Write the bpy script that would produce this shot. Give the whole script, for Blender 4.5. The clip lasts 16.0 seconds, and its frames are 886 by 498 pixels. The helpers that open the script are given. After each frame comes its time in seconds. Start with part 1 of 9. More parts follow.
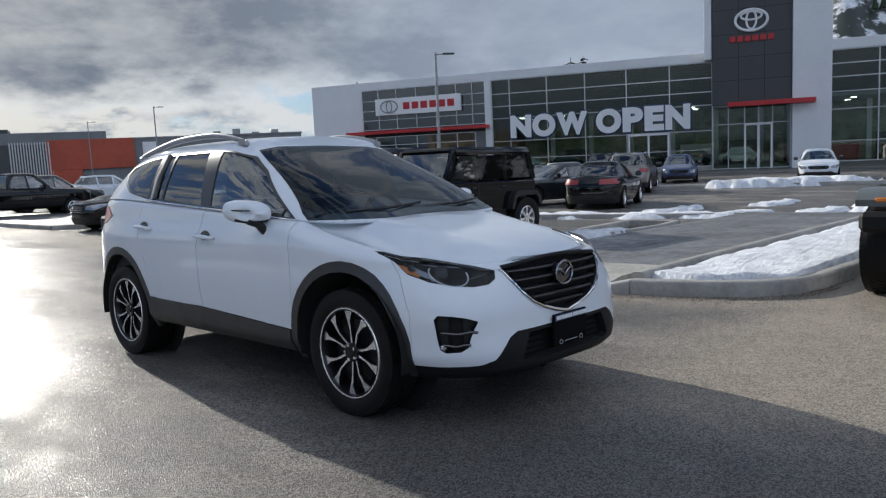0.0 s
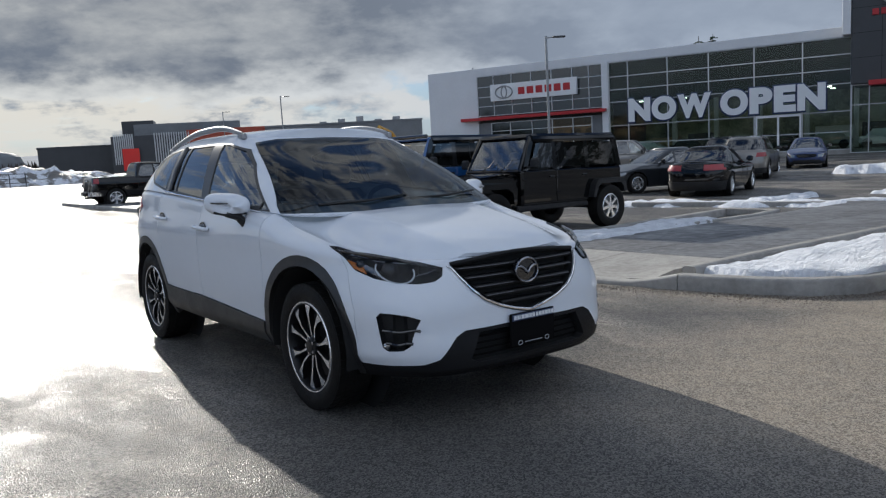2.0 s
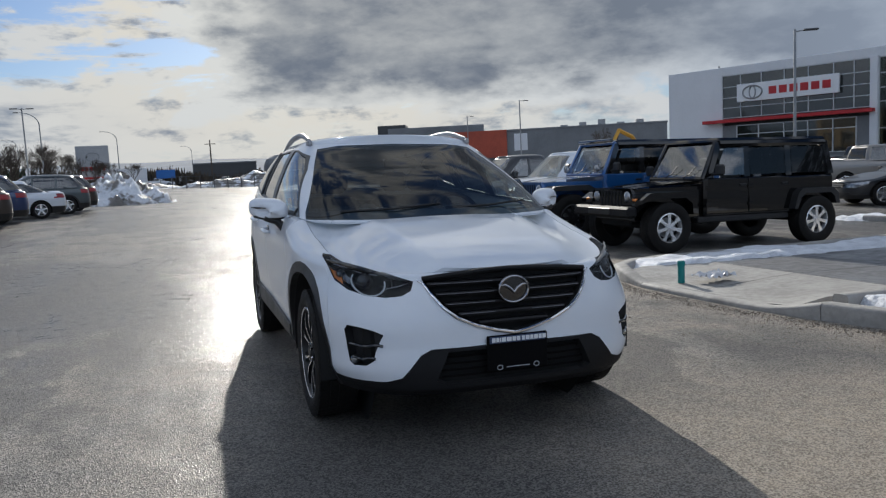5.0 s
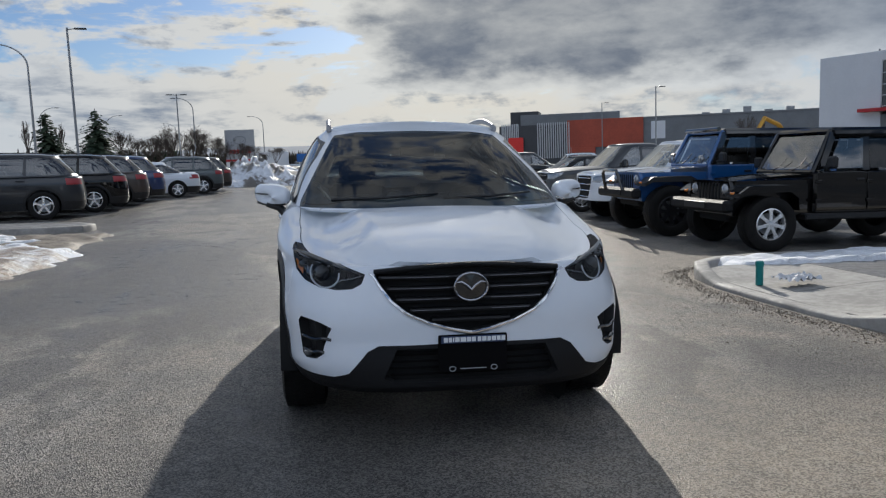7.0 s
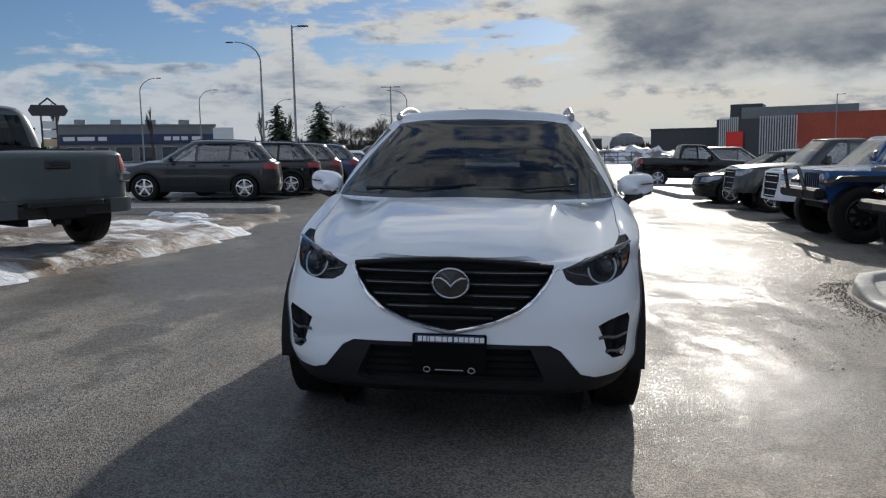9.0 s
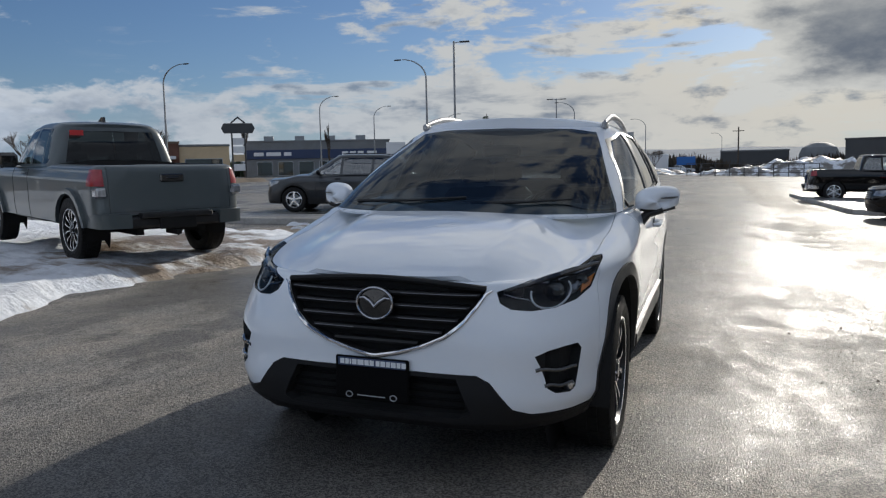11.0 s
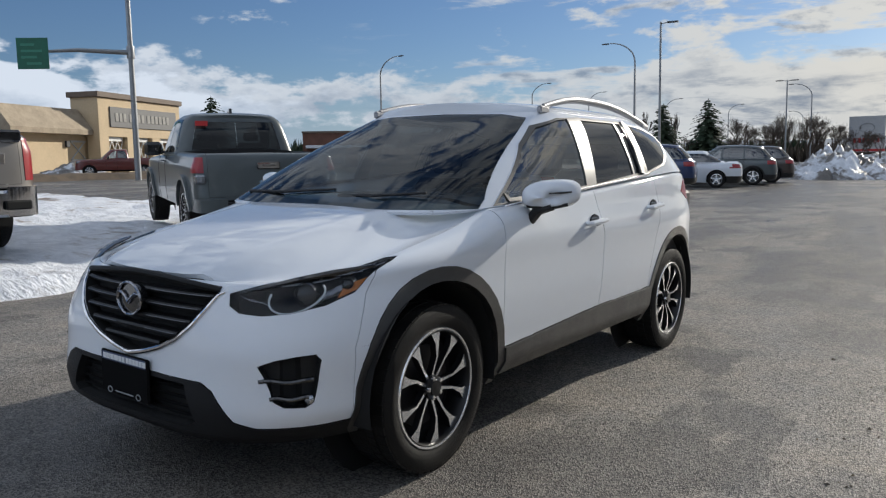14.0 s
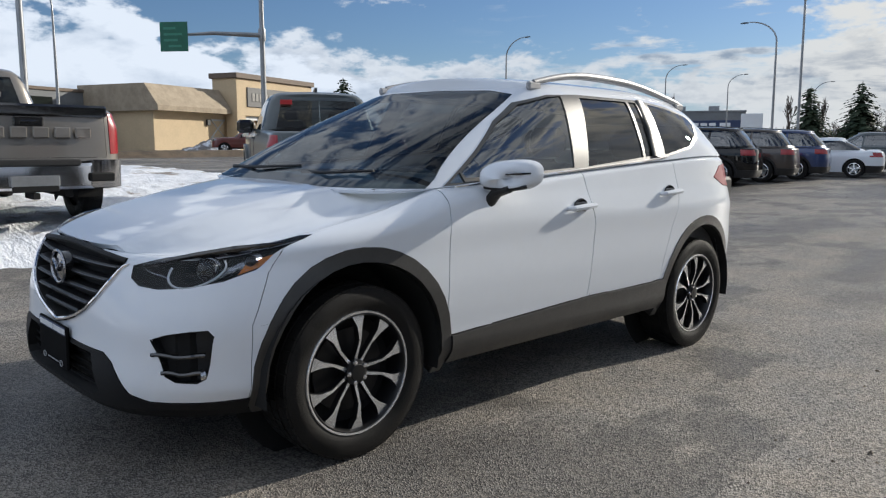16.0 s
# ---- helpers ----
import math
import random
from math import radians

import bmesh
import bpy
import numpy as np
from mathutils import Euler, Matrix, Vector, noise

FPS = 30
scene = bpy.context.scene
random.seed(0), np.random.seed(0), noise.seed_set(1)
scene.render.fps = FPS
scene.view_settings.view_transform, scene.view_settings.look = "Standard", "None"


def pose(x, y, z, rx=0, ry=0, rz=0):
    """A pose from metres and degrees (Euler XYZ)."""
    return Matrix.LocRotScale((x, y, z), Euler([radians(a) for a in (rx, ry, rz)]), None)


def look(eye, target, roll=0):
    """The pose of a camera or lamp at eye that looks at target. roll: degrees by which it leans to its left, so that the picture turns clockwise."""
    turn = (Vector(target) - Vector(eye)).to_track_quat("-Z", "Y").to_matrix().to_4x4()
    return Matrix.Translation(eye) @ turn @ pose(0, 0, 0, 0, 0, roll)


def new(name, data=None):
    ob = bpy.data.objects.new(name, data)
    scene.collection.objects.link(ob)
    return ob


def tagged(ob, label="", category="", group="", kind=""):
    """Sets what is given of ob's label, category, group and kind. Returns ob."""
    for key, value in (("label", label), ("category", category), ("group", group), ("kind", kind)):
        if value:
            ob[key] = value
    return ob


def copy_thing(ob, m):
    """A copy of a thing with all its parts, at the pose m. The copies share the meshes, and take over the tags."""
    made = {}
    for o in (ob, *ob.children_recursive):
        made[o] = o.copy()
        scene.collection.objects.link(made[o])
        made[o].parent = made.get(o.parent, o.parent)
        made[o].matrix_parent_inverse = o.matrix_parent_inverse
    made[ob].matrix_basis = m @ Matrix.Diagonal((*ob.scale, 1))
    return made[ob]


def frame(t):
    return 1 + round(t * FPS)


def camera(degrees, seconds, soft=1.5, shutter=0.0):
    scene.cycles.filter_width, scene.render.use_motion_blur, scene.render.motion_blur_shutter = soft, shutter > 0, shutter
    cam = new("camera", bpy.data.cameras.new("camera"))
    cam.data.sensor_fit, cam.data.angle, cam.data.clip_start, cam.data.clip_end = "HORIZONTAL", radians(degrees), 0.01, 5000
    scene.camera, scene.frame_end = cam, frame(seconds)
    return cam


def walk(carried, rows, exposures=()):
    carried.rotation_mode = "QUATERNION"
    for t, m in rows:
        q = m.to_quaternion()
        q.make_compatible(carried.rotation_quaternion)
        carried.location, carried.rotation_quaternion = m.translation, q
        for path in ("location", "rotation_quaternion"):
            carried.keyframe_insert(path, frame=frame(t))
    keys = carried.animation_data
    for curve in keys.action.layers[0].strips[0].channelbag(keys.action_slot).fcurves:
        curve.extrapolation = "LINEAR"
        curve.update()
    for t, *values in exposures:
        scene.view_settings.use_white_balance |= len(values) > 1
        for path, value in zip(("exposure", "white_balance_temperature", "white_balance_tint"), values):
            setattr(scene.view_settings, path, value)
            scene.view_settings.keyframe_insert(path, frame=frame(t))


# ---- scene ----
cam = camera(60.2, 16.0, soft=1.25)
PATH = [
    (0, (-3.415, -4.524, 1.425), (-1.978, -3.155, 1.185), -2.73),
    (0.5, (-3.261, -4.644, 1.422), (-1.857, -3.240, 1.178), -3.07),
    (1, (-3.076, -4.721, 1.411), (-1.725, -3.268, 1.163), -3.16),
    (1.5, (-2.890, -4.834, 1.410), (-1.610, -3.318, 1.156), -3.19),
    (2, (-2.685, -5.029, 1.418), (-1.491, -3.446, 1.157), -3.25),
    (2.5, (-2.494, -5.111, 1.392), (-1.393, -3.462, 1.131), -3.07),
    (3, (-2.300, -5.163, 1.402), (-1.291, -3.454, 1.149), -2.96),
    (3.5, (-2.101, -5.260, 1.399), (-1.189, -3.496, 1.157), -2.76),
    (4, (-1.903, -5.361, 1.398), (-1.087, -3.550, 1.169), -2.74),
    (6.5, (-0.814, -5.501, 1.344), (-0.418, -3.554, 1.112), -2.51),
    (7, (-0.621, -5.498, 1.354), (-0.317, -3.536, 1.115), -2.06),
    (7.5, (-0.361, -5.499, 1.356), (-0.172, -3.522, 1.115), -1.65),
    (8, (-0.142, -5.456, 1.333), (-0.095, -3.471, 1.090), -1.41),
    (8.5, (0.087, -5.361, 1.330), (-0.010, -3.378, 1.085), -1.29),
    (9, (0.364, -5.327, 1.311), (0.131, -3.356, 1.066), -1.00),
    (9.5, (0.608, -5.259, 1.304), (0.248, -3.307, 1.060), -1.14),
    (10, (0.799, -5.111, 1.293), (0.315, -3.184, 1.061), -1.28),
    (12.5, (2.059, -4.468, 1.272), (1.160, -2.690, 1.097), -0.92),
    (13, (2.255, -4.236, 1.256), (1.258, -2.512, 1.069), -0.98),
    (13.5, (2.433, -3.979, 1.263), (1.345, -2.314, 1.056), -1.07),
    (14, (2.696, -3.775, 1.263), (1.522, -2.171, 1.039), -1.04),
    (14.5, (2.853, -3.597, 1.245), (1.603, -2.053, 1.007), -0.69),
    (15, (2.944, -3.409, 1.231), (1.628, -1.923, 0.984), -0.32),
    (15.5, (3.055, -3.279, 1.228), (1.681, -1.848, 0.974), -0.15),
    (16, (3.196, -3.139, 1.232), (1.774, -1.758, 0.967), -0.06),
]
walk(cam, [(t, look(eye, target, roll)) for t, eye, target, roll in PATH], [(0.0, 0.20, 5750.0, 8.0), (3.5, 0.0, 5750.0, 8.0), (7.0, 0.02, 5800.0, 8.0), (10.0, -0.18, 5850.0, 8.0), (13.0, -0.05, 5900.0, 8.0), (16.0, 0.28, 5950.0, 8.0)])

# ---- light ----
SUN_AZ, SUN_EL = 10.5, 21.0        # degrees from +y towards +x, and above the horizon
SKY = 0.075

sun = new("sun", bpy.data.lights.new("sun", "SUN"))
sun.data.energy, sun.data.angle, sun.data.color = 4.7, radians(0.7), (1.0, 0.88, 0.72)
sun.matrix_world = look((0, 0, 0), (-math.sin(radians(SUN_AZ)) * math.cos(radians(SUN_EL)), -math.cos(radians(SUN_AZ)) * math.cos(radians(SUN_EL)), -math.sin(radians(SUN_EL))))


def node(nt, kind, **sets):
    n = nt.nodes.new(kind)
    for key, value in sets.items():
        if key == "op":
            n.operation = value
        elif key == "clamp":
            n.use_clamp = value
        elif key == "blend":
            n.blend_type = value
        elif key == "data":
            n.data_type = value
        else:
            n.inputs[int(key[1:])].default_value = value
    return n


def maths(nt, op, a, b=None, c=None, clamp=False):
    n = node(nt, "ShaderNodeMath", op=op, clamp=clamp)
    for k, v in enumerate((a, b, c)):
        if v is None:
            continue
        if isinstance(v, (int, float)):
            n.inputs[k].default_value = v
        else:
            nt.links.new(v, n.inputs[k])
    return n.outputs[0]


def mixed(nt, fac, a, b, blend="MIX"):
    n = nt.nodes.new("ShaderNodeMix")
    n.data_type, n.blend_type = "RGBA", blend
    for k, v in ((0, fac), (6, a), (7, b)):
        if isinstance(v, (int, float)):
            n.inputs[k].default_value = v
        elif isinstance(v, tuple):
            n.inputs[k].default_value = (*v, 1)
        else:
            nt.links.new(v, n.inputs[k])
    return n.outputs[2]


def ramp(nt, x, lo, hi):
    n = nt.nodes.new("ShaderNodeMapRange")
    n.interpolation_type = "SMOOTHSTEP"
    nt.links.new(x, n.inputs[0])
    n.inputs[1].default_value, n.inputs[2].default_value = lo, hi
    return n.outputs[0]


def build_world():
    world = bpy.data.worlds.new("sky")
    scene.world = world
    world.use_nodes = True
    nt = world.node_tree
    nt.nodes.clear()
    out, bg = nt.nodes.new("ShaderNodeOutputWorld"), nt.nodes.new("ShaderNodeBackground")
    sky = nt.nodes.new("ShaderNodeTexSky")
    sky.sky_type, sky.sun_disc = "NISHITA", False
    sky.sun_elevation, sky.sun_rotation = radians(SUN_EL), radians(SUN_AZ)
    sky.air_density, sky.dust_density, sky.ozone_density = 1.0, 0.4, 2.0
    tc = nt.nodes.new("ShaderNodeTexCoord")
    sep = nt.nodes.new("ShaderNodeSeparateXYZ")
    nt.links.new(tc.outputs["Generated"], sep.inputs[0])
    x, y, z = sep.outputs
    comb = nt.nodes.new("ShaderNodeCombineXYZ")
    nt.links.new(x, comb.inputs[0])
    nt.links.new(y, comb.inputs[1])
    nt.links.new(maths(nt, "MULTIPLY", z, 2.3), comb.inputs[2])
    lifted = nt.nodes.new("ShaderNodeVectorMath")
    lifted.operation = "ADD"
    nt.links.new(comb.outputs[0], lifted.inputs[0])
    lifted.inputs[1].default_value = (0.006, 0.02, 0.045)

    def fbm(scale, detail, rough, dist, src=None):
        n = nt.nodes.new("ShaderNodeTexNoise")
        n.inputs["Scale"].default_value, n.inputs["Detail"].default_value = scale, detail
        n.inputs["Roughness"].default_value, n.inputs["Distortion"].default_value = rough, dist
        nt.links.new(src or comb.outputs[0], n.inputs["Vector"])
        return n.outputs[0]

    def times(*terms):
        value = terms[0]
        for t in terms[1:]:
            value = maths(nt, "MULTIPLY", value, t)
        return value

    def plus(*terms):
        value = terms[0]
        for t in terms[1:]:
            value = maths(nt, "ADD", value, t)
        return value

    def less(value):
        return maths(nt, "SUBTRACT", 1.0, value)

    az = maths(nt, "MULTIPLY", maths(nt, "ARCTAN2", x, y), 57.2958)
    el = maths(nt, "MULTIPLY", maths(nt, "ARCSINE", z), 57.2958)
    broad, fine = fbm(6.5, 9, 0.55, 0.15), fbm(19.0, 10, 0.58, 0.1)
    puff = plus(times(broad, 0.62), times(fine, 0.38))
    puff_up = plus(times(fbm(6.5, 9, 0.55, 0.15, lifted.outputs[0]), 0.62), times(fbm(19.0, 10, 0.58, 0.1, lifted.outputs[0]), 0.38))
    relief = maths(nt, "SUBTRACT", puff, puff_up)
    sway = maths(nt, "SUBTRACT", puff, 0.5)
    # the great bank beside and below the sun, a thin veil further round
    edge = plus(az, times(sway, 19.0))
    under = plus(el, times(sway, 9.0))
    # the bank opens into broken cloud high up
    gone = times(less(ramp(nt, az, 105, 150)), less(times(ramp(nt, el, 20, 34), ramp(nt, less(broad), 0.36, 0.50))))
    bank = times(ramp(nt, edge, 0.9, 2.2), ramp(nt, under, 3.7, 5.0), gone)
    deep = times(ramp(nt, edge, 1.9, 7.0), ramp(nt, under, 4.3, 7.2), gone)
    veil = ramp(nt, az, 28, 58)
    # broken cumulus low down, its tops climbing in the quarter away from the sun
    crest = times(ramp(nt, maths(nt, "MULTIPLY", az, -1.0), 44, 68), 2.6)
    low = times(ramp(nt, el, 1.4, 3.4), less(ramp(nt, maths(nt, "SUBTRACT", el, crest), 4.0, 8.0)))
    field = times(ramp(nt, az, -32, -14), less(ramp(nt, az, -8, 3)), less(ramp(nt, el, 10.5, 15)))
    # Unseen cloud overhead and behind the view, added to brighten the shaded sides.
    high = times(ramp(nt, el, 15, 30), 0.10)
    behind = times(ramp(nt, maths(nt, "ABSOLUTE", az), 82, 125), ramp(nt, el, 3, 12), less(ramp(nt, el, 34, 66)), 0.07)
    # thin streaks of layered cloud in the quarter beside the sun
    flat = nt.nodes.new("ShaderNodeCombineXYZ")
    nt.links.new(x, flat.inputs[0])
    nt.links.new(y, flat.inputs[1])
    nt.links.new(maths(nt, "MULTIPLY", z, 6.0), flat.inputs[2])
    layers = plus(times(fbm(4.2, 9, 0.56, 0.5, flat.outputs[0]), 0.7), times(fbm(15.0, 9, 0.6, 0.3, flat.outputs[0]), 0.3))
    quarter = times(ramp(nt, az, -46, -30), less(ramp(nt, az, 22, 40)))
    streaks = times(quarter, ramp(nt, plus(layers, times(less(ramp(nt, el, 3.0, 9.0)), 0.10), times(ramp(nt, az, -30, -8), 0.03)), 0.53, 0.62))
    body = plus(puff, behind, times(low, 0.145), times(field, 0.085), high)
    alpha = ramp(nt, body, 0.555, 0.635)
    thick = ramp(nt, body, 0.59, 0.74)
    dot = nt.nodes.new("ShaderNodeVectorMath")
    dot.operation = "DOT_PRODUCT"
    nt.links.new(tc.outputs["Generated"], dot.inputs[0])
    se, sa = radians(SUN_EL), radians(SUN_AZ)
    dot.inputs[1].default_value = (math.sin(sa) * math.cos(se), math.cos(sa) * math.cos(se), math.sin(se))
    near = maths(nt, "POWER", maths(nt, "MAXIMUM", dot.outputs["Value"], 0.0), 8.0)
    away = ramp(nt, maths(nt, "MULTIPLY", dot.outputs["Value"], -1.0), -0.80, 0.45)
    # clouds show bright crests and grey bellies; the crests turn cream towards the sun
    crown = mixed(nt, away, mixed(nt, near, (0.55, 0.56, 0.57), (0.84, 0.72, 0.54)), (0.86, 0.88, 0.94))
    belly = mixed(nt, away, mixed(nt, near, (0.25, 0.29, 0.35), (0.265, 0.26, 0.26)), (0.52, 0.58, 0.68))
    shade = maths(nt, "SUBTRACT", times(thick, 0.85), plus(times(relief, 5.5), times(near, 0.45)), clamp=True)
    cloud = mixed(nt, shade, crown, belly)
    blue = mixed(nt, 1.0, sky.outputs[0], (SKY * 0.66, SKY * 0.74, SKY * 0.90), "MULTIPLY")
    pale = mixed(nt, near, (0.30, 0.38, 0.47), (0.31, 0.35, 0.39))
    haze = mixed(nt, times(less(ramp(nt, el, 0.0, 7.0)), 0.75), blue, pale)
    lower = mixed(nt, alpha, haze, cloud)
    lower = mixed(nt, times(streaks, 0.9), lower, mixed(nt, ramp(nt, plus(layers, times(relief, -1.6)), 0.55, 0.80), crown, belly))
    core = mixed(nt, veil, (0.175, 0.188, 0.212), (0.285, 0.31, 0.355))
    rim = mixed(nt, veil, mixed(nt, near, (0.55, 0.56, 0.57), (0.80, 0.73, 0.61)), (0.40, 0.425, 0.465))
    dusk = maths(nt, "SUBTRACT", times(deep, plus(0.56, times(ramp(nt, puff, 0.38, 0.62), 0.50))), times(relief, 1.6), clamp=True)
    front = mixed(nt, bank, lower, mixed(nt, dusk, rim, core))
    # a solid white wall of cloud low down, away from the sun
    west = maths(nt, "MULTIPLY", az, -1.0)
    wall = times(ramp(nt, plus(west, times(sway, 30.0)), 42, 56), less(ramp(nt, maths(nt, "SUBTRACT", plus(el, times(sway, -12.0)), times(ramp(nt, west, 46, 72), 4.2)), 3.6, 4.6)), ramp(nt, el, 0.8, 2.2))
    foot = plus(less(ramp(nt, el, 2.0, 5.5)), times(relief, -3.0))
    final = mixed(nt, wall, front, mixed(nt, foot, (0.68, 0.70, 0.735), (0.36, 0.41, 0.485)))
    nt.links.new(final, bg.inputs[0])
    bg.inputs[1].default_value = 1.0
    nt.links.new(bg.outputs[0], out.inputs[0])


build_world()

# ---- materials ----
def mat(name, col, rough=0.5, metal=0.0, var=0.0, vscale=3.0, rvar=0.0, bump=0.0, bscale=60.0, coat=0.0, col2=None, spec=0.5):
    """Principled surface with two scales of variation in colour and roughness and a fine relief."""
    m = bpy.data.materials.new(name)
    m.use_nodes = True
    nt = m.node_tree
    b = nt.nodes["Principled BSDF"]
    b.inputs["Base Color"].default_value = (*col, 1)
    b.inputs["Roughness"].default_value, b.inputs["Metallic"].default_value = rough, metal
    b.inputs["Specular IOR Level"].default_value = spec
    if coat:
        b.inputs["Coat Weight"].default_value, b.inputs["Coat Roughness"].default_value = coat, 0.03
    if var or rvar or bump or col2:
        tc = nt.nodes.new("ShaderNodeTexCoord")

        def noise_tex(scale, detail=6):
            n = nt.nodes.new("ShaderNodeTexNoise")
            n.inputs["Scale"].default_value, n.inputs["Detail"].default_value, n.inputs["Roughness"].default_value = scale, detail, 0.6
            nt.links.new(tc.outputs["Object"], n.inputs["Vector"])
            return n.outputs[0]
        big, small = noise_tex(vscale), noise_tex(vscale * 11, 4)
        blend = maths(nt, "ADD", maths(nt, "MULTIPLY", big, 0.65), maths(nt, "MULTIPLY", small, 0.35))
        spread = ramp(nt, blend, 0.36, 0.64)
        if var or col2:
            c2 = col2 or tuple(c * (1 - var) for c in col)
            nt.links.new(mixed(nt, spread, col, c2), b.inputs["Base Color"])
        if rvar:
            nt.links.new(maths(nt, "ADD", rough - rvar / 2, maths(nt, "MULTIPLY", spread, rvar)), b.inputs["Roughness"])
        if bump:
            bn = nt.nodes.new("ShaderNodeBump")
            bn.inputs["Strength"].default_value, bn.inputs["Distance"].default_value = bump, 0.01
            nt.links.new(noise_tex(bscale, 5), bn.inputs["Height"])
            nt.links.new(bn.outputs[0], b.inputs["Normal"])
    return m


def glass(name, tint, rough=0.0, base=0.07, graze=0.9):
    """Thin tinted pane: the tint lets light straight through, the gloss follows Fresnel."""
    m = bpy.data.materials.new(name)
    m.use_nodes = True
    nt = m.node_tree
    nt.nodes.clear()
    out, mix = nt.nodes.new("ShaderNodeOutputMaterial"), nt.nodes.new("ShaderNodeMixShader")
    tr, gl, fr = nt.nodes.new("ShaderNodeBsdfTransparent"), nt.nodes.new("ShaderNodeBsdfGlossy"), nt.nodes.new("ShaderNodeLayerWeight")
    tr.inputs[0].default_value = (*tint, 1)
    gl.inputs["Roughness"].default_value = rough
    fr.inputs[0].default_value = 0.5
    gloss = maths(nt, "ADD", base, maths(nt, "MULTIPLY", maths(nt, "POWER", fr.outputs["Facing"], 5.0), graze))
    nt.links.new(gloss, mix.inputs[0])
    nt.links.new(tr.outputs[0], mix.inputs[1])
    nt.links.new(gl.outputs[0], mix.inputs[2])
    nt.links.new(mix.outputs[0], out.inputs[0])
    return m


def glow(name, col, strength):
    m = bpy.data.materials.new(name)
    m.use_nodes = True
    b = m.node_tree.nodes["Principled BSDF"]
    b.inputs["Base Color"].default_value = (*col, 1)
    b.inputs["Emission Color"].default_value, b.inputs["Emission Strength"].default_value = (*col, 1), strength
    return m


def asphalt_material():
    """Wet asphalt: aggregate relief, damp and soaked patches, sandy grit where traffic dries it."""
    m = bpy.data.materials.new("wet_asphalt")
    m.use_nodes = True
    nt = m.node_tree
    b = nt.nodes["Principled BSDF"]
    tc = nt.nodes.new("ShaderNodeTexCoord")

    def tex(scale, detail=6, rough=0.6, stretch=None):
        n = nt.nodes.new("ShaderNodeTexNoise")
        n.inputs["Scale"].default_value, n.inputs["Detail"].default_value, n.inputs["Roughness"].default_value = scale, detail, rough
        src = tc.outputs["Object"]
        if stretch:
            mp = nt.nodes.new("ShaderNodeMapping")
            mp.inputs["Scale"].default_value = stretch
            mp.inputs["Rotation"].default_value = (0, 0, 0.12)
            nt.links.new(src, mp.inputs[0])
            src = mp.outputs[0]
        nt.links.new(src, n.inputs["Vector"])
        return n.outputs[0]
    pools = ramp(nt, tex(0.33, 8, 0.6, (1.0, 0.45, 1.0)), 0.50, 0.60)
    streak = ramp(nt, tex(0.9, 8, 0.66, (1.0, 0.25, 1.0)), 0.40, 0.64)
    grit = ramp(nt, tex(1.6, 10, 0.72), 0.36, 0.60)
    blot = ramp(nt, tex(6.0, 8, 0.7), 0.38, 0.66)
    stone = nt.nodes.new("ShaderNodeTexVoronoi")
    stone.inputs["Scale"].default_value = 140.0
    nt.links.new(tc.outputs["Object"], stone.inputs["Vector"])
    cell = nt.nodes.new("ShaderNodeSeparateColor")
    nt.links.new(stone.outputs["Color"], cell.inputs[0])
    speck = ramp(nt, maths(nt, "ADD", maths(nt, "MULTIPLY", cell.outputs[0], 0.7), maths(nt, "MULTIPLY", tex(40, 6, 0.7), 0.45)), 0.28, 0.88)
    base = mixed(nt, speck, (0.066, 0.063, 0.059), (0.31, 0.29, 0.262))
    sandy = mixed(nt, speck, (0.108, 0.096, 0.081), (0.39, 0.348, 0.292))
    sep = nt.nodes.new("ShaderNodeSeparateXYZ")
    nt.links.new(tc.outputs["Object"], sep.inputs[0])
    # dry grit swept up beside the kerbed island
    drift = maths(nt, "MULTIPLY", tex(0.7, 6, 0.6), 2.0)
    fan = maths(nt, "MULTIPLY", ramp(nt, maths(nt, "ADD", sep.outputs[0], drift), 0.1, 1.9), maths(nt, "MULTIPLY", ramp(nt, maths(nt, "SUBTRACT", drift, sep.outputs[1]), 2.0, 3.4), ramp(nt, maths(nt, "MULTIPLY", sep.outputs[0], -1.0), -9.0, -6.0)))
    swept = maths(nt, "MAXIMUM", fan, maths(nt, "MULTIPLY", maths(nt, "MULTIPLY", ramp(nt, maths(nt, "ADD", sep.outputs[0], drift), 3.2, 4.6), ramp(nt, maths(nt, "MULTIPLY", maths(nt, "ADD", sep.outputs[0], drift), -1.0), -7.5, -5.2)), 0.9))
    grit = maths(nt, "MAXIMUM", grit, maths(nt, "MULTIPLY", swept, maths(nt, "ADD", 0.5, maths(nt, "MULTIPLY", grit, 0.5))))
    damp = maths(nt, "MULTIPLY", grit, maths(nt, "SUBTRACT", 1.0, maths(nt, "MULTIPLY", pools, 0.85)))
    dry = mixed(nt, maths(nt, "MAXIMUM", maths(nt, "MULTIPLY", damp, maths(nt, "ADD", 0.45, maths(nt, "MULTIPLY", blot, 0.55))), maths(nt, "MULTIPLY", swept, maths(nt, "ADD", 0.6, maths(nt, "MULTIPLY", blot, 0.4)))), base, mixed(nt, swept, sandy, mixed(nt, speck, (0.23, 0.192, 0.148), (0.52, 0.445, 0.35))))
    # meltwater lies thin over most of the lot, thickest on the low western side, broken up where grit dries it
    soak = ramp(nt, tex(0.30, 8, 0.58, (1.0, 0.42, 1.0)), 0.44, 0.55)
    soak = maths(nt, "MAXIMUM", soak, maths(nt, "MULTIPLY", ramp(nt, tex(0.95, 7, 0.6, (1.0, 0.55, 1.0)), 0.50, 0.58), 0.85))
    west = ramp(nt, maths(nt, "SUBTRACT", drift, sep.outputs[0]), -0.6, 2.6)
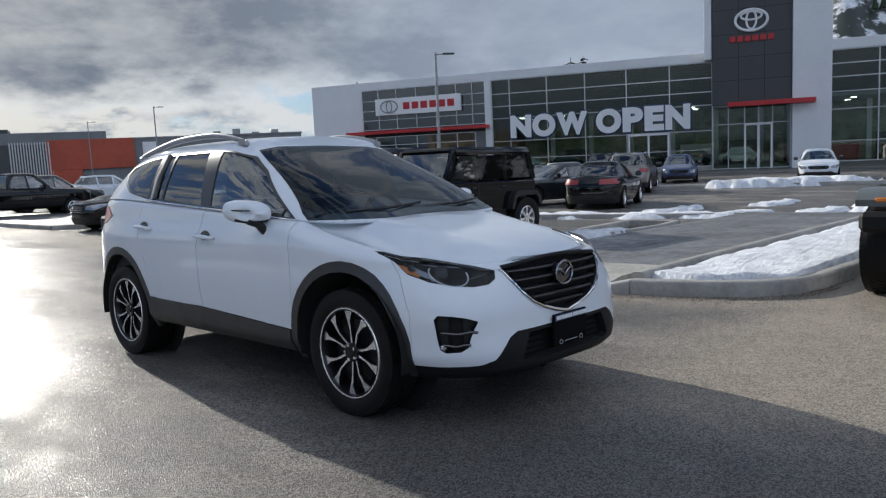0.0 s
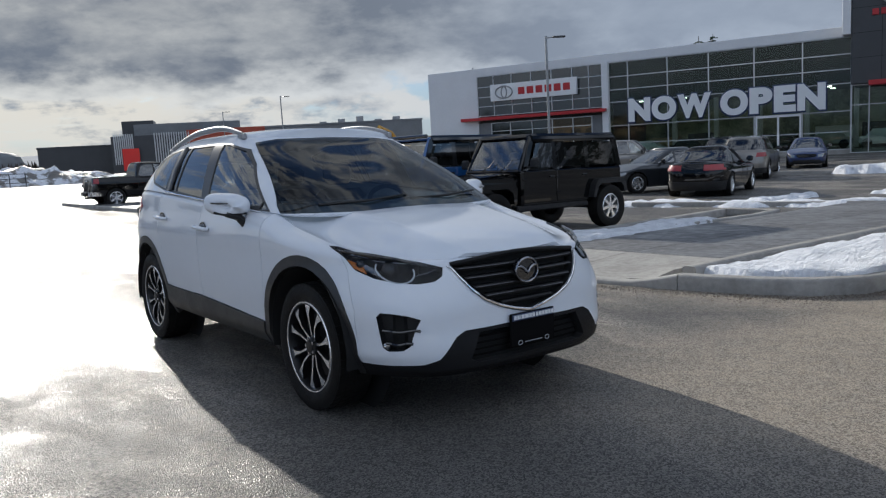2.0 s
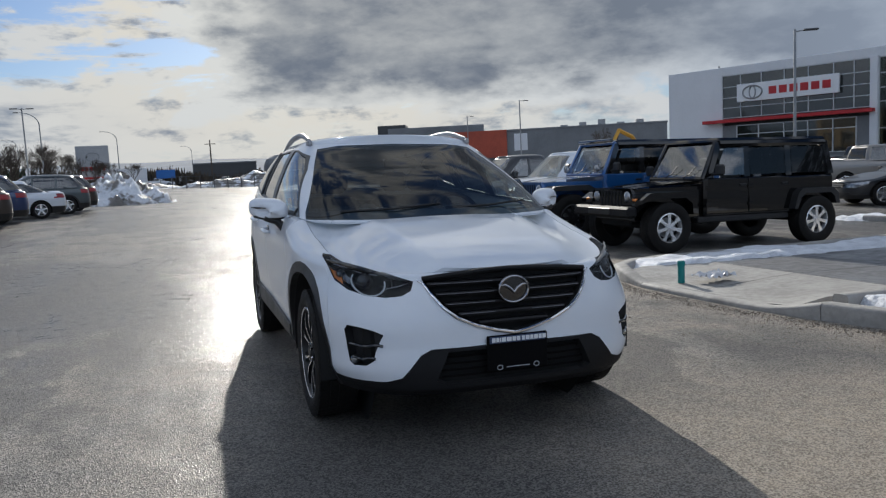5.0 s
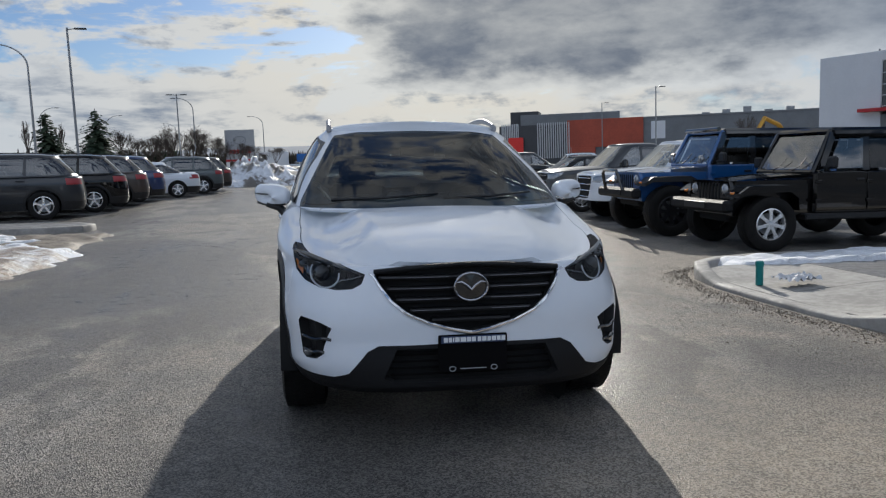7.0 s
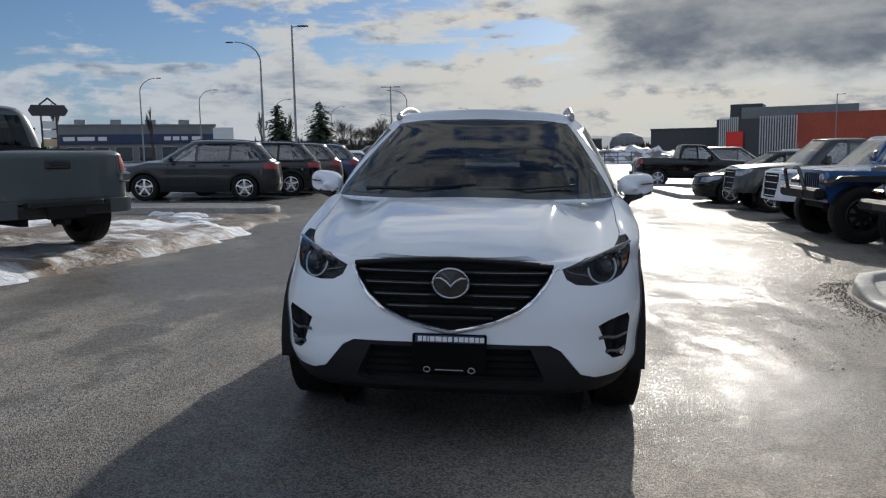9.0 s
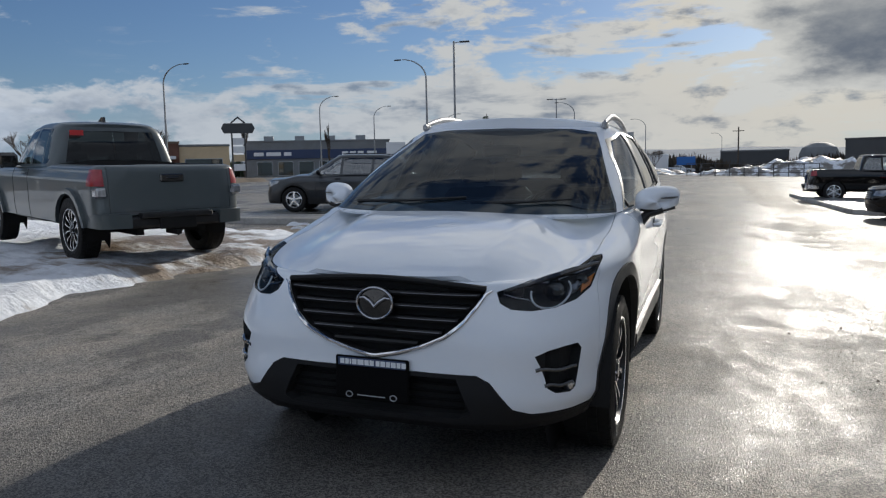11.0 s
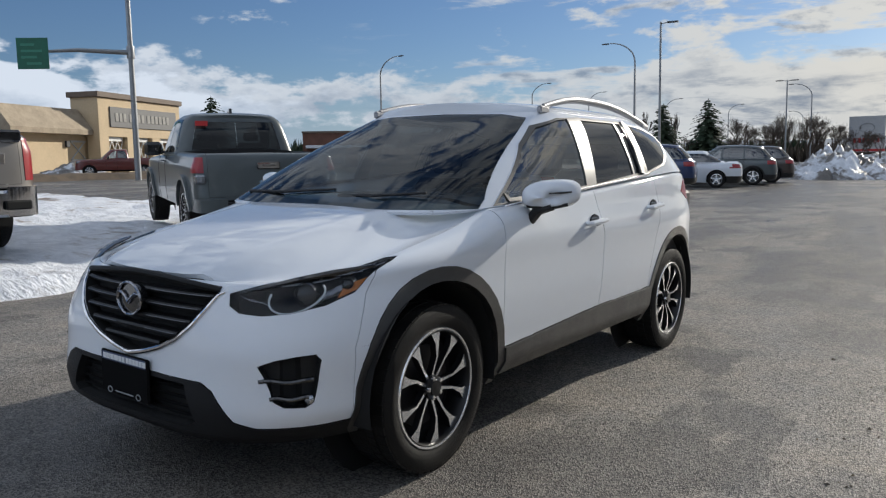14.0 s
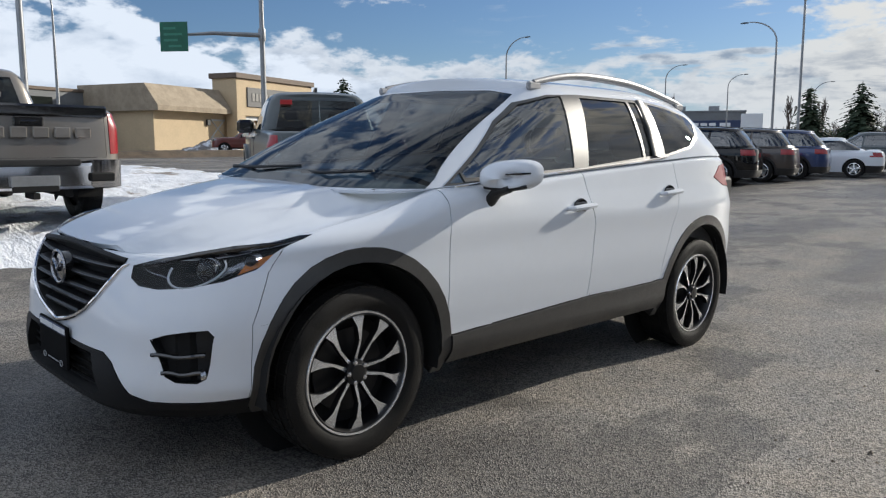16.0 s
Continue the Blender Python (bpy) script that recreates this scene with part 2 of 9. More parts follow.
    film = maths(nt, "MAXIMUM", soak, maths(nt, "MULTIPLY", streak, 0.60))
    film = maths(nt, "ADD", maths(nt, "ADD", 0.06, maths(nt, "MULTIPLY", west, 0.12)), maths(nt, "MULTIPLY", film, maths(nt, "ADD", 0.60, maths(nt, "MULTIPLY", west, 0.02))))
    film = maths(nt, "MULTIPLY", film, maths(nt, "SUBTRACT", 1.0, maths(nt, "MULTIPLY", swept, 0.72)))
    film = maths(nt, "MULTIPLY", film, maths(nt, "MULTIPLY", maths(nt, "ADD", 0.35, maths(nt, "MULTIPLY", blot, 0.65)), maths(nt, "ADD", 0.62, maths(nt, "MULTIPLY", streak, 0.38))))
    # shallow runnels of standing water across the lane
    runnel = maths(nt, "MULTIPLY", ramp(nt, tex(0.75, 9, 0.66, (0.28, 1.0, 1.0)), 0.50, 0.64), maths(nt, "SUBTRACT", 1.0, swept))
    film = maths(nt, "MAXIMUM", film, maths(nt, "MULTIPLY", runnel, maths(nt, "ADD", 0.22, maths(nt, "MULTIPLY", blot, 0.30))))
    col = mixed(nt, maths(nt, "MULTIPLY", soak, maths(nt, "SUBTRACT", 0.66, maths(nt, "MULTIPLY", swept, 0.50))), dry, mixed(nt, speck, (0.026, 0.025, 0.024), (0.075, 0.070, 0.064)))
    grains = maths(nt, "ADD", maths(nt, "MULTIPLY", stone.outputs["Distance"], 0.9), maths(nt, "ADD", tex(80, 5), maths(nt, "MULTIPLY", tex(22, 5), 0.8)))
    bn, ripple = nt.nodes.new("ShaderNodeBump"), nt.nodes.new("ShaderNodeBump")
    bn.inputs["Distance"].default_value, ripple.inputs["Distance"].default_value = 0.0062, 0.0028
    nt.links.new(maths(nt, "SUBTRACT", 1.0, maths(nt, "MULTIPLY", film, 0.55)), bn.inputs["Strength"])
    nt.links.new(grains, bn.inputs["Height"])
    nt.links.new(maths(nt, "SUBTRACT", 0.85, maths(nt, "MULTIPLY", film, 0.45)), ripple.inputs["Strength"])
    nt.links.new(grains, ripple.inputs["Height"])
    # rough stones shine weakly even at a flat angle; the water film over them mirrors the sky by Fresnel
    diff, gloss, water = nt.nodes.new("ShaderNodeBsdfDiffuse"), nt.nodes.new("ShaderNodeBsdfGlossy"), nt.nodes.new("ShaderNodeBsdfGlossy")
    lw, stony, mix = nt.nodes.new("ShaderNodeLayerWeight"), nt.nodes.new("ShaderNodeMixShader"), nt.nodes.new("ShaderNodeMixShader")
    lw.inputs[0].default_value = 0.5
    nt.links.new(col, diff.inputs["Color"])
    for shader, normal in ((diff, bn), (gloss, bn), (water, ripple)):
        nt.links.new(normal.outputs[0], shader.inputs["Normal"])
    gloss.inputs["Roughness"].default_value = 0.58
    nt.links.new(maths(nt, "SUBTRACT", 0.28, maths(nt, "MULTIPLY", film, 0.22)), water.inputs["Roughness"])
    nt.links.new(maths(nt, "ADD", 0.030, maths(nt, "MULTIPLY", maths(nt, "POWER", lw.outputs["Facing"], 3.0), 0.055)), stony.inputs[0])
    fresnel = maths(nt, "ADD", 0.02, maths(nt, "MULTIPLY", maths(nt, "POWER", lw.outputs["Facing"], 4.6), 0.80))
    nt.links.new(maths(nt, "MULTIPLY", fresnel, film), mix.inputs[0])
    nt.links.new(diff.outputs[0], stony.inputs[1])
    nt.links.new(gloss.outputs[0], stony.inputs[2])
    nt.links.new(stony.outputs[0], mix.inputs[1])
    nt.links.new(water.outputs[0], mix.inputs[2])
    nt.links.new(mix.outputs[0], nt.nodes["Material Output"].inputs[0])
    nt.nodes.remove(b)
    return m


ASPHALT = asphalt_material()
LINEPAINT = mat("worn_line_paint", (0.55, 0.55, 0.53), 0.5, col2=(0.10, 0.10, 0.10), vscale=3)
# Blue of the sky light in its shade is mixed into the white base.
WHITE = mat("sky_tinted_white_paint", (0.72, 0.752, 0.80), 0.5, coat=1.0, var=0.02, vscale=1.5, spec=0.0)
BLACK_PAINT = mat("black_car_paint", (0.004, 0.004, 0.0045), 0.4, coat=1.0, var=0.2, vscale=2, spec=0.0)
GREY_PAINT = mat("grey_car_paint", (0.076, 0.092, 0.097), 0.35, metal=0.1, coat=0.6, var=0.05)
DARKGREY_PAINT = mat("dark_grey_car_paint", (0.022, 0.025, 0.030), 0.3, metal=0.2, coat=0.7, var=0.08)
SILVER_PAINT = mat("silver_car_paint", (0.24, 0.222, 0.20), 0.32, metal=0.6, coat=1.0, var=0.05)
BLUE_PAINT = mat("blue_car_paint", (0.015, 0.09, 0.28), 0.28, metal=0.2, coat=1.0, var=0.08)
NAVY_PAINT = mat("navy_car_paint", (0.015, 0.035, 0.12), 0.28, metal=0.2, coat=1.0, var=0.08)
PLASTIC = mat("black_textured_plastic", (0.013, 0.013, 0.014), 0.55, var=0.25, vscale=6, rvar=0.15, bump=0.25, bscale=400)
GLOSSBLACK = mat("gloss_black_trim", (0.012, 0.012, 0.013), 0.06, coat=1.0)
RUBBER = mat("tyre_rubber", (0.006, 0.006, 0.006), 0.55, col2=(0.014, 0.013, 0.012), vscale=9, rvar=0.2, bump=0.3, bscale=150, spec=0.18)
ALLOY = mat("machined_alloy", (0.90, 0.90, 0.90), 0.24, metal=0.82, var=0.12, vscale=10)
DARKALLOY = mat("dark_painted_alloy", (0.010, 0.010, 0.011), 0.35, metal=0.2, var=0.1)
CHROME = mat("chrome", (0.82, 0.82, 0.84), 0.08, metal=1.0, var=0.05)
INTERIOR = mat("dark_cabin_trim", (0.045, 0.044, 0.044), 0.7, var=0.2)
SEAT = mat("black_leather", (0.055, 0.053, 0.052), 0.45, var=0.2, vscale=8)
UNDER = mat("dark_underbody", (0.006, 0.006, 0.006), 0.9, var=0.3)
CARGLASS = glass("tinted_car_glass", (0.66, 0.71, 0.69), base=0.25)
SCREENGLASS = glass("shaded_windscreen", (0.23, 0.27, 0.295), base=0.045, graze=0.8)
BLACKGLASS = glass("black_tinted_glass", (0.045, 0.05, 0.05), base=0.05, graze=0.7)
DARKGLASS = glass("privacy_glass", (0.13, 0.145, 0.145), base=0.18)
LENS = glass("clear_lens", (0.74, 0.77, 0.80), base=0.03, graze=0.4)
REARGLASS = glass("dark_rear_glass", (0.05, 0.055, 0.055), base=0.17)
TRIMBLACK = mat("satin_black_pillar_trim", (0.012, 0.012, 0.012), 0.42, var=0.2, vscale=6, spec=1.0)
CLADDING = mat("salt_hazed_black_cladding", (0.016, 0.0155, 0.015), 0.45, var=0.25, vscale=6, rvar=0.12, bump=0.12, bscale=400, spec=1.0)
LAMPRED = mat("red_lamp_lens", (0.32, 0.009, 0.014), 0.3, coat=0.6, var=0.15, vscale=12)
AMBER = mat("amber_reflector", (0.75, 0.22, 0.02), 0.2, coat=0.6)
REFLECTOR = mat("lamp_reflector", (0.55, 0.56, 0.58), 0.18, metal=1.0)
CONCRETE = mat("pale_concrete", (0.36, 0.345, 0.32), 0.75, var=0.35, vscale=1.3, rvar=0.25, bump=0.3, bscale=90)
WETCONCRETE = mat("damp_concrete_slab", (0.20, 0.20, 0.20), 0.5, col2=(0.09, 0.09, 0.095), vscale=0.6, rvar=0.35, bump=0.2, bscale=90)
GRAVEL = mat("wet_gravel", (0.20, 0.165, 0.125), 0.7, col2=(0.075, 0.06, 0.046), vscale=5, bump=1.0, bscale=45)
STEEL = mat("galvanised_steel", (0.32, 0.33, 0.34), 0.45, metal=0.7, var=0.2, vscale=2)
WHITEPANEL = mat("white_cladding", (0.72, 0.73, 0.75), 0.45, var=0.06, vscale=0.5)
DARKPANEL = mat("dark_grey_cladding", (0.05, 0.052, 0.056), 0.4, var=0.15, vscale=0.6)
REDPAINT = mat("red_painted_metal", (0.45, 0.02, 0.025), 0.4, var=0.12)
SIGNWHITE = mat("white_sign_face", (0.78, 0.79, 0.80), 0.4, var=0.04)
LETTERBLUE = mat("dark_blue_letter_edge", (0.03, 0.05, 0.12), 0.5, var=0.1)
MULLION = mat("aluminium_mullion", (0.55, 0.56, 0.57), 0.4, metal=0.5, var=0.08)
SHOPGLASS = mat("showroom_glass", (0.018, 0.024, 0.022), 0.04, spec=0.9, var=0.5, vscale=0.25)
ORANGEWALL = mat("orange_red_cladding", (0.42, 0.075, 0.035), 0.55, var=0.25, vscale=0.3)
GREYWALL = mat("grey_block_wall", (0.20, 0.21, 0.22), 0.7, var=0.2, vscale=0.4)
TAN = mat("tan_stucco", (0.60, 0.47, 0.30), 0.8, var=0.12, vscale=0.6, bump=0.2)
TANDARK = mat("brown_roof_edge", (0.16, 0.12, 0.09), 0.7, var=0.2)
SLATE = mat("grey_sign_board", (0.14, 0.14, 0.14), 0.6, var=0.15)
BARK = mat("bark", (0.09, 0.07, 0.055), 0.9, var=0.4, vscale=4, bump=0.5)
NEEDLE = mat("conifer_needles", (0.018, 0.036, 0.018), 0.85, col2=(0.04, 0.055, 0.025), vscale=0.8)
SCRUB = mat("brown_winter_brush", (0.085, 0.065, 0.045), 0.95, col2=(0.035, 0.032, 0.025), vscale=0.4)
GREENSIGN = mat("green_road_sign", (0.01, 0.12, 0.07), 0.4, var=0.2)
TEAL = mat("teal_plastic", (0.01, 0.20, 0.20), 0.35, var=0.1)
YELLOW = mat("yellow_machine_paint", (0.55, 0.30, 0.03), 0.5, var=0.2)
BROWNPAINT = mat("bronze_car_paint", (0.06, 0.048, 0.042), 0.3, metal=0.3, coat=0.7, var=0.06)

# ---- geometry helpers ----
class Geo:
    """Collects faces for one mesh."""

    def __init__(self):
        self.v, self.f = [], []

    def add(self, verts, faces, m=None):
        k = len(self.v)
        self.v += [tuple(m @ Vector(p)) if m else tuple(p) for p in verts]
        self.f += [tuple(k + i for i in f) for f in faces]
        return self

    def box(self, x0, x1, y0, y1, z0, z1, b=0.0, m=None):
        c, h = Vector(((x0 + x1) / 2, (y0 + y1) / 2, (z0 + z1) / 2)), Vector((abs(x1 - x0) / 2, abs(y1 - y0) / 2, abs(z1 - z0) / 2))
        if b <= 0:
            vs = [(c.x + sx * h.x, c.y + sy * h.y, c.z + sz * h.z) for sx in (-1, 1) for sy in (-1, 1) for sz in (-1, 1)]
            return self.add(vs, [(0, 1, 3, 2), (4, 6, 7, 5), (0, 4, 5, 1), (2, 3, 7, 6), (0, 2, 6, 4), (1, 5, 7, 3)], m)
        b = min(b, h.x * 0.9, h.y * 0.9, h.z * 0.9)
        vs, idx = [], {}
        for sx in (-1, 1):
            for sy in (-1, 1):
                for sz in (-1, 1):
                    for a in range(3):
                        p = [sx * h.x, sy * h.y, sz * h.z]
                        for k, s in enumerate((sx, sy, sz)):
                            if k != a:
                                p[k] -= s * b
                        idx[sx, sy, sz, a] = len(vs)
                        vs.append((c.x + p[0], c.y + p[1], c.z + p[2]))
        fs = []
        for a in range(3):
            o1, o2 = (a + 1) % 3, (a + 2) % 3
            for s in (-1, 1):
                ring = []
                for s1, s2 in ((-1, -1), (1, -1), (1, 1), (-1, 1)):
                    k = [0, 0, 0]
                    k[a], k[o1], k[o2] = s, s1, s2
                    ring.append(idx[(*k, a)])
                fs.append(tuple(ring) if s > 0 else tuple(reversed(ring)))
            for s1 in (-1, 1):
                for s2 in (-1, 1):
                    k0, k1 = [0, 0, 0], [0, 0, 0]
                    k0[a], k0[o1], k0[o2] = -1, s1, s2
                    k1[a], k1[o1], k1[o2] = 1, s1, s2
                    q = (idx[(*k0, o1)], idx[(*k1, o1)], idx[(*k1, o2)], idx[(*k0, o2)])
                    fs.append(q if s1 * s2 > 0 else tuple(reversed(q)))
        for sx in (-1, 1):
            for sy in (-1, 1):
                for sz in (-1, 1):
                    q = tuple(idx[sx, sy, sz, a] for a in range(3))
                    fs.append(q if sx * sy * sz > 0 else tuple(reversed(q)))
        return self.add(vs, fs, m)

    def lathe(self, prof, n=24, axis="z", m=None, close=False):
        """Turn a profile of (radius, height) round an axis."""
        vs, fs = [], []
        for r, h in prof:
            for k in range(n):
                a = 2 * math.pi * k / n
                c, s = r * math.cos(a), r * math.sin(a)
                vs.append({"z": (c, s, h), "x": (h, c, s), "y": (s, h, c)}[axis])
        for j in range(len(prof) - 1):
            for k in range(n):
                a, b2 = j * n + k, j * n + (k + 1) % n
                fs.append((a, b2, b2 + n, a + n))
        if close:
            fs += [tuple(reversed(range(n))), tuple(range((len(prof) - 1) * n, len(prof) * n))]
        return self.add(vs, fs, m)

    def tube(self, pts, r, n=8, m=None, cap=True, flat=1.0):
        """Sweep a round section along points; r may be a list."""
        pts = [Vector(p) for p in pts]
        rs = r if isinstance(r, (list, tuple)) else [r] * len(pts)
        vs, fs, side = [], [], None
        for k, p in enumerate(pts):
            d = (pts[min(k + 1, len(pts) - 1)] - pts[max(k - 1, 0)]).normalized()
            if side is None:
                side = d.cross(Vector((0, 0, 1)) if abs(d.z) < 0.9 else Vector((1, 0, 0))).normalized()
            side = (side - d * side.dot(d)).normalized()
            top = d.cross(side)
            for q in range(n):
                a = 2 * math.pi * q / n
                vs.append(p + side * (math.cos(a) * rs[k]) + top * (math.sin(a) * rs[k] * flat))
        for k in range(len(pts) - 1):
            for q in range(n):
                a, b = k * n + q, k * n + (q + 1) % n
                fs.append((a, a + n, b + n, b))
        if cap:
            fs += [tuple(range(n)), tuple(reversed(range((len(pts) - 1) * n, len(pts) * n)))]
        return self.add(vs, fs, m)

    def prism(self, poly, axis, a, b, m=None):
        """Extrude a 2-D outline along an axis from a to b."""
        put = {"x": lambda p, h: (h, p[0], p[1]), "y": lambda p, h: (p[0], h, p[1]), "z": lambda p, h: (p[0], p[1], h)}[axis]
        n = len(poly)
        vs = [put(p, a) for p in poly] + [put(p, b) for p in poly]
        fs = [tuple(range(n)), tuple(reversed(range(n, 2 * n)))] + [(k, k + n, (k + 1) % n + n, (k + 1) % n) for k in range(n)]
        return self.add(vs, fs, m)

    def grid(self, rows, m=None):
        """A sheet from rows of points."""
        n = len(rows[0])
        vs = [p for row in rows for p in row]
        fs = [(j * n + k, j * n + k + 1, (j + 1) * n + k + 1, (j + 1) * n + k) for j in range(len(rows) - 1) for k in range(n - 1)]
        return self.add(vs, fs, m)


def mesh_of(name, g, material, sharp=35, fix=True):
    me = bpy.data.meshes.new(name)
    me.from_pydata(g.v, [], g.f)
    if fix:
        bm = bmesh.new()
        bm.from_mesh(me)
        bmesh.ops.recalc_face_normals(bm, faces=bm.faces)
        bm.to_mesh(me)
        bm.free()
    me.polygons.foreach_set("use_smooth", [True] * len(me.polygons))
    me.set_sharp_from_angle(angle=radians(sharp))
    me.materials.append(material)
    return me


def part(name, g, material, parent, label="", sharp=35, fix=True):
    """Link one mesh under a thing, or under a part."""
    ob = new(name, mesh_of(name, g, material, sharp, fix))
    ob.parent = parent
    if label:
        ob["label"] = label
    return ob


def thing(name, label, category, m=None, group="", kind=""):
    ob = new(name)
    ob.empty_display_size = 0.2
    if m is not None:
        ob.matrix_basis = m
    return tagged(ob, label, category, group, kind)


def solid(name, g, material, label, category, m=None, group="", kind="", sharp=35, fix=True):
    """A thing of one mesh."""
    ob = new(name, mesh_of(name, g, material, sharp, fix))
    if m is not None:
        ob.matrix_basis = m
    return tagged(ob, label, category, group, kind)


def curve(*pts):
    """Smooth function through (x, y) knots."""
    xs, ys = np.array([p[0] for p in pts], float), np.array([p[1] for p in pts], float)
    h = np.diff(xs)
    d = np.diff(ys) / h
    m = np.r_[d[0], np.where(d[:-1] * d[1:] > 0, 2 * d[:-1] * d[1:] / np.where(d[:-1] + d[1:] == 0, 1, d[:-1] + d[1:]), 0), d[-1]]

    def f(x):
        x = np.clip(np.asarray(x, float), xs[0], xs[-1])
        i = np.clip(np.searchsorted(xs, x) - 1, 0, len(xs) - 2)
        t = (x - xs[i]) / h[i]
        return (1 + 2 * t) * (1 - t) ** 2 * ys[i] + t * (1 - t) ** 2 * h[i] * m[i] + t * t * (3 - 2 * t) * ys[i + 1] + t * t * (t - 1) * h[i] * m[i + 1]
    return f


def level(x, y):
    """Height of the lot: it falls gently towards the dealership and rises towards the road."""
    fall = 18.0 if x > 0 else 40.0
    return -0.025 * fall * math.tanh(x / fall) - 0.0167 * 4 * math.tanh(y / 4)


def on_ground(x, y, heading, dz=0.0, span=1.3):
    """Pose of a vehicle that stands on the lot; heading in degrees turns its front from -y towards +x."""
    h = radians(heading)
    fx, fy = math.sin(h), -math.cos(h)
    pitch = (level(x + fx * span, y + fy * span) - level(x - fx * span, y - fy * span)) / (2 * span)
    side = (level(x - fy * 0.8, y + fx * 0.8) - level(x + fy * 0.8, y - fx * 0.8)) / 1.6
    # local: front -y, left +x
    return pose(x, y, level(x, y) + dz, 0, 0, heading) @ pose(0, 0, 0, -math.degrees(pitch), -math.degrees(side), 0)

# ---- vehicle bodies ----
class Body:
    """Half of a car body (x >= 0, front towards -y) as one sheet, out of which the panels are cut.
    Zones: 0 sides and ends, 1 bonnet and deck, 2 glasshouse, 3 roof."""

    def __init__(self, s, fine=1.0):
        self.s = s
        nu, nv, nw = max(12, int(34 * fine)), max(10, int(26 * fine)), max(6, int(16 * fine))
        W, n1, n2 = s["width"], s["n_front"](0.6), s["n_rear"]
        y0, y1 = s["y0"], s["y1"]

        def loop(w, yf, yr, yc0, yc1, a, b, ts):
            pts = []
            for kind, t in ts:
                if kind == 0:
                    pts.append((w * math.sin(t) ** (2 / a), yc0 - (yc0 - yf) * math.cos(t) ** (2 / a)))
                elif kind == 1:
                    pts.append((w, yc0 + (yc1 - yc0) * t))
                else:
                    pts.append((w * math.cos(t) ** (2 / b), yc1 + (yr - yc1) * math.sin(t) ** (2 / b)))
            return np.array(pts)

        def spread(w, yf, yr, yc0, yc1, a, b, n_end, n_side):
            dense = np.linspace(0, math.pi / 2, 400)
            ts = []
            for kind in (0, 2):
                p = loop(w, yf, yr, yc0, yc1, a, b, [(kind, t) for t in dense])
                run = np.r_[0, np.cumsum(np.hypot(*np.diff(p, axis=0).T))]
                ts.append([(kind, float(t)) for t in np.interp(np.linspace(0, run[-1], n_end), run, dense)])
            return ts[0] + [(1, k / n_side) for k in range(1, n_side)] + ts[1]
        ts = spread(W, s["nose"](0.6), s["tail"](0.6), y0, y1, n1, n2, nu, max(8, int(40 * fine)))
        base = loop(W, s["nose"](0.6), s["tail"](0.6), y0, y1, n1, n2, ts)
        top = s["top"](base[:, 1])
        zb = s["bottom"]
        vs = np.unique(np.r_[np.linspace(0, 0.86, nv), np.linspace(0.86, 1, max(6, nv // 2))])
        r = s["roll"](base[:, 1])
        rows = []
        for v in vs:
            z = zb + (top - zb) * v
            d = np.clip(r - (top - z), 0, r)
            inset = (r - np.sqrt(np.maximum(r * r - d * d, 0))) * s.get("roll_in", 1.0)
            row = []
            for k, (kind, t) in enumerate(ts):
                zz = z[k]
                p = loop(W - s["tuck"](zz) - inset[k], s["nose"](zz) + inset[k], s["tail"](zz) - inset[k], y0, y1, float(s["n_front"](zz)), n2, [(kind, t)])[0]
                row.append((max(p[0], 0.0), p[1], zz))
            rows.append(row)
        self.rows = rows
        edge = np.array(rows[-1])
        cols = np.linspace(0, 1, max(8, int(26 * fine)))
        deck = [[(e[0] * c, e[1], float(s["deck"](e[0] * c, e[1], e[0], e[2]))) for c in cols] for e in edge]
        ws = np.linspace(0, 1, nw)
        ts2 = spread(s["gl_width"](0), s["gl_front"](0), s["gl_rear"](0), s["gl_y0"], s["gl_y1"], s["gl_n"], s["gl_nr"], nu, max(8, int(40 * fine)))
        glass_rows = []
        for w in ws:
            row = []
            for kind, t in ts2:
                p = loop(float(s["gl_width"](w)), float(s["gl_front"](w)), float(s["gl_rear"](w)), s["gl_y0"], s["gl_y1"], s["gl_n"], s["gl_nr"], [(kind, t)])[0]
                lo, hi = float(s["belt"](p[1])), float(s["eave"](p[1]))
                row.append((max(p[0], 0.0), p[1], lo + (hi - lo) * w))
            glass_rows.append(row)
        eave = np.array(glass_rows[-1])
        crown = s["crown"]
        roof = [[(e[0] * c, e[1], e[2] + crown * math.sqrt(max(0.0, 1 - c ** 2.6)) * min(1.0, e[0] / 0.25)) for c in cols] for e in eave]
        bm = bmesh.new()
        self.zone, self.reg = bm.faces.layers.int.new("zone"), bm.faces.layers.int.new("region")
        for zone, sheet in ((0, rows), (1, deck), (2, glass_rows), (3, roof)):
            grid = [[bm.verts.new(p) for p in row] for row in sheet]
            for j in range(len(grid) - 1):
                for k in range(len(grid[0]) - 1):
                    q = (grid[j][k], grid[j][k + 1], grid[j + 1][k + 1], grid[j + 1][k])
                    f = bm.faces.new(q)
                    f[self.zone] = zone
        for zone in range(4):
            vs_ = {v for f in bm.faces if f[self.zone] == zone for v in f.verts}
            bmesh.ops.remove_doubles(bm, verts=list(vs_), dist=1e-5)
        bmesh.ops.dissolve_degenerate(bm, edges=bm.edges, dist=1e-5)
        bm.normal_update()
        self.bm, self.names = bm, {}

    def front_y(self, x, z):
        s = self.s
        w = s["width"] - float(s["tuck"](z))
        n = float(s["n_front"](z))
        k = max(0.0, 1 - (min(abs(x), w) / w) ** n) ** (1 / n)
        return s["y0"] - (s["y0"] - float(s["nose"](z))) * k

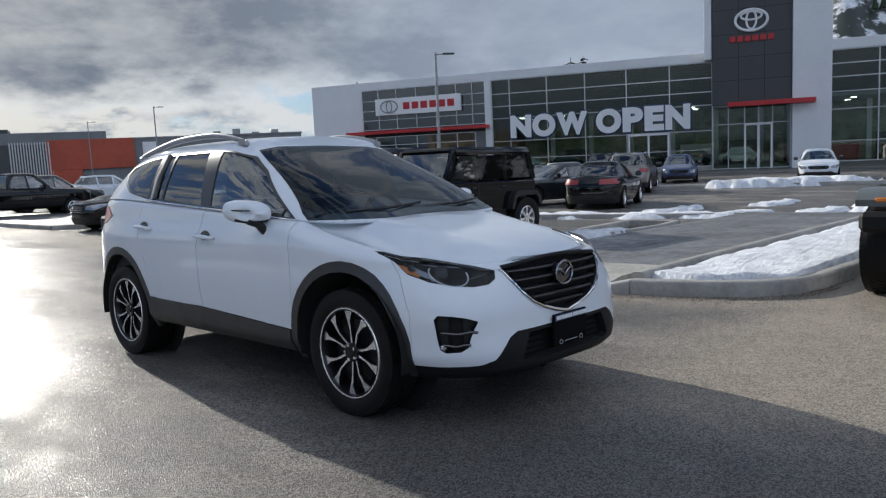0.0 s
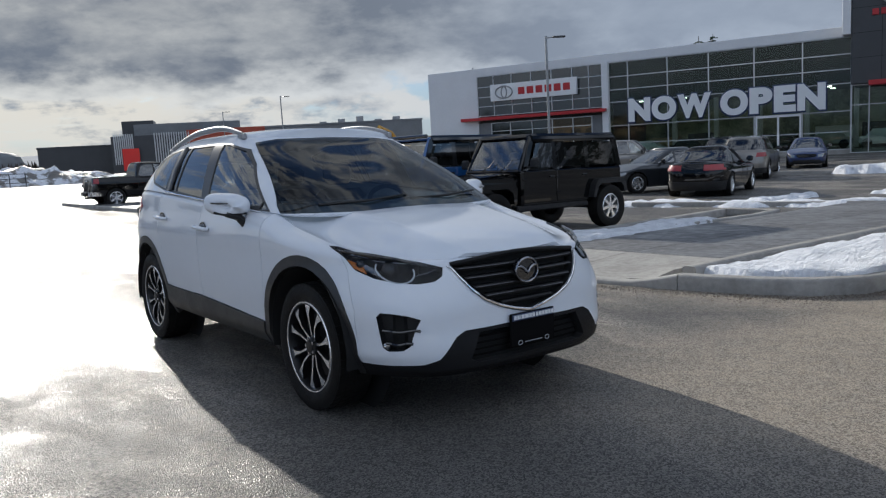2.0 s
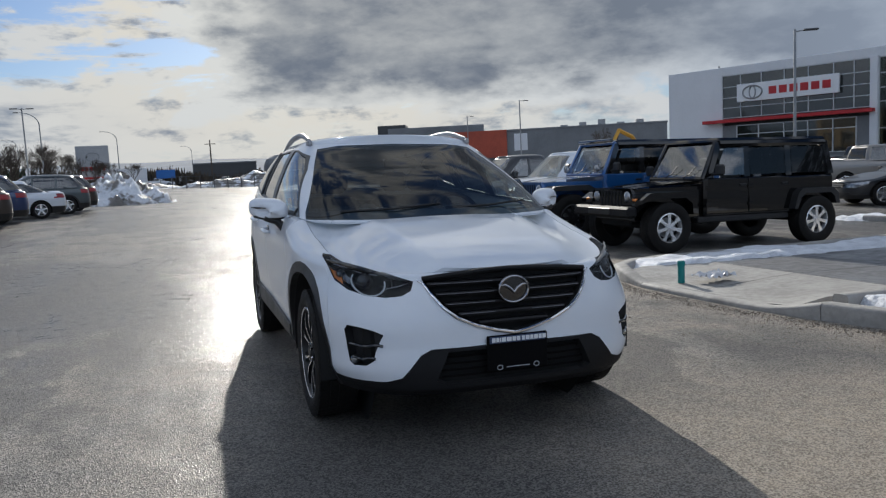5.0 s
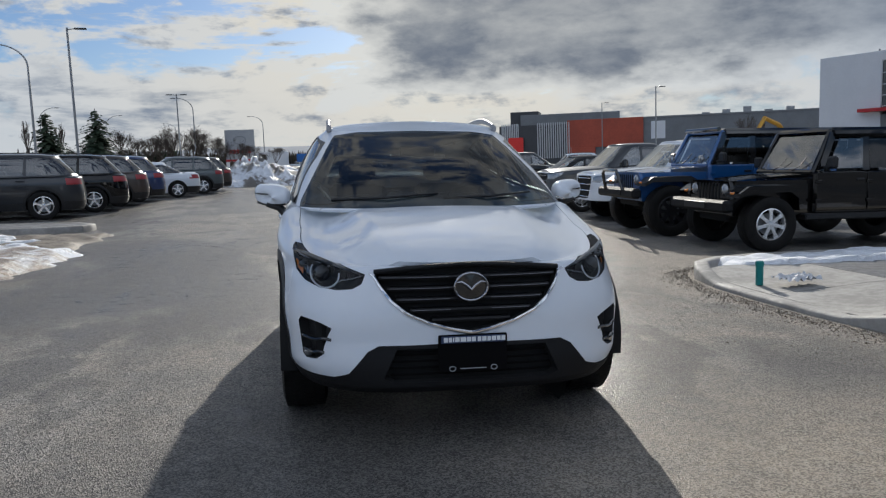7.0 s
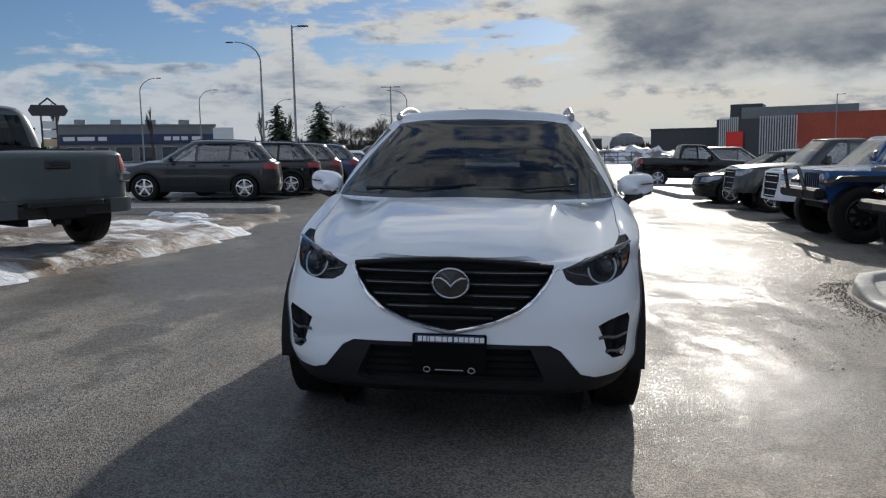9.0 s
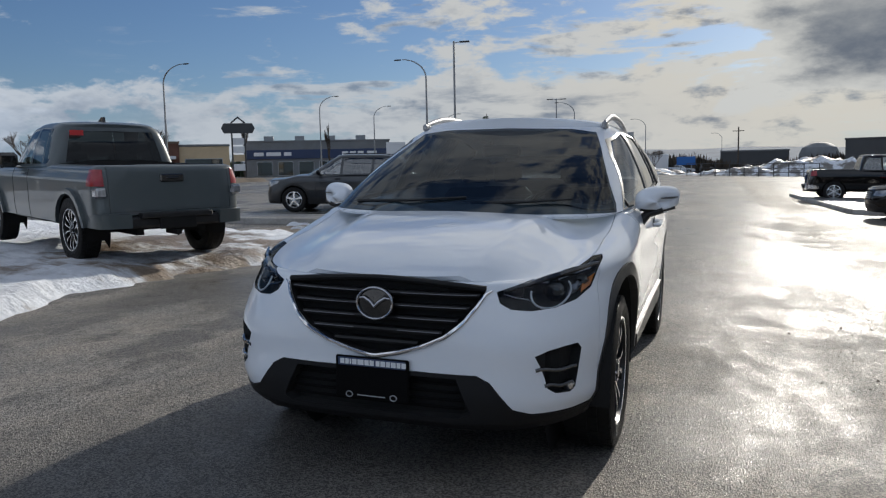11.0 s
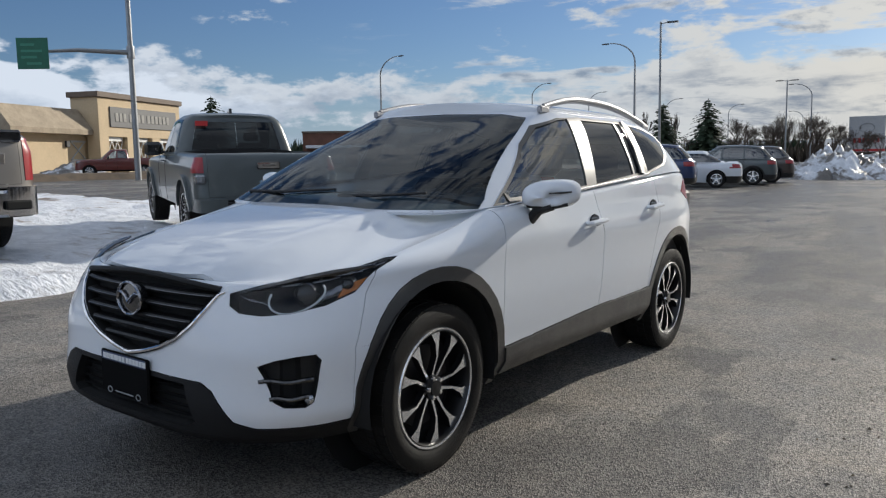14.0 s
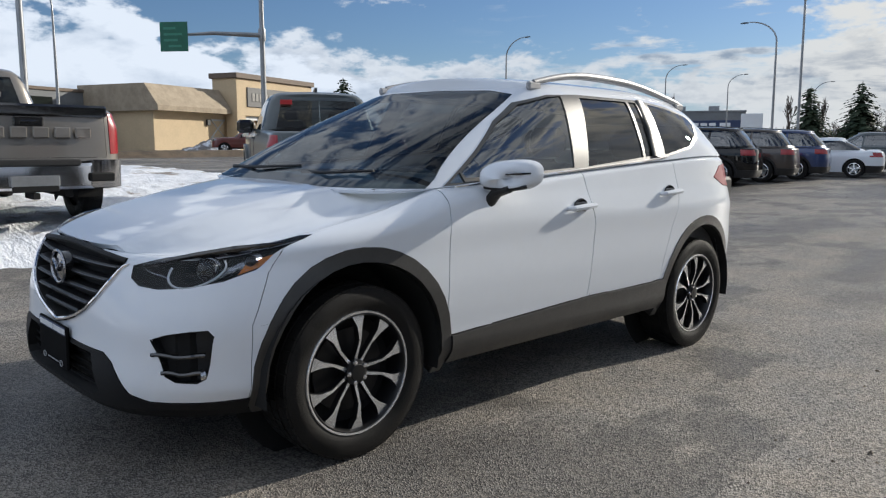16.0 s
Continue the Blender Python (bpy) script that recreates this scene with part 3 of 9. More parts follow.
    def side_x(self, y, z):
        s = self.s
        w = s["width"] - float(s["tuck"](z))
        if y < s["y0"]:
            k = (s["y0"] - y) / (s["y0"] - float(s["nose"](z)))
            n = float(s["n_front"](z))
            return w * max(0.0, 1 - min(1.0, k) ** n) ** (1 / n)
        if y > s["y1"]:
            k = (y - s["y1"]) / (float(s["tail"](z)) - s["y1"])
            return w * max(0.0, 1 - k ** s["n_rear"]) ** (1 / s["n_rear"])
        return w

    def glass_x(self, y, z):
        s = self.s
        lo, hi = float(s["belt"](y)), float(s["eave"](y))
        return float(s["gl_width"](min(1, max(0, (z - lo) / (hi - lo)))))

    def cut(self, name, poly, axis, zones=(0,), test=None, split=True):
        """Cut an outline through the sheet, seen along an axis, and give its faces to a panel."""
        a, b = {"x": (1, 2), "y": (0, 2), "z": (0, 1)}[axis]
        bm, rid = self.bm, self.names.setdefault(name, len(self.names) + 1)
        ok = test or (lambda c: True)

        def mine(f):
            return f[self.zone] in zones and ok(f.calc_center_median())
        n = len(poly)
        if split:
            for k in range(n):
                p, q = poly[k], poly[(k + 1) % n]
                lo0, hi0, lo1, hi1 = min(p[0], q[0]) - 0.002, max(p[0], q[0]) + 0.002, min(p[1], q[1]) - 0.002, max(p[1], q[1]) + 0.002
                faces = []
                for f in bm.faces:
                    if f[self.zone] not in zones:
                        continue
                    us, ws = [v.co[a] for v in f.verts], [v.co[b] for v in f.verts]
                    if max(us) < lo0 or min(us) > hi0 or max(ws) < lo1 or min(ws) > hi1 or not ok(f.calc_center_median()):
                        continue
                    faces.append(f)
                if not faces:
                    continue
                no, co = [0, 0, 0], [0, 0, 0]
                no[a], no[b] = q[1] - p[1], p[0] - q[0]
                co[a], co[b] = p
                geom = list({*faces, *(e for f in faces for e in f.edges), *(v for f in faces for v in f.verts)})
                bmesh.ops.bisect_plane(bm, geom=geom, dist=1e-5, plane_co=co, plane_no=no)

        def inside(u, w):
            odd = False
            for k in range(n):
                (x0, y0), (x1, y1) = poly[k], poly[(k + 1) % n]
                if (y0 > w) != (y1 > w) and u < (x1 - x0) * (w - y0) / (y1 - y0) + x0:
                    odd = not odd
            return odd
        for f in bm.faces:
            if mine(f):
                c = f.calc_center_median()
                if inside(c[a], c[b]):
                    f[self.reg] = rid

    def rest(self, name, zones, test=None):
        """Give all faces that are left in some zones to a panel."""
        rid = self.names.setdefault(name, len(self.names) + 1)
        for f in self.bm.faces:
            if f[self.reg] == 0 and f[self.zone] in zones and (test is None or test(f.calc_center_median())):
                f[self.reg] = rid

    def panel(self, name, mirror="pair", gap=0.002, depth=0.014, lift=0.0, sink=0.0):
        """Meshes of a panel: [left, right], or one for both halves. sink: set back, with walls round the recess."""
        rid = self.names[name]
        faces = [f for f in self.bm.faces if f[self.reg] == rid]
        vid, co, fs = {}, [], []
        for f in faces:
            row = []
            for v in f.verts:
                if v not in vid:
                    vid[v] = len(co)
                    co.append(v.co.copy())
                row.append(vid[v])
            fs.append(row)
        if mirror == "both":
            other = {}
            for k in range(len(co)):
                if co[k].x < 1e-4:
                    co[k].x = 0.0
                    other[k] = k
                else:
                    other[k] = len(co)
                    co.append(Vector((-co[k].x, co[k].y, co[k].z)))
            fs += [[other[k] for k in reversed(row)] for row in fs]
        nor = [Vector() for _ in co]
        edges = {}
        for fi, row in enumerate(fs):
            pn = Vector()
            for k in range(len(row)):
                a, b = co[row[k]], co[row[(k + 1) % len(row)]]
                pn += Vector(((a.y - b.y) * (a.z + b.z), (a.z - b.z) * (a.x + b.x), (a.x - b.x) * (a.y + b.y)))
            for k in row:
                nor[k] += pn
            for k in range(len(row)):
                edges[row[k], row[(k + 1) % len(row)]] = fi
        nor = [v.normalized() if v.length > 0 else Vector((0, 0, 1)) for v in nor]
        rim = [(a, b) for a, b in edges if (b, a) not in edges]
        pull = {}
        for a, b in rim:
            row = fs[edges[a, b]]
            mid = sum((co[k] for k in row), Vector()) / len(row)
            along = (co[b] - co[a]).normalized()
            inward = mid - co[a]
            inward = inward - along * inward.dot(along)
            if inward.length > 1e-9:
                for k in (a, b):
                    pull.setdefault(k, []).append(inward.normalized())
        for k, ds in pull.items():
            d = sum(ds, Vector())
            if d.length > 1e-6 and not sink:
                co[k] = co[k] + d.normalized() * gap
        g = Geo()
        surf = [co[k] + nor[k] * (lift - sink) for k in range(len(co))]
        vs = list(surf)
        back = {}
        for a, b in rim:
            for k in (a, b):
                if k not in back:
                    back[k] = len(vs)
                    vs.append(co[k] if sink else surf[k] - nor[k] * depth)
        fs = fs + [(b, a, back[a], back[b]) for a, b in rim]
        if sink:
            fs = [tuple(f) for f in fs]
        g.add(vs, fs)
        if mirror != "pair":
            return g
        h = Geo()
        h.add([(-x, y, z) for x, y, z in g.v], [tuple(reversed(f)) for f in g.f])
        return g, h


def ring_poly(cy, cz, r, n=28):
    return [(cy + r * math.cos(2 * math.pi * k / n), cz + r * math.sin(2 * math.pi * k / n)) for k in range(n)]


def wheel_parts(parent, x, y, z, r, width, rim_r, spokes, style, side, name="wheel"):
    """Wheel > tyre, rim, spokes, hub cap, brake disc. side +1: the outer face looks to +x."""
    hub = new(name)
    hub.empty_display_size = 0.1
    hub.parent = parent
    hub.matrix_basis = pose(x, y, z, 0, 0, 0 if side > 0 else 180)
    w = width / 2
    tyre = Geo()
    tyre.lathe([(rim_r - 0.012, -w * 0.8), (rim_r + 0.012, -w * 0.92), ((r + rim_r) / 2, -w * 1.02), (r * 0.965, -w * 0.9), (r * 0.988, -w * 0.72), (r * 0.992, 0), (r * 0.988, w * 0.72), (r * 0.965, w * 0.9),
                ((r + rim_r) / 2, w * 1.02), (rim_r + 0.012, w * 0.92), (rim_r - 0.012, w * 0.8)], 48, "x")
    part("tyre", tyre, RUBBER, hub, sharp=40)
    tyre = Geo()
    blocks = 50
    for k in range(blocks):
        a = 2 * math.pi * k / blocks
        for lane, (x0, x1) in enumerate(((-0.88, -0.45), (-0.36, 0.0), (0.06, 0.40), (0.48, 0.88))):
            m = pose(0, 0, 0, math.degrees(a) + lane * 3.9, 0, 0)
            rr = r * 0.984 if lane in (1, 2) else r * 0.972
            tyre.box(x0 * w, x1 * w, -0.019, 0.019, rr - 0.004, rr + 0.006, 0, m)
    tagged(part("tread", tyre, RUBBER, hub, sharp=40, fix=False), kind="stuff")
    barrel = Geo().lathe([(rim_r, w * 0.86), (rim_r - 0.014, w * 0.90), (rim_r - 0.020, w * 0.80), (rim_r - 0.03, w * 0.2), (rim_r - 0.035, -w * 0.8)], 48, "x")
    part("rim", barrel, DARKALLOY if style in ("twin", "dark") else ALLOY if style != "steel" else STEEL, hub)
    if style == "twin":
        part("rim_lip", Geo().lathe([(rim_r + 0.003, w * 0.86), (rim_r - 0.001, w * 0.915), (rim_r - 0.008, w * 0.905), (rim_r - 0.011, w * 0.84)], 48, "x"), ALLOY, hub, "machined rim lip")
    back = Geo().lathe([(0.0, w * 0.12), (rim_r - 0.03, w * 0.05)], 32, "x")
    part("wheel_back", back, UNDER, hub)
    disc = Geo().lathe([(0.05, w * 0.22), (rim_r * 0.68, w * 0.22), (rim_r * 0.68, w * 0.14)], 32, "x")
    part("brake_disc", disc, DARKALLOY if style == "twin" else STEEL, hub)
    face, dark = Geo(), Geo()
    xf = w * 0.80
    for k in range(spokes):
        a0 = 2 * math.pi * k / spokes
        if style == "twin":
            for s in (-1, 1):
                # the two arms of a pair leave the hub together and spread to the rim
                def pt(rad, off, xx, s=s, a0=a0):
                    an = a0 + s * off
                    return (xx, rad * math.cos(an), rad * math.sin(an))
                r0, r1, rm = 0.046, rim_r - 0.012, rim_r * 0.52
                vs = [pt(r0, 0.16, xf - 0.016), pt(r0, 0.46, xf - 0.016), pt(rm, 0.185, xf), pt(rm, 0.262, xf), pt(rm * 1.42, 0.225, xf + 0.004), pt(rm * 1.42, 0.345, xf + 0.004), pt(r1, 0.185, xf - 0.002), pt(r1, 0.455, xf - 0.002)]
                low = [(vx - 0.03, vy, vz) for vx, vy, vz in vs]
                q = [(0, 1, 3, 2), (2, 3, 5, 4), (4, 5, 7, 6)]
                dark.add(vs + low, [(0, 8, 10, 2), (2, 10, 12, 4), (4, 12, 14, 6), (1, 3, 11, 9), (3, 5, 13, 11), (5, 7, 15, 13)])
                face.add(vs, q if s > 0 else [tuple(reversed(f)) for f in q])
        else:
            m = pose(0, 0, 0, math.degrees(a0), 0, 0)
            wd = 0.030 if style == "five" else 0.038
            face.prism([(-wd, 0.04), (wd, 0.04), (wd * 0.75, rim_r * 0.6), (wd * 1.25, rim_r - 0.01), (-wd * 1.25, rim_r - 0.01), (-wd * 0.75, rim_r * 0.6)], "x", xf - 0.03, xf, m)
    part("spokes", face, ALLOY if style != "dark" else DARKALLOY, hub, sharp=20, fix=style != "twin")
    if style == "twin":
        part("spoke_sides", dark, DARKALLOY, hub, sharp=20)
    cap = Geo().lathe([(0.052 if style == "twin" else 0.062, xf - 0.02), (0.050 if style == "twin" else 0.06, xf - 0.006), (0.034, xf - 0.002), (0.032, xf + 0.006), (0.0, xf + 0.008)], 24, "x")
    part("hub_cap", cap, DARKALLOY if style in ("twin", "dark") else ALLOY, hub)
    for k in range(5 if style == "twin" else 0):
        a = 2 * math.pi * (k + 0.5) / 5
        part("wheel_nut", Geo().lathe([(0.010, xf - 0.02), (0.010, xf + 0.004), (0.0, xf + 0.006)], 6, "x", pose(0, 0.042 * math.cos(a), 0.042 * math.sin(a))), CHROME, hub)
    return hub


def conform(body, pts, off=0.0, front=True):
    """Points (x, z) laid on the front of a body."""
    return [(x, body.front_y(x, z) - off, z) for x, z in pts]

# ---- the white crossover ----
def crossover_spec():
    deck_mid = curve((-2.25, 0.800), (-2.112, 0.829), (-2.05, 0.858), (-1.95, 0.898), (-1.8, 0.944), (-1.5, 1.008), (-1.2, 1.058), (-0.9, 1.092), (-0.5, 1.10), (2.3, 1.10))
    cheek = curve((-2.2, 0.0), (-1.9, 0.010), (-1.5, 0.022), (-0.9, 0.022), (-0.6, 0.018), (2.3, 0.0))

    def deck(x, y, xe, ze):
        mid = float(deck_mid(y))
        crease = 0.42 + 0.17 * min(1.0, max(0.0, (y + 2.1) / 1.3))
        k = min(1.0, max(0.0, (x - crease + 0.10) / max(0.05, xe - crease + 0.10)))
        bulge = -0.010 * (x / 0.5) ** 2 if x < crease else -0.010 * (crease / 0.5) ** 2
        t = k * k * (3 - 2 * k)
        dip = -float(cheek(y)) * math.sin(math.pi * min(1.0, k)) * 0.8
        inner = mid + bulge
        return inner + (ze - inner) * t + dip if xe > 0.02 else ze
    return dict(
        width=0.912, n_front=curve((0.2, 3.7), (0.55, 3.8), (0.72, 3.2), (0.82, 2.85), (1.3, 2.75)), n_rear=3.4, y0=-0.9, y1=0.95, bottom=0.262, roll=curve((-2.3, 0.016), (-2.0, 0.022), (-1.8, 0.05), (-1.5, 0.085), (-0.9, 0.075), (0.0, 0.035), (2.3, 0.035)), roll_in=1.35,
        nose=curve((0.15, -2.10), (0.265, -2.16), (0.30, -2.195), (0.38, -2.195), (0.50, -2.180), (0.62, -2.172), (0.74, -2.150), (0.80, -2.128), (0.88, -2.07), (1.0, -1.98), (1.3, -1.9)),
        tail=curve((0.15, 2.10), (0.3, 2.22), (0.6, 2.25), (0.9, 2.22), (1.1, 2.15), (1.3, 2.05)),
        tuck=curve((0.20, 0.12), (0.27, 0.085), (0.32, 0.056), (0.38, 0.026), (0.44, 0.024), (0.55, 0.012), (0.68, 0.004), (0.80, 0.004), (0.90, 0.0), (0.96, 0.008), (1.05, 0.030), (1.15, 0.045), (1.3, 0.07)),
        top=curve((-2.25, 0.825), (-2.12, 0.826), (-2.0, 0.838), (-1.85, 0.878), (-1.64, 0.930), (-1.4, 0.975), (-1.15, 1.022), (-0.9, 1.062), (-0.5, 1.092), (0.1, 1.135), (0.8, 1.185), (1.5, 1.22), (2.3, 1.22)),
        deck=deck,
        gl_width=curve((0, 0.858), (0.2, 0.830), (0.5, 0.775), (0.8, 0.708), (0.92, 0.668), (1.0, 0.625)),
        gl_front=curve((0, -1.22), (0.5, -0.66), (0.85, -0.27), (1.0, -0.12)),
        gl_rear=curve((0, 2.13), (0.5, 1.98), (1.0, 1.80)),
        gl_y0=0.35, gl_y1=0.9, gl_n=5.2, gl_nr=3.2,
        belt=curve((-1.3, 1.040), (-1.05, 1.052), (-0.8, 1.072), (0.1, 1.135), (0.8, 1.185), (1.5, 1.22), (2.3, 1.22)),
        eave=curve((-0.2, 1.540), (0.0, 1.550), (0.3, 1.557), (0.8, 1.560), (1.4, 1.525), (1.9, 1.47)),
        crown=0.064)


def arch_poly(cy, cz, r):
    """Wheel-arch outline; the front one is drawn in ahead of the wheel."""
    squeeze = 0.915 if cy < 0 else 0.985
    return [(cy + (y - cy) * (squeeze if y < cy else 1.0), z) for y, z in ring_poly(cy, cz, r, 36)]


def build_crossover():
    b = Body(crossover_spec(), 1.25)
    car = thing("crossover", "white five-door crossover parked on wet asphalt, clean and closed", "car", on_ground(0, 0, 0))
    AX, HZ = 1.35, 0.36
    side = lambda c: c.x > 0.55
    # wheel openings and their claddings
    for k, cy in (("front", -AX), ("rear", AX)):
        b.cut("arch_" + k, arch_poly(cy, HZ + 0.005, 0.487), "x", (0,), side)
        b.cut("open_" + k, arch_poly(cy, HZ + 0.005, 0.430), "x", (0,), side)
    b.cut("sill", [(-0.98, 0.425), (-0.885, 0.43), (0.12, 0.482), (0.72, 0.488), (0.93, 0.50), (0.93, 0.15), (-0.98, 0.15)], "x", (0,), lambda c: c.x > 0.55 and -1.0 < c.y < 1.0)
    b.cut("under_sill", [(-0.99, 0.305), (0.99, 0.325), (0.99, 0.1), (-0.99, 0.1)], "x", (0,), lambda c: c.x > 0.55 and -1.0 < c.y < 1.0)
    # front end
    ahead = lambda c: c.y < -1.15
    b.cut("lower_grille", [(-0.1, 0.462), (0.34, 0.462), (0.40, 0.335), (0.36, 0.315), (-0.1, 0.315)], "y", (0,), ahead)
    b.cut("lip", [(-0.1, 0.482), (0.42, 0.480), (0.47, 0.455), (0.555, 0.352), (0.62, 0.330), (0.75, 0.326), (1.0, 0.345), (1.0, 0.1), (-0.1, 0.1)], "y", (0,), lambda c: c.y < -1.15)
    b.cut("lower_grille", [(-0.1, 0.462), (0.34, 0.462), (0.40, 0.335), (0.36, 0.315), (-0.1, 0.315)], "y", (0,), ahead, split=False)
    grille = [(-0.1, 0.535), (0.0, 0.535), (0.10, 0.555), (0.20, 0.585), (0.29, 0.628), (0.355, 0.682), (0.405, 0.748), (0.428, 0.788), (0.425, 0.800), (0.40, 0.810), (0.30, 0.820), (0.15, 0.830), (-0.1, 0.832)]
    b.cut("grille", grille, "y", (0,), ahead)
    lamp = [(0.470, 0.792), (0.488, 0.752), (0.53, 0.729), (0.60, 0.722), (0.68, 0.730), (0.745, 0.753), (0.784, 0.790), (0.799, 0.850), (0.803, 0.892), (0.795, 0.904), (0.76, 0.898), (0.70, 0.874), (0.60, 0.839), (0.53, 0.813)]
    b.cut("lamp", lamp, "y", (0,), lambda c: c.y < -1.45)
    fog = [(0.628, 0.554), (0.675, 0.574), (0.725, 0.586), (0.766, 0.591), (0.778, 0.57), (0.760, 0.418), (0.745, 0.402), (0.70, 0.406), (0.672, 0.428), (0.662, 0.47), (0.646, 0.515)]
    b.cut("fog", fog, "y", (0,), lambda c: c.y < -1.45)
    for k, cy in (("front", -AX), ("rear", AX)):
        b.cut("arch_" + k, arch_poly(cy, HZ + 0.005, 0.487), "x", (0,), side, split=False)
        b.cut("open_" + k, arch_poly(cy, HZ + 0.005, 0.430), "x", (0,), side, split=False)
    # bumper and wing joint, doors
    b.cut("front_bumper", [(-2.6, 0.0), (-1.80, 0.0), (-1.80, 0.60), (-1.72, 0.78), (-1.66, 0.86), (-1.60, 0.905), (-1.7, 1.2), (-2.6, 1.2)], "x", (0,), lambda c: c.y < -1.4)
    front_door = [(-0.885, 0.40), (-0.905, 0.62), (-0.91, 0.85), (-0.905, 1.03), (-0.87, 1.3), (0.07, 1.3), (0.07, 1.10), (0.145, 0.86), (0.125, 0.46), (0.12, 0.40)]
    rear_door = [(0.12, 0.40), (0.125, 0.46), (0.145, 0.86), (0.07, 1.10), (0.07, 1.3), (0.93, 1.3), (0.985, 1.12), (1.01, 1.02), (0.985, 0.92), (0.93, 0.80), (0.865, 0.62), (0.84, 0.40)]
    b.cut("front_door", front_door, "x", (0,), lambda c: c.x > 0.6 and -1.2 < c.y < 0.5)
    b.cut("rear_door", rear_door, "x", (0,), lambda c: c.x > 0.6 and -0.2 < c.y < 1.2)
    b.cut("sill", [(-0.98, 0.425), (-0.885, 0.43), (0.12, 0.482), (0.72, 0.488), (0.93, 0.50), (0.93, 0.15), (-0.98, 0.15)], "x", (0,), lambda c: c.x > 0.55 and -1.0 < c.y < 1.0, split=False)
    b.cut("under_sill", [(-0.99, 0.305), (0.99, 0.325), (0.99, 0.1), (-0.99, 0.1)], "x", (0,), lambda c: c.x > 0.55 and -1.0 < c.y < 1.0, split=False)
    for k, cy in (("front", -AX), ("rear", AX)):
        b.cut("arch_" + k, arch_poly(cy, HZ + 0.005, 0.487), "x", (0,), side, split=False)
        b.cut("open_" + k, arch_poly(cy, HZ + 0.005, 0.430), "x", (0,), side, split=False)
    for nm, poly, tst in (("lip", [(-0.1, 0.482), (0.42, 0.480), (0.47, 0.455), (0.555, 0.352), (0.62, 0.330), (0.75, 0.326), (1.0, 0.345), (1.0, 0.1), (-0.1, 0.1)], lambda c: c.y < -1.78),
                          ("lower_grille", [(-0.1, 0.462), (0.34, 0.462), (0.40, 0.335), (0.36, 0.315), (-0.1, 0.315)], ahead), ("grille", grille, ahead), ("lamp", lamp, lambda c: c.y < -1.45), ("fog", fog, lambda c: c.y < -1.45)):
        b.cut(nm, poly, "y", (0,), tst, split=False)
    b.cut("tail_lamp", [(1.50, 1.085), (1.66, 1.03), (2.3, 0.99), (2.3, 1.14), (1.82, 1.172), (1.62, 1.155)], "x", (0,), lambda c: c.y > 1.4 and c.x > 0.45)
    b.rest("quarter", (0,), lambda c: c.y > 0)
    b.rest("wing", (0,))
    # bonnet: the deck ahead of the screen
    b.rest("bonnet", (1,), lambda c: c.y < -0.80)
    b.rest("shoulder", (1,), lambda c: c.y > -0.72)
    b.rest("deck", (1,))
    # glass
    slope = lambda c: c.x > 0.3
    dlo = [(-0.86, 1.070), (-0.62, 1.225), (-0.42, 1.362), (-0.22, 1.462), (0.0, 1.512), (0.25, 1.528), (0.85, 1.530), (1.15, 1.508), (1.42, 1.455), (1.46, 1.41), (1.38, 1.33), (1.22, 1.262), (0.92, 1.212), (0.1, 1.140)]
    b.cut("pillar", dlo, "x", (2,), lambda c: c.x > 0.5 and c.y < 1.6)
    b.cut("front_glass", [(-0.73, 1.104), (-0.745, 1.128), (-0.615, 1.212), (-0.415, 1.352), (-0.21, 1.452), (0.0, 1.502), (0.10, 1.511), (0.015, 1.150)], "x", (2,), lambda c: c.x > 0.5)
    b.cut("quarter_light", [(-0.83, 1.080), (-0.755, 1.128), (-0.745, 1.085)], "x", (2,), lambda c: c.x > 0.5)
    b.cut("rear_glass", [(0.135, 1.155), (0.26, 1.512), (0.70, 1.515), (0.665, 1.205)], "x", (2,), lambda c: c.x > 0.5)
    b.cut("rear_vent", [(0.690, 1.207), (0.724, 1.515), (0.80, 1.515), (0.77, 1.212)], "x", (2,), lambda c: c.x > 0.5)
    b.cut("side_light", [(0.90, 1.222), (0.925, 1.512), (1.12, 1.498), (1.39, 1.452), (1.43, 1.41), (1.36, 1.345), (1.21, 1.275)], "x", (2,), lambda c: c.x > 0.5)
    b.cut("screen", [(-0.1, 1.04), (0.785, 1.06), (0.775, 1.10), (0.703, 1.24), (0.612, 1.42), (0.558, 1.510), (0.40, 1.533), (-0.1, 1.545)], "y", (2,), lambda c: c.y < 0.3)
    b.cut("tail_glass", [(-0.1, 1.2), (0.62, 1.2), (0.52, 1.42), (-0.1, 1.44)], "y", (2,), lambda c: c.y > 1.5)
    b.rest("frame", (2,))
    b.rest("roof", (3,))

    def put(name, nm, material, mirror="pair", label="", sharp=25, parent=None, **kw):
        got = b.panel(nm, mirror, **kw)
        if mirror != "pair":
            return part(name, got, material, parent or car, label, sharp, fix=False)
        return [part(name, h, material, parent or car, label, sharp, fix=False) for h in got]
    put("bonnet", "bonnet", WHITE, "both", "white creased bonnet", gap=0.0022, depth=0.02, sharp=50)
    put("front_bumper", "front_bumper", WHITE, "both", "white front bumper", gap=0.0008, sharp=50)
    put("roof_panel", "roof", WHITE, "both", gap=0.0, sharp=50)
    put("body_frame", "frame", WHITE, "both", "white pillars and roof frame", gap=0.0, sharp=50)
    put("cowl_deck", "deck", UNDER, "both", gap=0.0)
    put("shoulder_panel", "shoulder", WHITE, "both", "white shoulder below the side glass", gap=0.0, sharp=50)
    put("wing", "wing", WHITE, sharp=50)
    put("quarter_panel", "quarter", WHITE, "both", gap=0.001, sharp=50)
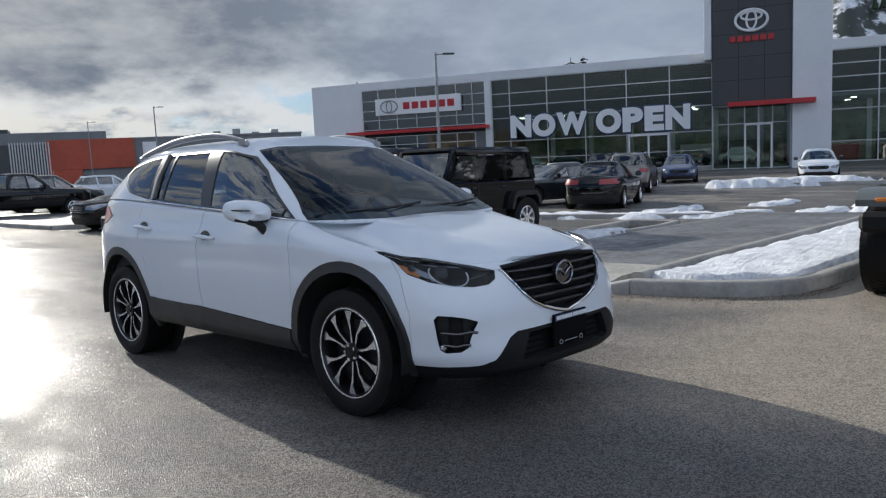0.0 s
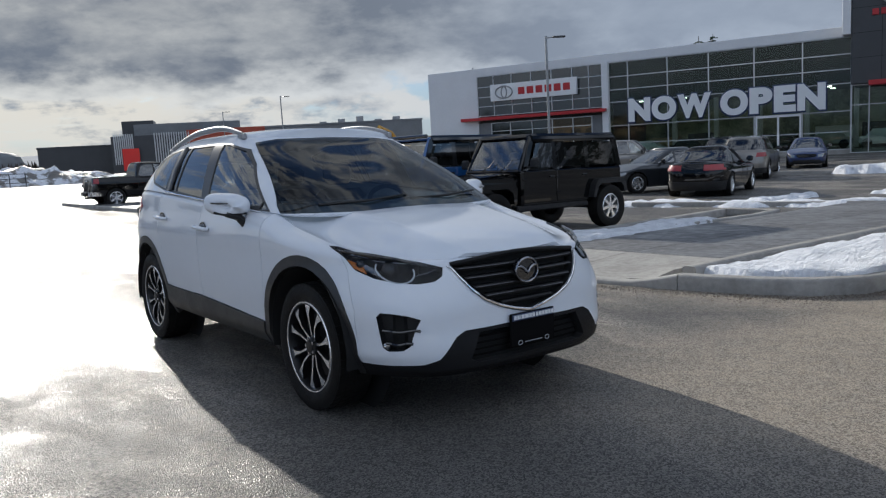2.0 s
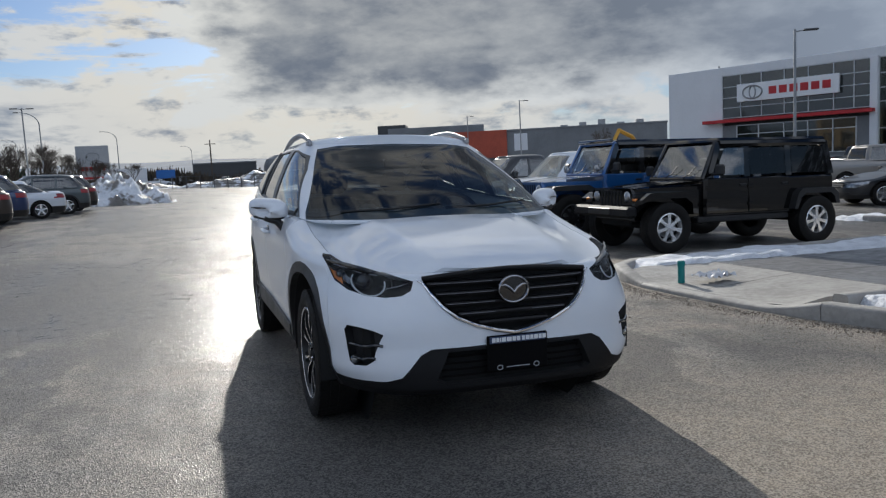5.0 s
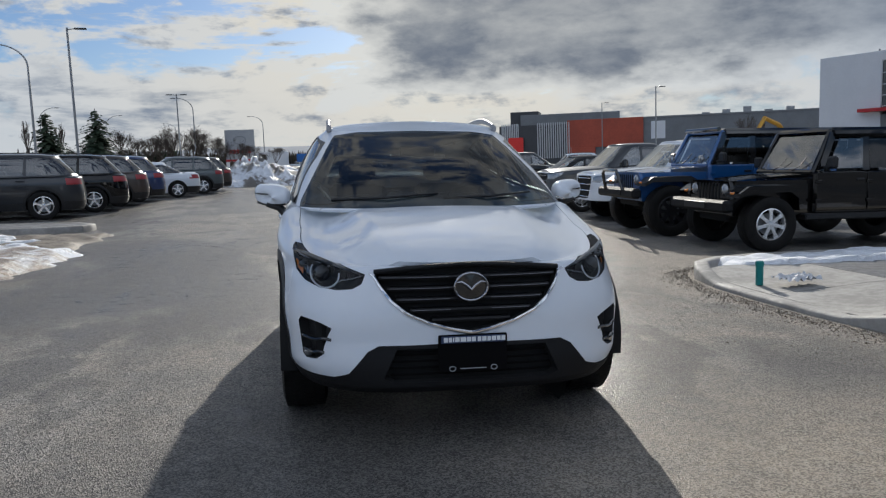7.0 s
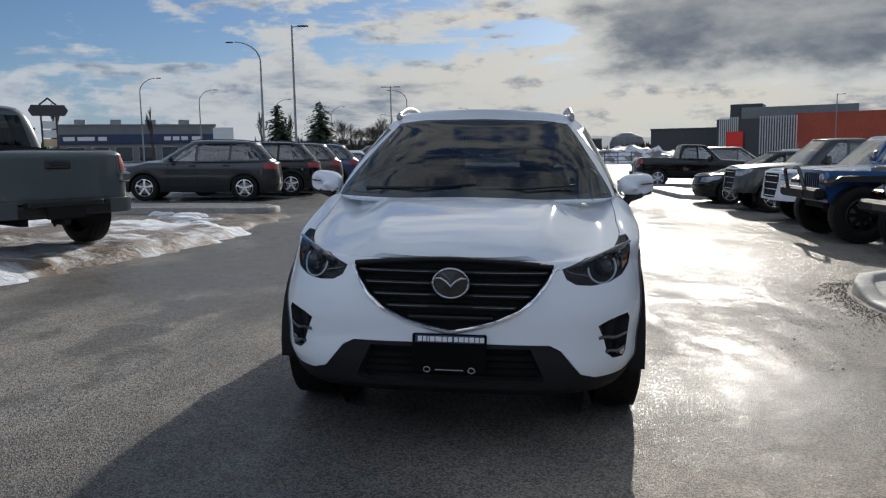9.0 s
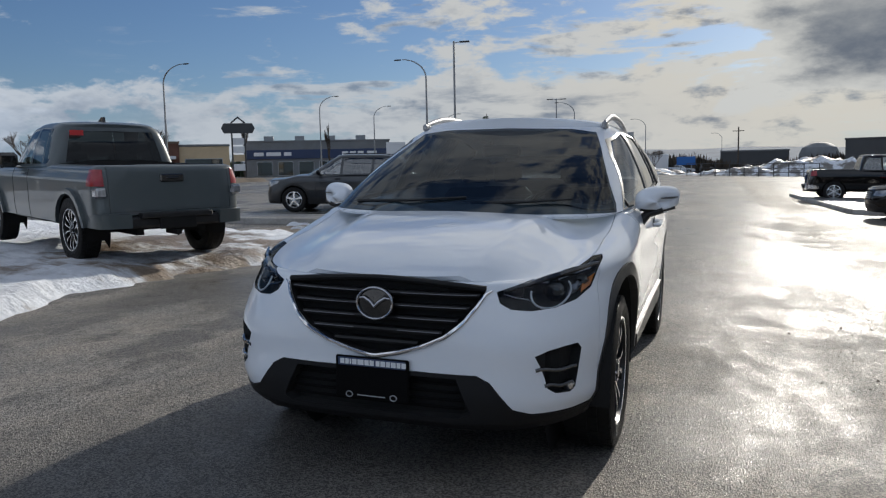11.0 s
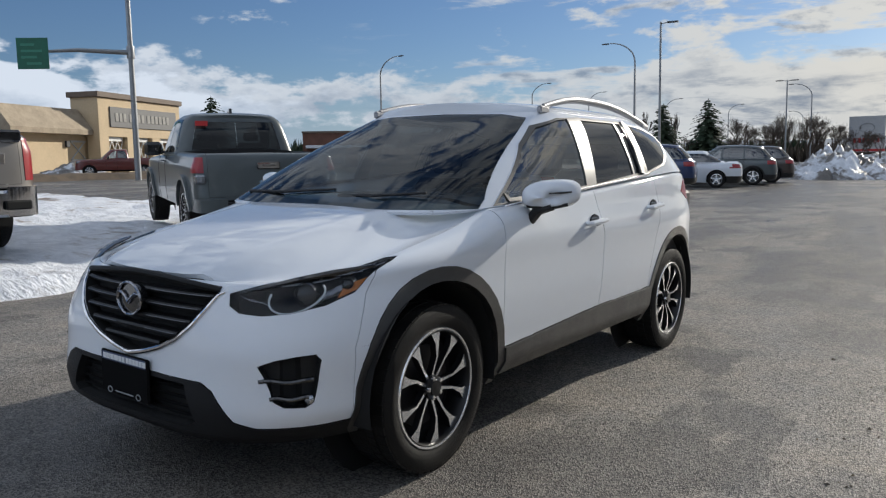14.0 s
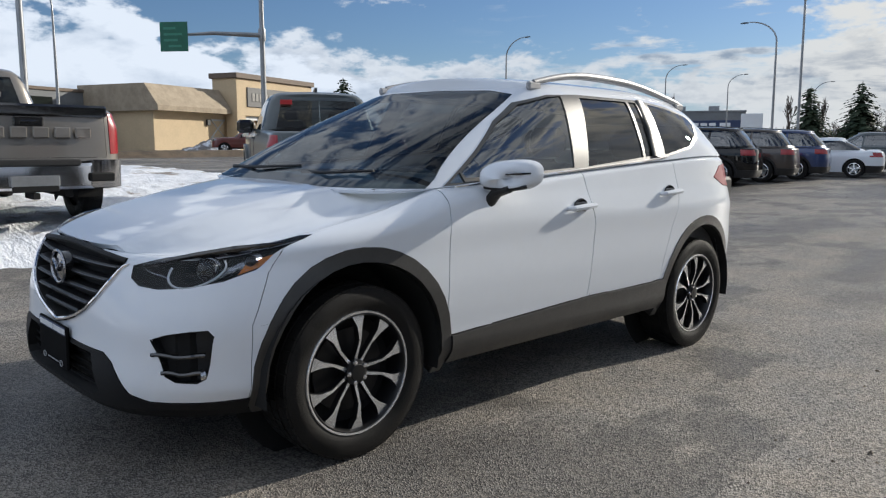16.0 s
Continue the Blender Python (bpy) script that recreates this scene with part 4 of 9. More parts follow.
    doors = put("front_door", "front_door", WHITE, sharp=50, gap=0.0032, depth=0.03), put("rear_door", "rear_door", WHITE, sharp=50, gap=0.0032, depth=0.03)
    put("sill_cladding", "sill", CLADDING, label="black plastic sill cladding", lift=0.012, depth=0.03)
    put("arch_cladding", "arch_front", CLADDING, label="black plastic wheel-arch cladding", lift=0.004, depth=0.05, gap=0.0)
    put("arch_cladding", "arch_rear", CLADDING, label="black plastic wheel-arch cladding", lift=0.004, depth=0.05, gap=0.0)
    put("front_lip", "lip", LIPBLACK, "both", "black plastic lower bumper", lift=0.004, depth=0.03)
    intake = put("lower_intake", "lower_grille", UNDER, "both", "black lower air intake", sink=0.05)
    for z in (0.345, 0.375, 0.405, 0.435):
        part("intake_bar", Geo().tube(conform(b, [(x * 0.37, z) for x in np.linspace(-1, 1, 13)], -0.03), 0.006, 6), MATTEBLACK, intake)
    put("pillar_trim", "pillar", TRIMBLACK, label="gloss black window surround", lift=0.002, gap=0.0)
    for nm, owner in (("front_glass", 0), ("quarter_light", 0), ("rear_glass", 1), ("rear_vent", 1)):
        for k, h in enumerate(b.panel(nm, "pair", lift=-0.004, depth=0.004)):
            part("window_pane", h, CARGLASS if owner == 0 else DARKGLASS, doors[owner][k], "tinted door glass", 50, fix=False)
    put("side_window", "side_light", REARGLASS, label="tinted rear side glass", lift=0.002, depth=0.004, sharp=50)
    put("windscreen", "screen", SCREENGLASS, "both", "raked tinted windscreen", lift=0.002, depth=0.005, gap=0.003, sharp=60)
    put("tailgate_glass", "tail_glass", DARKGLASS, "both", depth=0.005)
    put("tail_lamp", "tail_lamp", LAMPRED, label="red tail lamp", lift=0.004)
    # grille
    gr = put("grille", "grille", UNDER, "both", "black slatted shield grille", sink=0.055)
    width_at = curve((0.535, 0.02), (0.555, 0.10), (0.585, 0.20), (0.628, 0.29), (0.682, 0.355), (0.748, 0.405), (0.788, 0.428), (0.85, 0.43))
    for z in (0.582, 0.628, 0.676, 0.724, 0.772):
        w = float(width_at(z)) - 0.012
        bar = Geo()
        rows = []
        for x in np.linspace(-w, w, 25):
            y = b.front_y(x, z)
            rows.append([(x, y + 0.050, z + 0.015), (x, y + 0.012, z + 0.012), (x, y + 0.006, z + 0.004), (x, y + 0.012, z - 0.006), (x, y + 0.050, z - 0.010)])
        bar.grid(rows)
        slat = part("grille_slat", bar, SATINBLACK, gr)
        if z < 0.8 and z > 0.6:
            for sx in (-1, 1):
                part("slat_edge", Geo().tube([(sx * x, b.front_y(x, z) + 0.004, z + 0.006) for x in np.linspace(0.095, w - 0.01, 12)], 0.0022, 6), DULLMETAL, slat, "thin bright slat edge")
    wing = [(-0.452, 0.797), (-0.432, 0.785), (-0.409, 0.742), (-0.359, 0.675), (-0.293, 0.620), (-0.20, 0.577), (-0.10, 0.547), (0.0, 0.527)]
    wing = wing + [(-x, z) for x, z in reversed(wing[:-1])]
    fine = [(np.interp(t, range(len(wing)), [p[0] for p in wing]), np.interp(t, range(len(wing)), [p[1] for p in wing])) for t in np.linspace(0, len(wing) - 1, 60)]
    part("grille_surround", Geo().tube(conform(b, fine, 0.004), [0.0045 + 0.0045 * math.sin(math.pi * k / 59) for k in range(60)], 8, flat=1.0), CHROME, gr, "bright chrome wing below the grille")
    brim = [(x, 0.802 + 0.028 * (1 - (abs(x) / 0.43) ** 1.7)) for x in np.linspace(-0.43, 0.43, 41)]
    part("grille_top_trim", Geo().tube([(x, b.front_y(abs(x), z) + 0.004, z) for x, z in brim], 0.0125, 8), LIPBLACK, gr, "black strip below the bonnet edge")
    # emblem: an oval ring with a bent bar in it
    ey = b.front_y(0, 0.735) - 0.018
    ring = [(0.076 * math.cos(2 * math.pi * k / 40), ey, 0.735 + 0.062 * math.sin(2 * math.pi * k / 40)) for k in range(41)]
    em = part("emblem", Geo().tube(ring, 0.006, 8, cap=False), DIMCHROME, gr, "chrome oval emblem")
    part("emblem_bar", Geo().tube([(-0.068, ey, 0.755), (-0.045, ey, 0.757), (-0.02, ey, 0.742), (0.0, ey - 0.002, 0.722), (0.02, ey, 0.742), (0.045, ey, 0.757), (0.068, ey, 0.755)], [0.004, 0.008, 0.008, 0.009, 0.008, 0.008, 0.004], 8), DIMCHROME, em)
    part("emblem_back", Geo().lathe([(0.0, -0.004), (0.074, 0.0), (0.074, 0.03)], 32, "y", pose(0, ey + 0.006, 0.735) @ Matrix.Diagonal((1, 1, 0.82, 1))), GLOSSBLACK, em)
    # lamps
    lens, inner = b.panel("lamp", "pair", lift=0.002, depth=0.02, gap=0.001), b.panel("lamp", "pair", sink=0.075)
    for k, sx in enumerate((1, -1)):
        hl = part("headlamp", lens[k], LENS, car, "clear swept headlamp", 50, fix=False)
        part("lamp_housing", inner[k], mat_lamp, hl, "dark headlamp housing", 50, fix=False)

        def at(x, z, d):
            return Vector((sx * x, b.front_y(x, z) + d, z))
        for x, z, r in ((0.660, 0.785, 0.040), (0.745, 0.815, 0.024)):
            c = at(x, z, 0.065)
            aim = pose(c.x, c.y, c.z, 0, 0, sx * 22)
            part("projector", Geo().lathe([(0.0, -0.042), (r * 0.45, -0.039), (r * 0.78, -0.026), (r * 0.95, -0.008), (r, 0.01)], 24, "y", aim), GLOSSBLACK, hl, "dark glass projector")
            part("projector_ring", Geo().lathe([(r * 1.02, -0.012), (r * 1.09, -0.016), (r * 1.12, 0.02)], 28, "y", aim), DIMCHROME, hl, "chrome ring")
        hook = [at(0.652 + 0.066 * math.cos(a), 0.785 + 0.060 * math.sin(a), 0.026) for a in np.linspace(math.radians(175), math.radians(395), 22)]
        part("daytime_lamp", Geo().tube(hook, 0.004, 6), SIGNWHITE, hl, "pale curved light guide")
        for i in range(3):
            part("bright_reflector", Geo().grid([[at(0.700 + 0.017 * i + 0.014 * u + 0.012 * v, 0.752 + 0.012 * i + 0.006 * u + 0.048 * v, 0.052 - 0.006 * i - 0.012 * math.sin(math.pi * v)) for v in np.linspace(0, 1, 7)] for u in (0.0, 0.5, 1.0)]), DIMCHROME, hl, "faceted reflector")
        part("upper_strip", Geo().tube([at(x, z, 0.03) for x, z in ((0.685, 0.838), (0.73, 0.850), (0.775, 0.862))], [0.003, 0.007, 0.003], 6), DIMCHROME, hl, "pale upper strip")
        part("lower_step", Geo().tube([at(x, z, 0.03) for x, z in ((0.486, 0.782), (0.53, 0.768), (0.575, 0.760), (0.61, 0.745))], [0.0015, 0.003, 0.003, 0.0015], 6), DIMCHROME, hl)
        part("amber_reflector", Geo().grid([[at(0.752 + 0.042 * i, 0.772 + 0.040 * i + 0.042 * j * (1 - 0.25 * i), 0.022) for j in np.linspace(0, 1, 4)] for i in np.linspace(0, 1, 5)]), AMBER, hl, "amber side reflector")
        part("lamp_brow", Geo().tube([at(x, z, 0.012) for x, z in ((0.49, 0.795), (0.56, 0.812), (0.64, 0.838), (0.72, 0.862), (0.80, 0.882))], [0.006, 0.01, 0.012, 0.012, 0.006], 6), GLOSSBLACK, hl)
    pockets = b.panel("fog", "pair", sink=0.05)
    for k, sx in enumerate((1, -1)):
        fg = part("fog_lamp_bezel", pockets[k], PLASTIC, car, "black fog-lamp recess", 40, fix=False)
        for x0, x1, z in ((0.628, 0.758, 0.500), (0.660, 0.748, 0.438)):
            part("bezel_fin", Geo().tube([(sx * x, b.front_y(x, z) + 0.006, z + 0.004 * math.sin(i)) for i, x in enumerate(np.linspace(x0, x1, 9))], 0.011, 8, flat=0.8), GLOSSBLACK, fg)
        c = (sx * 0.735, b.front_y(0.735, 0.43) + 0.03, 0.425)
        part("fog_lamp", Geo().lathe([(0.0, -0.012), (0.02, -0.008), (0.024, 0.01)], 16, "y", pose(*c)), REFLECTOR, fg)
    # number-plate holder: blank black, its dealer lettering as plain bars
    py = b.front_y(0, 0.5) - 0.022
    pl = part("plate_holder", Geo().box(-0.158, 0.158, py, py + 0.014, 0.352, 0.524, 0.006).box(-0.10, 0.10, py + 0.01, py + 0.04, 0.40, 0.46), MATTEBLACK, car, "black plate holder with pale lettering bars")
    bars = Geo().box(-0.145, 0.145, py - 0.002, py + 0.002, 0.486, 0.518, 0.001)
    part("name_strip", bars, LETTERBLUE, pl)
    let = Geo()
    x = -0.134
    for wd in (0.018, 0.015, 0.006, 0.020, 0.026, 0.018, 0.018, 0.0, 0.016, 0.020, 0.016, 0.020, 0.016, 0.018):
        if wd:
            let.box(x, x + wd, py - 0.0035, py - 0.001, 0.492, 0.513)
        x += wd + 0.0042
    part("lettering", let, SIGNWHITE, pl, "pale bars of unreadable lettering")
    part("small_lettering", Geo().box(-0.060, 0.060, py - 0.0015, py + 0.002, 0.3675, 0.3708), SIGNGREYBAR, pl)
    for sx in (-1, 1):
        part("screw_cap", Geo().tube([(sx * 0.095 + 0.014 * math.cos(a), py - 0.002, 0.370 + 0.011 * math.sin(a)) for a in np.linspace(0, 2 * math.pi, 17)], 0.0018, 6, cap=False), SIGNGREYBAR, pl)
    # mirrors
    for sx in (1, -1):
        mir = thing("door_mirror", "", "")
        mir.parent = car
        rows = []
        cx, cy, cz = 0.962, -0.625, 1.122
        for j in np.linspace(0, 1, 13):
            t = j * math.pi / 2
            yy = cy - 0.100 * math.sin(t) ** 0.8 + 0.055
            kx, kz = 0.112 * math.cos(t) ** 0.55, 0.070 * math.cos(t) ** 0.55
            row = []
            for a in np.linspace(0, 2 * math.pi, 29):
                ca, sa = math.cos(a), math.sin(a)
                px = math.copysign(abs(ca) ** 0.72, ca) * kx * (1.0 if ca > 0 else 1.05)
                pz = math.copysign(abs(sa) ** 0.72, sa) * kz * (1.0 if sa > 0 else 0.95) + 0.012 * ca * (1 - j) - 0.015 * j
                row.append((sx * (cx + px), yy + 0.06 * ca * (1 - 0.3 * j), cz + pz))
            rows.append(row)
        up = Geo().grid(rows)
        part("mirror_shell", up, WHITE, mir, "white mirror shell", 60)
        part("mirror_glass", Geo().add(rows[0][:-1], [tuple(range(28))]), mat_mirror, mir, "mirror glass")
        part("mirror_base", Geo().tube([(sx * (cx - 0.105), cy - 0.02, cz - 0.160), (sx * (cx - 0.080), cy - 0.015, cz - 0.115), (sx * (cx - 0.045), cy - 0.01, cz - 0.075), (sx * (cx + 0.03), cy - 0.01, cz - 0.055)], [0.044, 0.038, 0.036, 0.026], 10, flat=0.7), PLASTIC, mir, "black mirror foot")
        part("mirror_skirt", Geo().tube([(sx * (cx - 0.085), cy + 0.005 - 0.055, cz - 0.052), (sx * cx, cy - 0.01, cz - 0.060), (sx * (cx + 0.085), cy + 0.035, cz - 0.044)], [0.018, 0.026, 0.015], 8, flat=0.6), PLASTIC, mir)
        part("turn_lamp", Geo().tube([(sx * (cx + 0.02), cy - 0.042 + 0.01, cz + 0.006), (sx * (cx + 0.068), cy - 0.010, cz + 0.010), (sx * (cx + 0.10), cy + 0.040, cz + 0.014)], [0.003, 0.006, 0.004], 6), GLOSSBLACK, mir)
        # handles
        for d, yy, zz in ((0, 0.005, 0.955), (1, 0.89, 1.005)):
            hx = b.side_x(yy, zz)
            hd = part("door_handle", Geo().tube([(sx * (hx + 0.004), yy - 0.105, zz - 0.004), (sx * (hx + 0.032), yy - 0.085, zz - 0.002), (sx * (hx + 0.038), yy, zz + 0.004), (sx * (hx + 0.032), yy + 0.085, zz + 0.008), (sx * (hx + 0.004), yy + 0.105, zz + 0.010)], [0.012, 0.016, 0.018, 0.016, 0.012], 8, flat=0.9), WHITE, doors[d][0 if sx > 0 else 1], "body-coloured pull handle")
            # Black disc on the white door paints the shade inside the hand recess.
            part("handle_cup", Geo().lathe([(0.0, 0.003), (0.045, 0.004), (0.05, -0.002)], 20, "x", pose(sx * hx, yy + 0.01, zz + 0.004, 0, 0, 0 if sx > 0 else 180) @ Matrix.Diagonal((1, 1.2, 0.8, 1))), GLOSSBLACK, hd, "black disc for the shaded hand recess")
        # bright strip below the glass
        strip = [(-0.84, 1.071), (-0.5, 1.099), (-0.1, 1.127), (0.3, 1.157), (0.6, 1.178), (0.9, 1.207)]
        part("window_strip", Geo().tube([(sx * (b.glass_x(y, z) + 0.006), y, z + 0.002) for y, z in strip], 0.006, 6), CHROME, car, "bright strip below the side glass")
        bulge = [(0.805, 1.205), (0.835, 1.36), (0.865, 1.525)]
        part("pillar_cover", Geo().tube([(sx * (b.glass_x(y, z) + 0.004), y, z) for y, z in bulge], [0.05, 0.05, 0.046], 10, flat=0.22), TRIMBLACK, car)
        # roof rails
        top = b.s["eave"]
        ys = np.linspace(-0.02, 1.50, 22)
        rail = []
        for i, y in enumerate(ys):
            k = i / 21
            zr = float(top(y)) + 0.028 + 0.055 * (math.sin(math.pi * min(1, k * 3.2) / 2) if k < 0.31 else math.cos(math.pi * (k - 0.31) / 1.38) ** 0.9)
            rail.append((sx * (0.592 - 0.02 * k), y, zr))
        part("roof_rail", Geo().tube(rail, [0.013 + 0.006 * math.sin(math.pi * k / 21) for k in range(22)], 10, flat=1.2), RAILSILVER, car, "satin silver roof rail", 60)
        for i in (0, 21):
            x0, y0, z0 = rail[i]
            part("rail_foot", Geo().box(x0 - 0.016, x0 + 0.016, y0 - 0.05, y0 + 0.05, z0 - 0.04, z0 + 0.004, 0.010), RAILSILVER, car)
    # wheels and their housings
    for sx in (1, -1):
        for y in (-AX, AX):
            wheel_parts(car, sx * 0.766, y, HZ - 0.010, 0.350, 0.225, 0.249, 5, "twin", sx)
            liner = Geo().lathe([(0.425, 0.60), (0.425, 0.875)], 36, "x", pose(0, y, HZ + 0.005))
            liner.v = [(sx * x, yy, z) for x, yy, z in liner.v]
            liner.f = [f for f in liner.f if sum(liner.v[k][2] for k in f) / 4 > 0.27]
            liner.lathe([(0.425, 0.60), (0.0, 0.60)], 36, "x", pose(0, y, HZ + 0.005) if sx > 0 else pose(0, y, HZ + 0.005, 0, 0, 180))
            part("wheel_housing", liner, UNDER, car)
    part("underbody", Geo().box(-0.60, 0.60, -1.95, 1.95, 0.24, 0.42, 0.05).box(-0.66, 0.66, -0.85, 0.85, 0.27, 0.42, 0.04).box(-0.70, 0.70, -2.0, -1.85, 0.28, 0.6, 0.03), UNDER, car)
    # cabin
    part("dashboard", Geo().box(-0.74, 0.74, -0.80, -0.38, 0.75, 1.04, 0.06).box(-0.70, 0.70, -0.45, 1.9, 0.42, 0.50), INTERIOR, car, "dark dashboard")
    part("cabin_lining", Geo().box(-0.80, -0.74, -0.8, 1.9, 0.5, 1.08, 0.02).box(0.74, 0.80, -0.8, 1.9, 0.5, 1.08, 0.02).box(-0.75, 0.75, 1.45, 1.55, 0.5, 1.12, 0.02), INTERIOR, car)
    wheel_ring = [(0.37 + 0.19 * math.cos(a), -0.36 + 0.07 * math.sin(a), 1.0 + 0.17 * math.sin(a)) for a in np.linspace(0, 2 * math.pi, 33)]
    part("steering_wheel", Geo().tube(wheel_ring, 0.016, 8, cap=False).box(0.30, 0.44, -0.37, -0.33, 0.94, 1.04, 0.02), INTERIOR, car, "black steering wheel")
    for x in (-0.37, 0.37):
        for y in (0.18, 1.02):
            st = part("seat", Geo().box(x - 0.25, x + 0.25, y - 0.35, y + 0.20, 0.60, 0.74, 0.06).box(x - 0.24, x + 0.24, y + 0.10, y + 0.26, 0.66, 1.16, 0.07, pose(0, 0, 0)), SEAT, car, "black leather seat")
            part("headrest", Geo().box(x - 0.13, x + 0.13, y + 0.17, y + 0.27, 1.19, 1.36, 0.045), SEAT, st)
    part("rear_view_mirror", Geo().box(-0.12, 0.12, -0.30, -0.27, 1.36, 1.43, 0.015), INTERIOR, car)
    for x0, x1 in ((-0.60, 0.02), (0.05, 0.58)):
        part("wiper", Geo().tube([(x0, -1.07, 1.100), ((x0 + x1) / 2, -1.12, 1.108), (x1, -1.06, 1.128)], [0.010, 0.008, 0.006], 6), PLASTIC, car, "black wiper arm")
    part("cowl", Geo().tube([(x, -1.215 + 0.16 * (abs(x) / 0.74) ** 4, 1.036 + 0.012 * (x / 0.74) ** 2) for x in np.linspace(-0.66, 0.66, 31)], 0.014, 6, flat=0.7), PLASTIC, car, "black cowl at the foot of the screen")
    return car


SATINBLACK = mat("satin_black_plastic", (0.010, 0.010, 0.011), 0.45, var=0.2, spec=0.35)
SIGNGREYBAR = mat("pale_grey_print", (0.42, 0.43, 0.45), 0.5, var=0.1)
LIPBLACK = mat("dull_black_plastic", (0.008, 0.008, 0.009), 0.6, var=0.2, vscale=6, bump=0.15, bscale=400, spec=0.25)
MATTEBLACK = mat("matte_black_plastic", (0.004, 0.004, 0.0045), 0.85, var=0.2, spec=0.1)
RAILSILVER = mat("satin_silver_rail", (0.36, 0.36, 0.37), 0.5, metal=0.55, var=0.08)
# Chrome with the dark surroundings it reflects put into a darker base.
DIMCHROME = mat("dimmed_chrome", (0.34, 0.34, 0.36), 0.12, metal=1.0, var=0.1)
DULLMETAL = mat("dull_satin_metal", (0.16, 0.16, 0.17), 0.35, metal=1.0, var=0.1)
mat_lamp = mat("dark_lamp_housing", (0.012, 0.0125, 0.014), 0.6, var=0.3, vscale=12, spec=0.2)
mat_mirror = mat("mirror_glass", (0.75, 0.76, 0.78), 0.02, metal=1.0)
build_crossover()

# ---- ground ----
def spread_axis(far, near, n):
    half = [near * math.sinh(k / n * math.asinh(far / near)) for k in range(n + 1)]
    return [-v for v in reversed(half[1:])] + half


def build_ground():
    ax = spread_axis(2500.0, 6.0, 45)
    g = Geo().grid([[(x, y, level(x, y)) for x in ax] for y in ax])
    solid("ground", g, ASPHALT, "wet dark asphalt car park with damp patches", "ground", kind="structure", sharp=180)


build_ground()


def smooth(lo, hi, x):
    t = min(1.0, max(0.0, (x - lo) / (hi - lo)))
    return t * t * (3 - 2 * t)


def bumps(x, y, s, seed=0.0, octaves=4):
    return noise.fractal(Vector((x * s, y * s, seed)), 0.8, 2.1, octaves)


def walk_along(pts, step):
    """Even points along a polyline."""
    out, pts = [], [Vector(p) for p in pts]
    for a, b in zip(pts, pts[1:]):
        n = max(1, round((b - a).length / step))
        out += [a.lerp(b, k / n) for k in range(n)]
    return out + [pts[-1]]


def kerb(parent, pts, width=0.16, height=0.15, piece=2.4, drop=None):
    """A run of kerb stones along a line, each stone a piece of its own; drop(x, y) lowers the top at a crossing."""
    line = walk_along(pts, 0.3)
    per = max(2, round(piece / 0.3))
    for start in range(0, len(line) - 1, per):
        seg = line[start:start + per + 1]
        rows = []
        for k, p in enumerate(seg):
            gi = start + k
            d = (line[min(gi + 1, len(line) - 1)] - line[max(gi - 1, 0)]).normalized()
            s = Vector((-d.y, d.x, 0)) * (width / 2)
            q = p + d * (0.004 if k == 0 else -0.004 if k == len(seg) - 1 else 0)
            z = level(q.x, q.y)
            h = (drop(q.x, q.y) if drop else 1.0) * height
            c = 0.025
            sec = [(q - s * 1.12, z - 0.1), (q - s * 1.05, z + h - c), (q - s * 0.85, z + h - c * 0.3), (q - s * 0.6, z + h), (q + s * 0.6, z + h), (q + s * 0.85, z + h - c * 0.3), (q + s, z + h - c), (q + s, z - 0.1)]
            rows.append([(v.x, v.y, zz) for v, zz in sec])
        g = Geo().grid(rows)
        n = len(rows[0])
        g.f += [tuple(range(n)), tuple(reversed(range((len(rows) - 1) * n, len(rows) * n)))]
        part("kerb_stone", g, CONCRETE, parent, sharp=50)


def snow_sheet(name, label, inside, xs, ys, thick, rough, material, seed, lift=0.0, kind="structure", category="snow"):
    """A snow cover: thickness by inside(x, y) in 0 to 1, its edge sunk below the ground."""
    def z(x, y):
        k = inside(x, y)
        return level(x, y) + lift - 0.06 + (thick + 0.06) * smooth(0.0, 0.7, k) + (rough * bumps(x, y, 0.9, seed) + rough * 0.5 * bumps(x, y, 3.5, seed + 5)) * smooth(0.05, 0.5, k)
    g = Geo()
    rows = [[(x, y, z(x, y)) for x in xs] for y in ys]
    g.grid(rows)
    n = len(xs)
    keep = []
    for f in g.f:
        if max(inside(g.v[i][0], g.v[i][1]) for i in f) > 0.0:
            keep.append(f)
    g.f = keep
    used = sorted({i for f in keep for i in f})
    remap = {i: k for k, i in enumerate(used)}
    g.v, g.f = [g.v[i] for i in used], [tuple(remap[i] for i in f) for f in keep]
    solid(name, g, material, label, category, kind=kind, sharp=180)


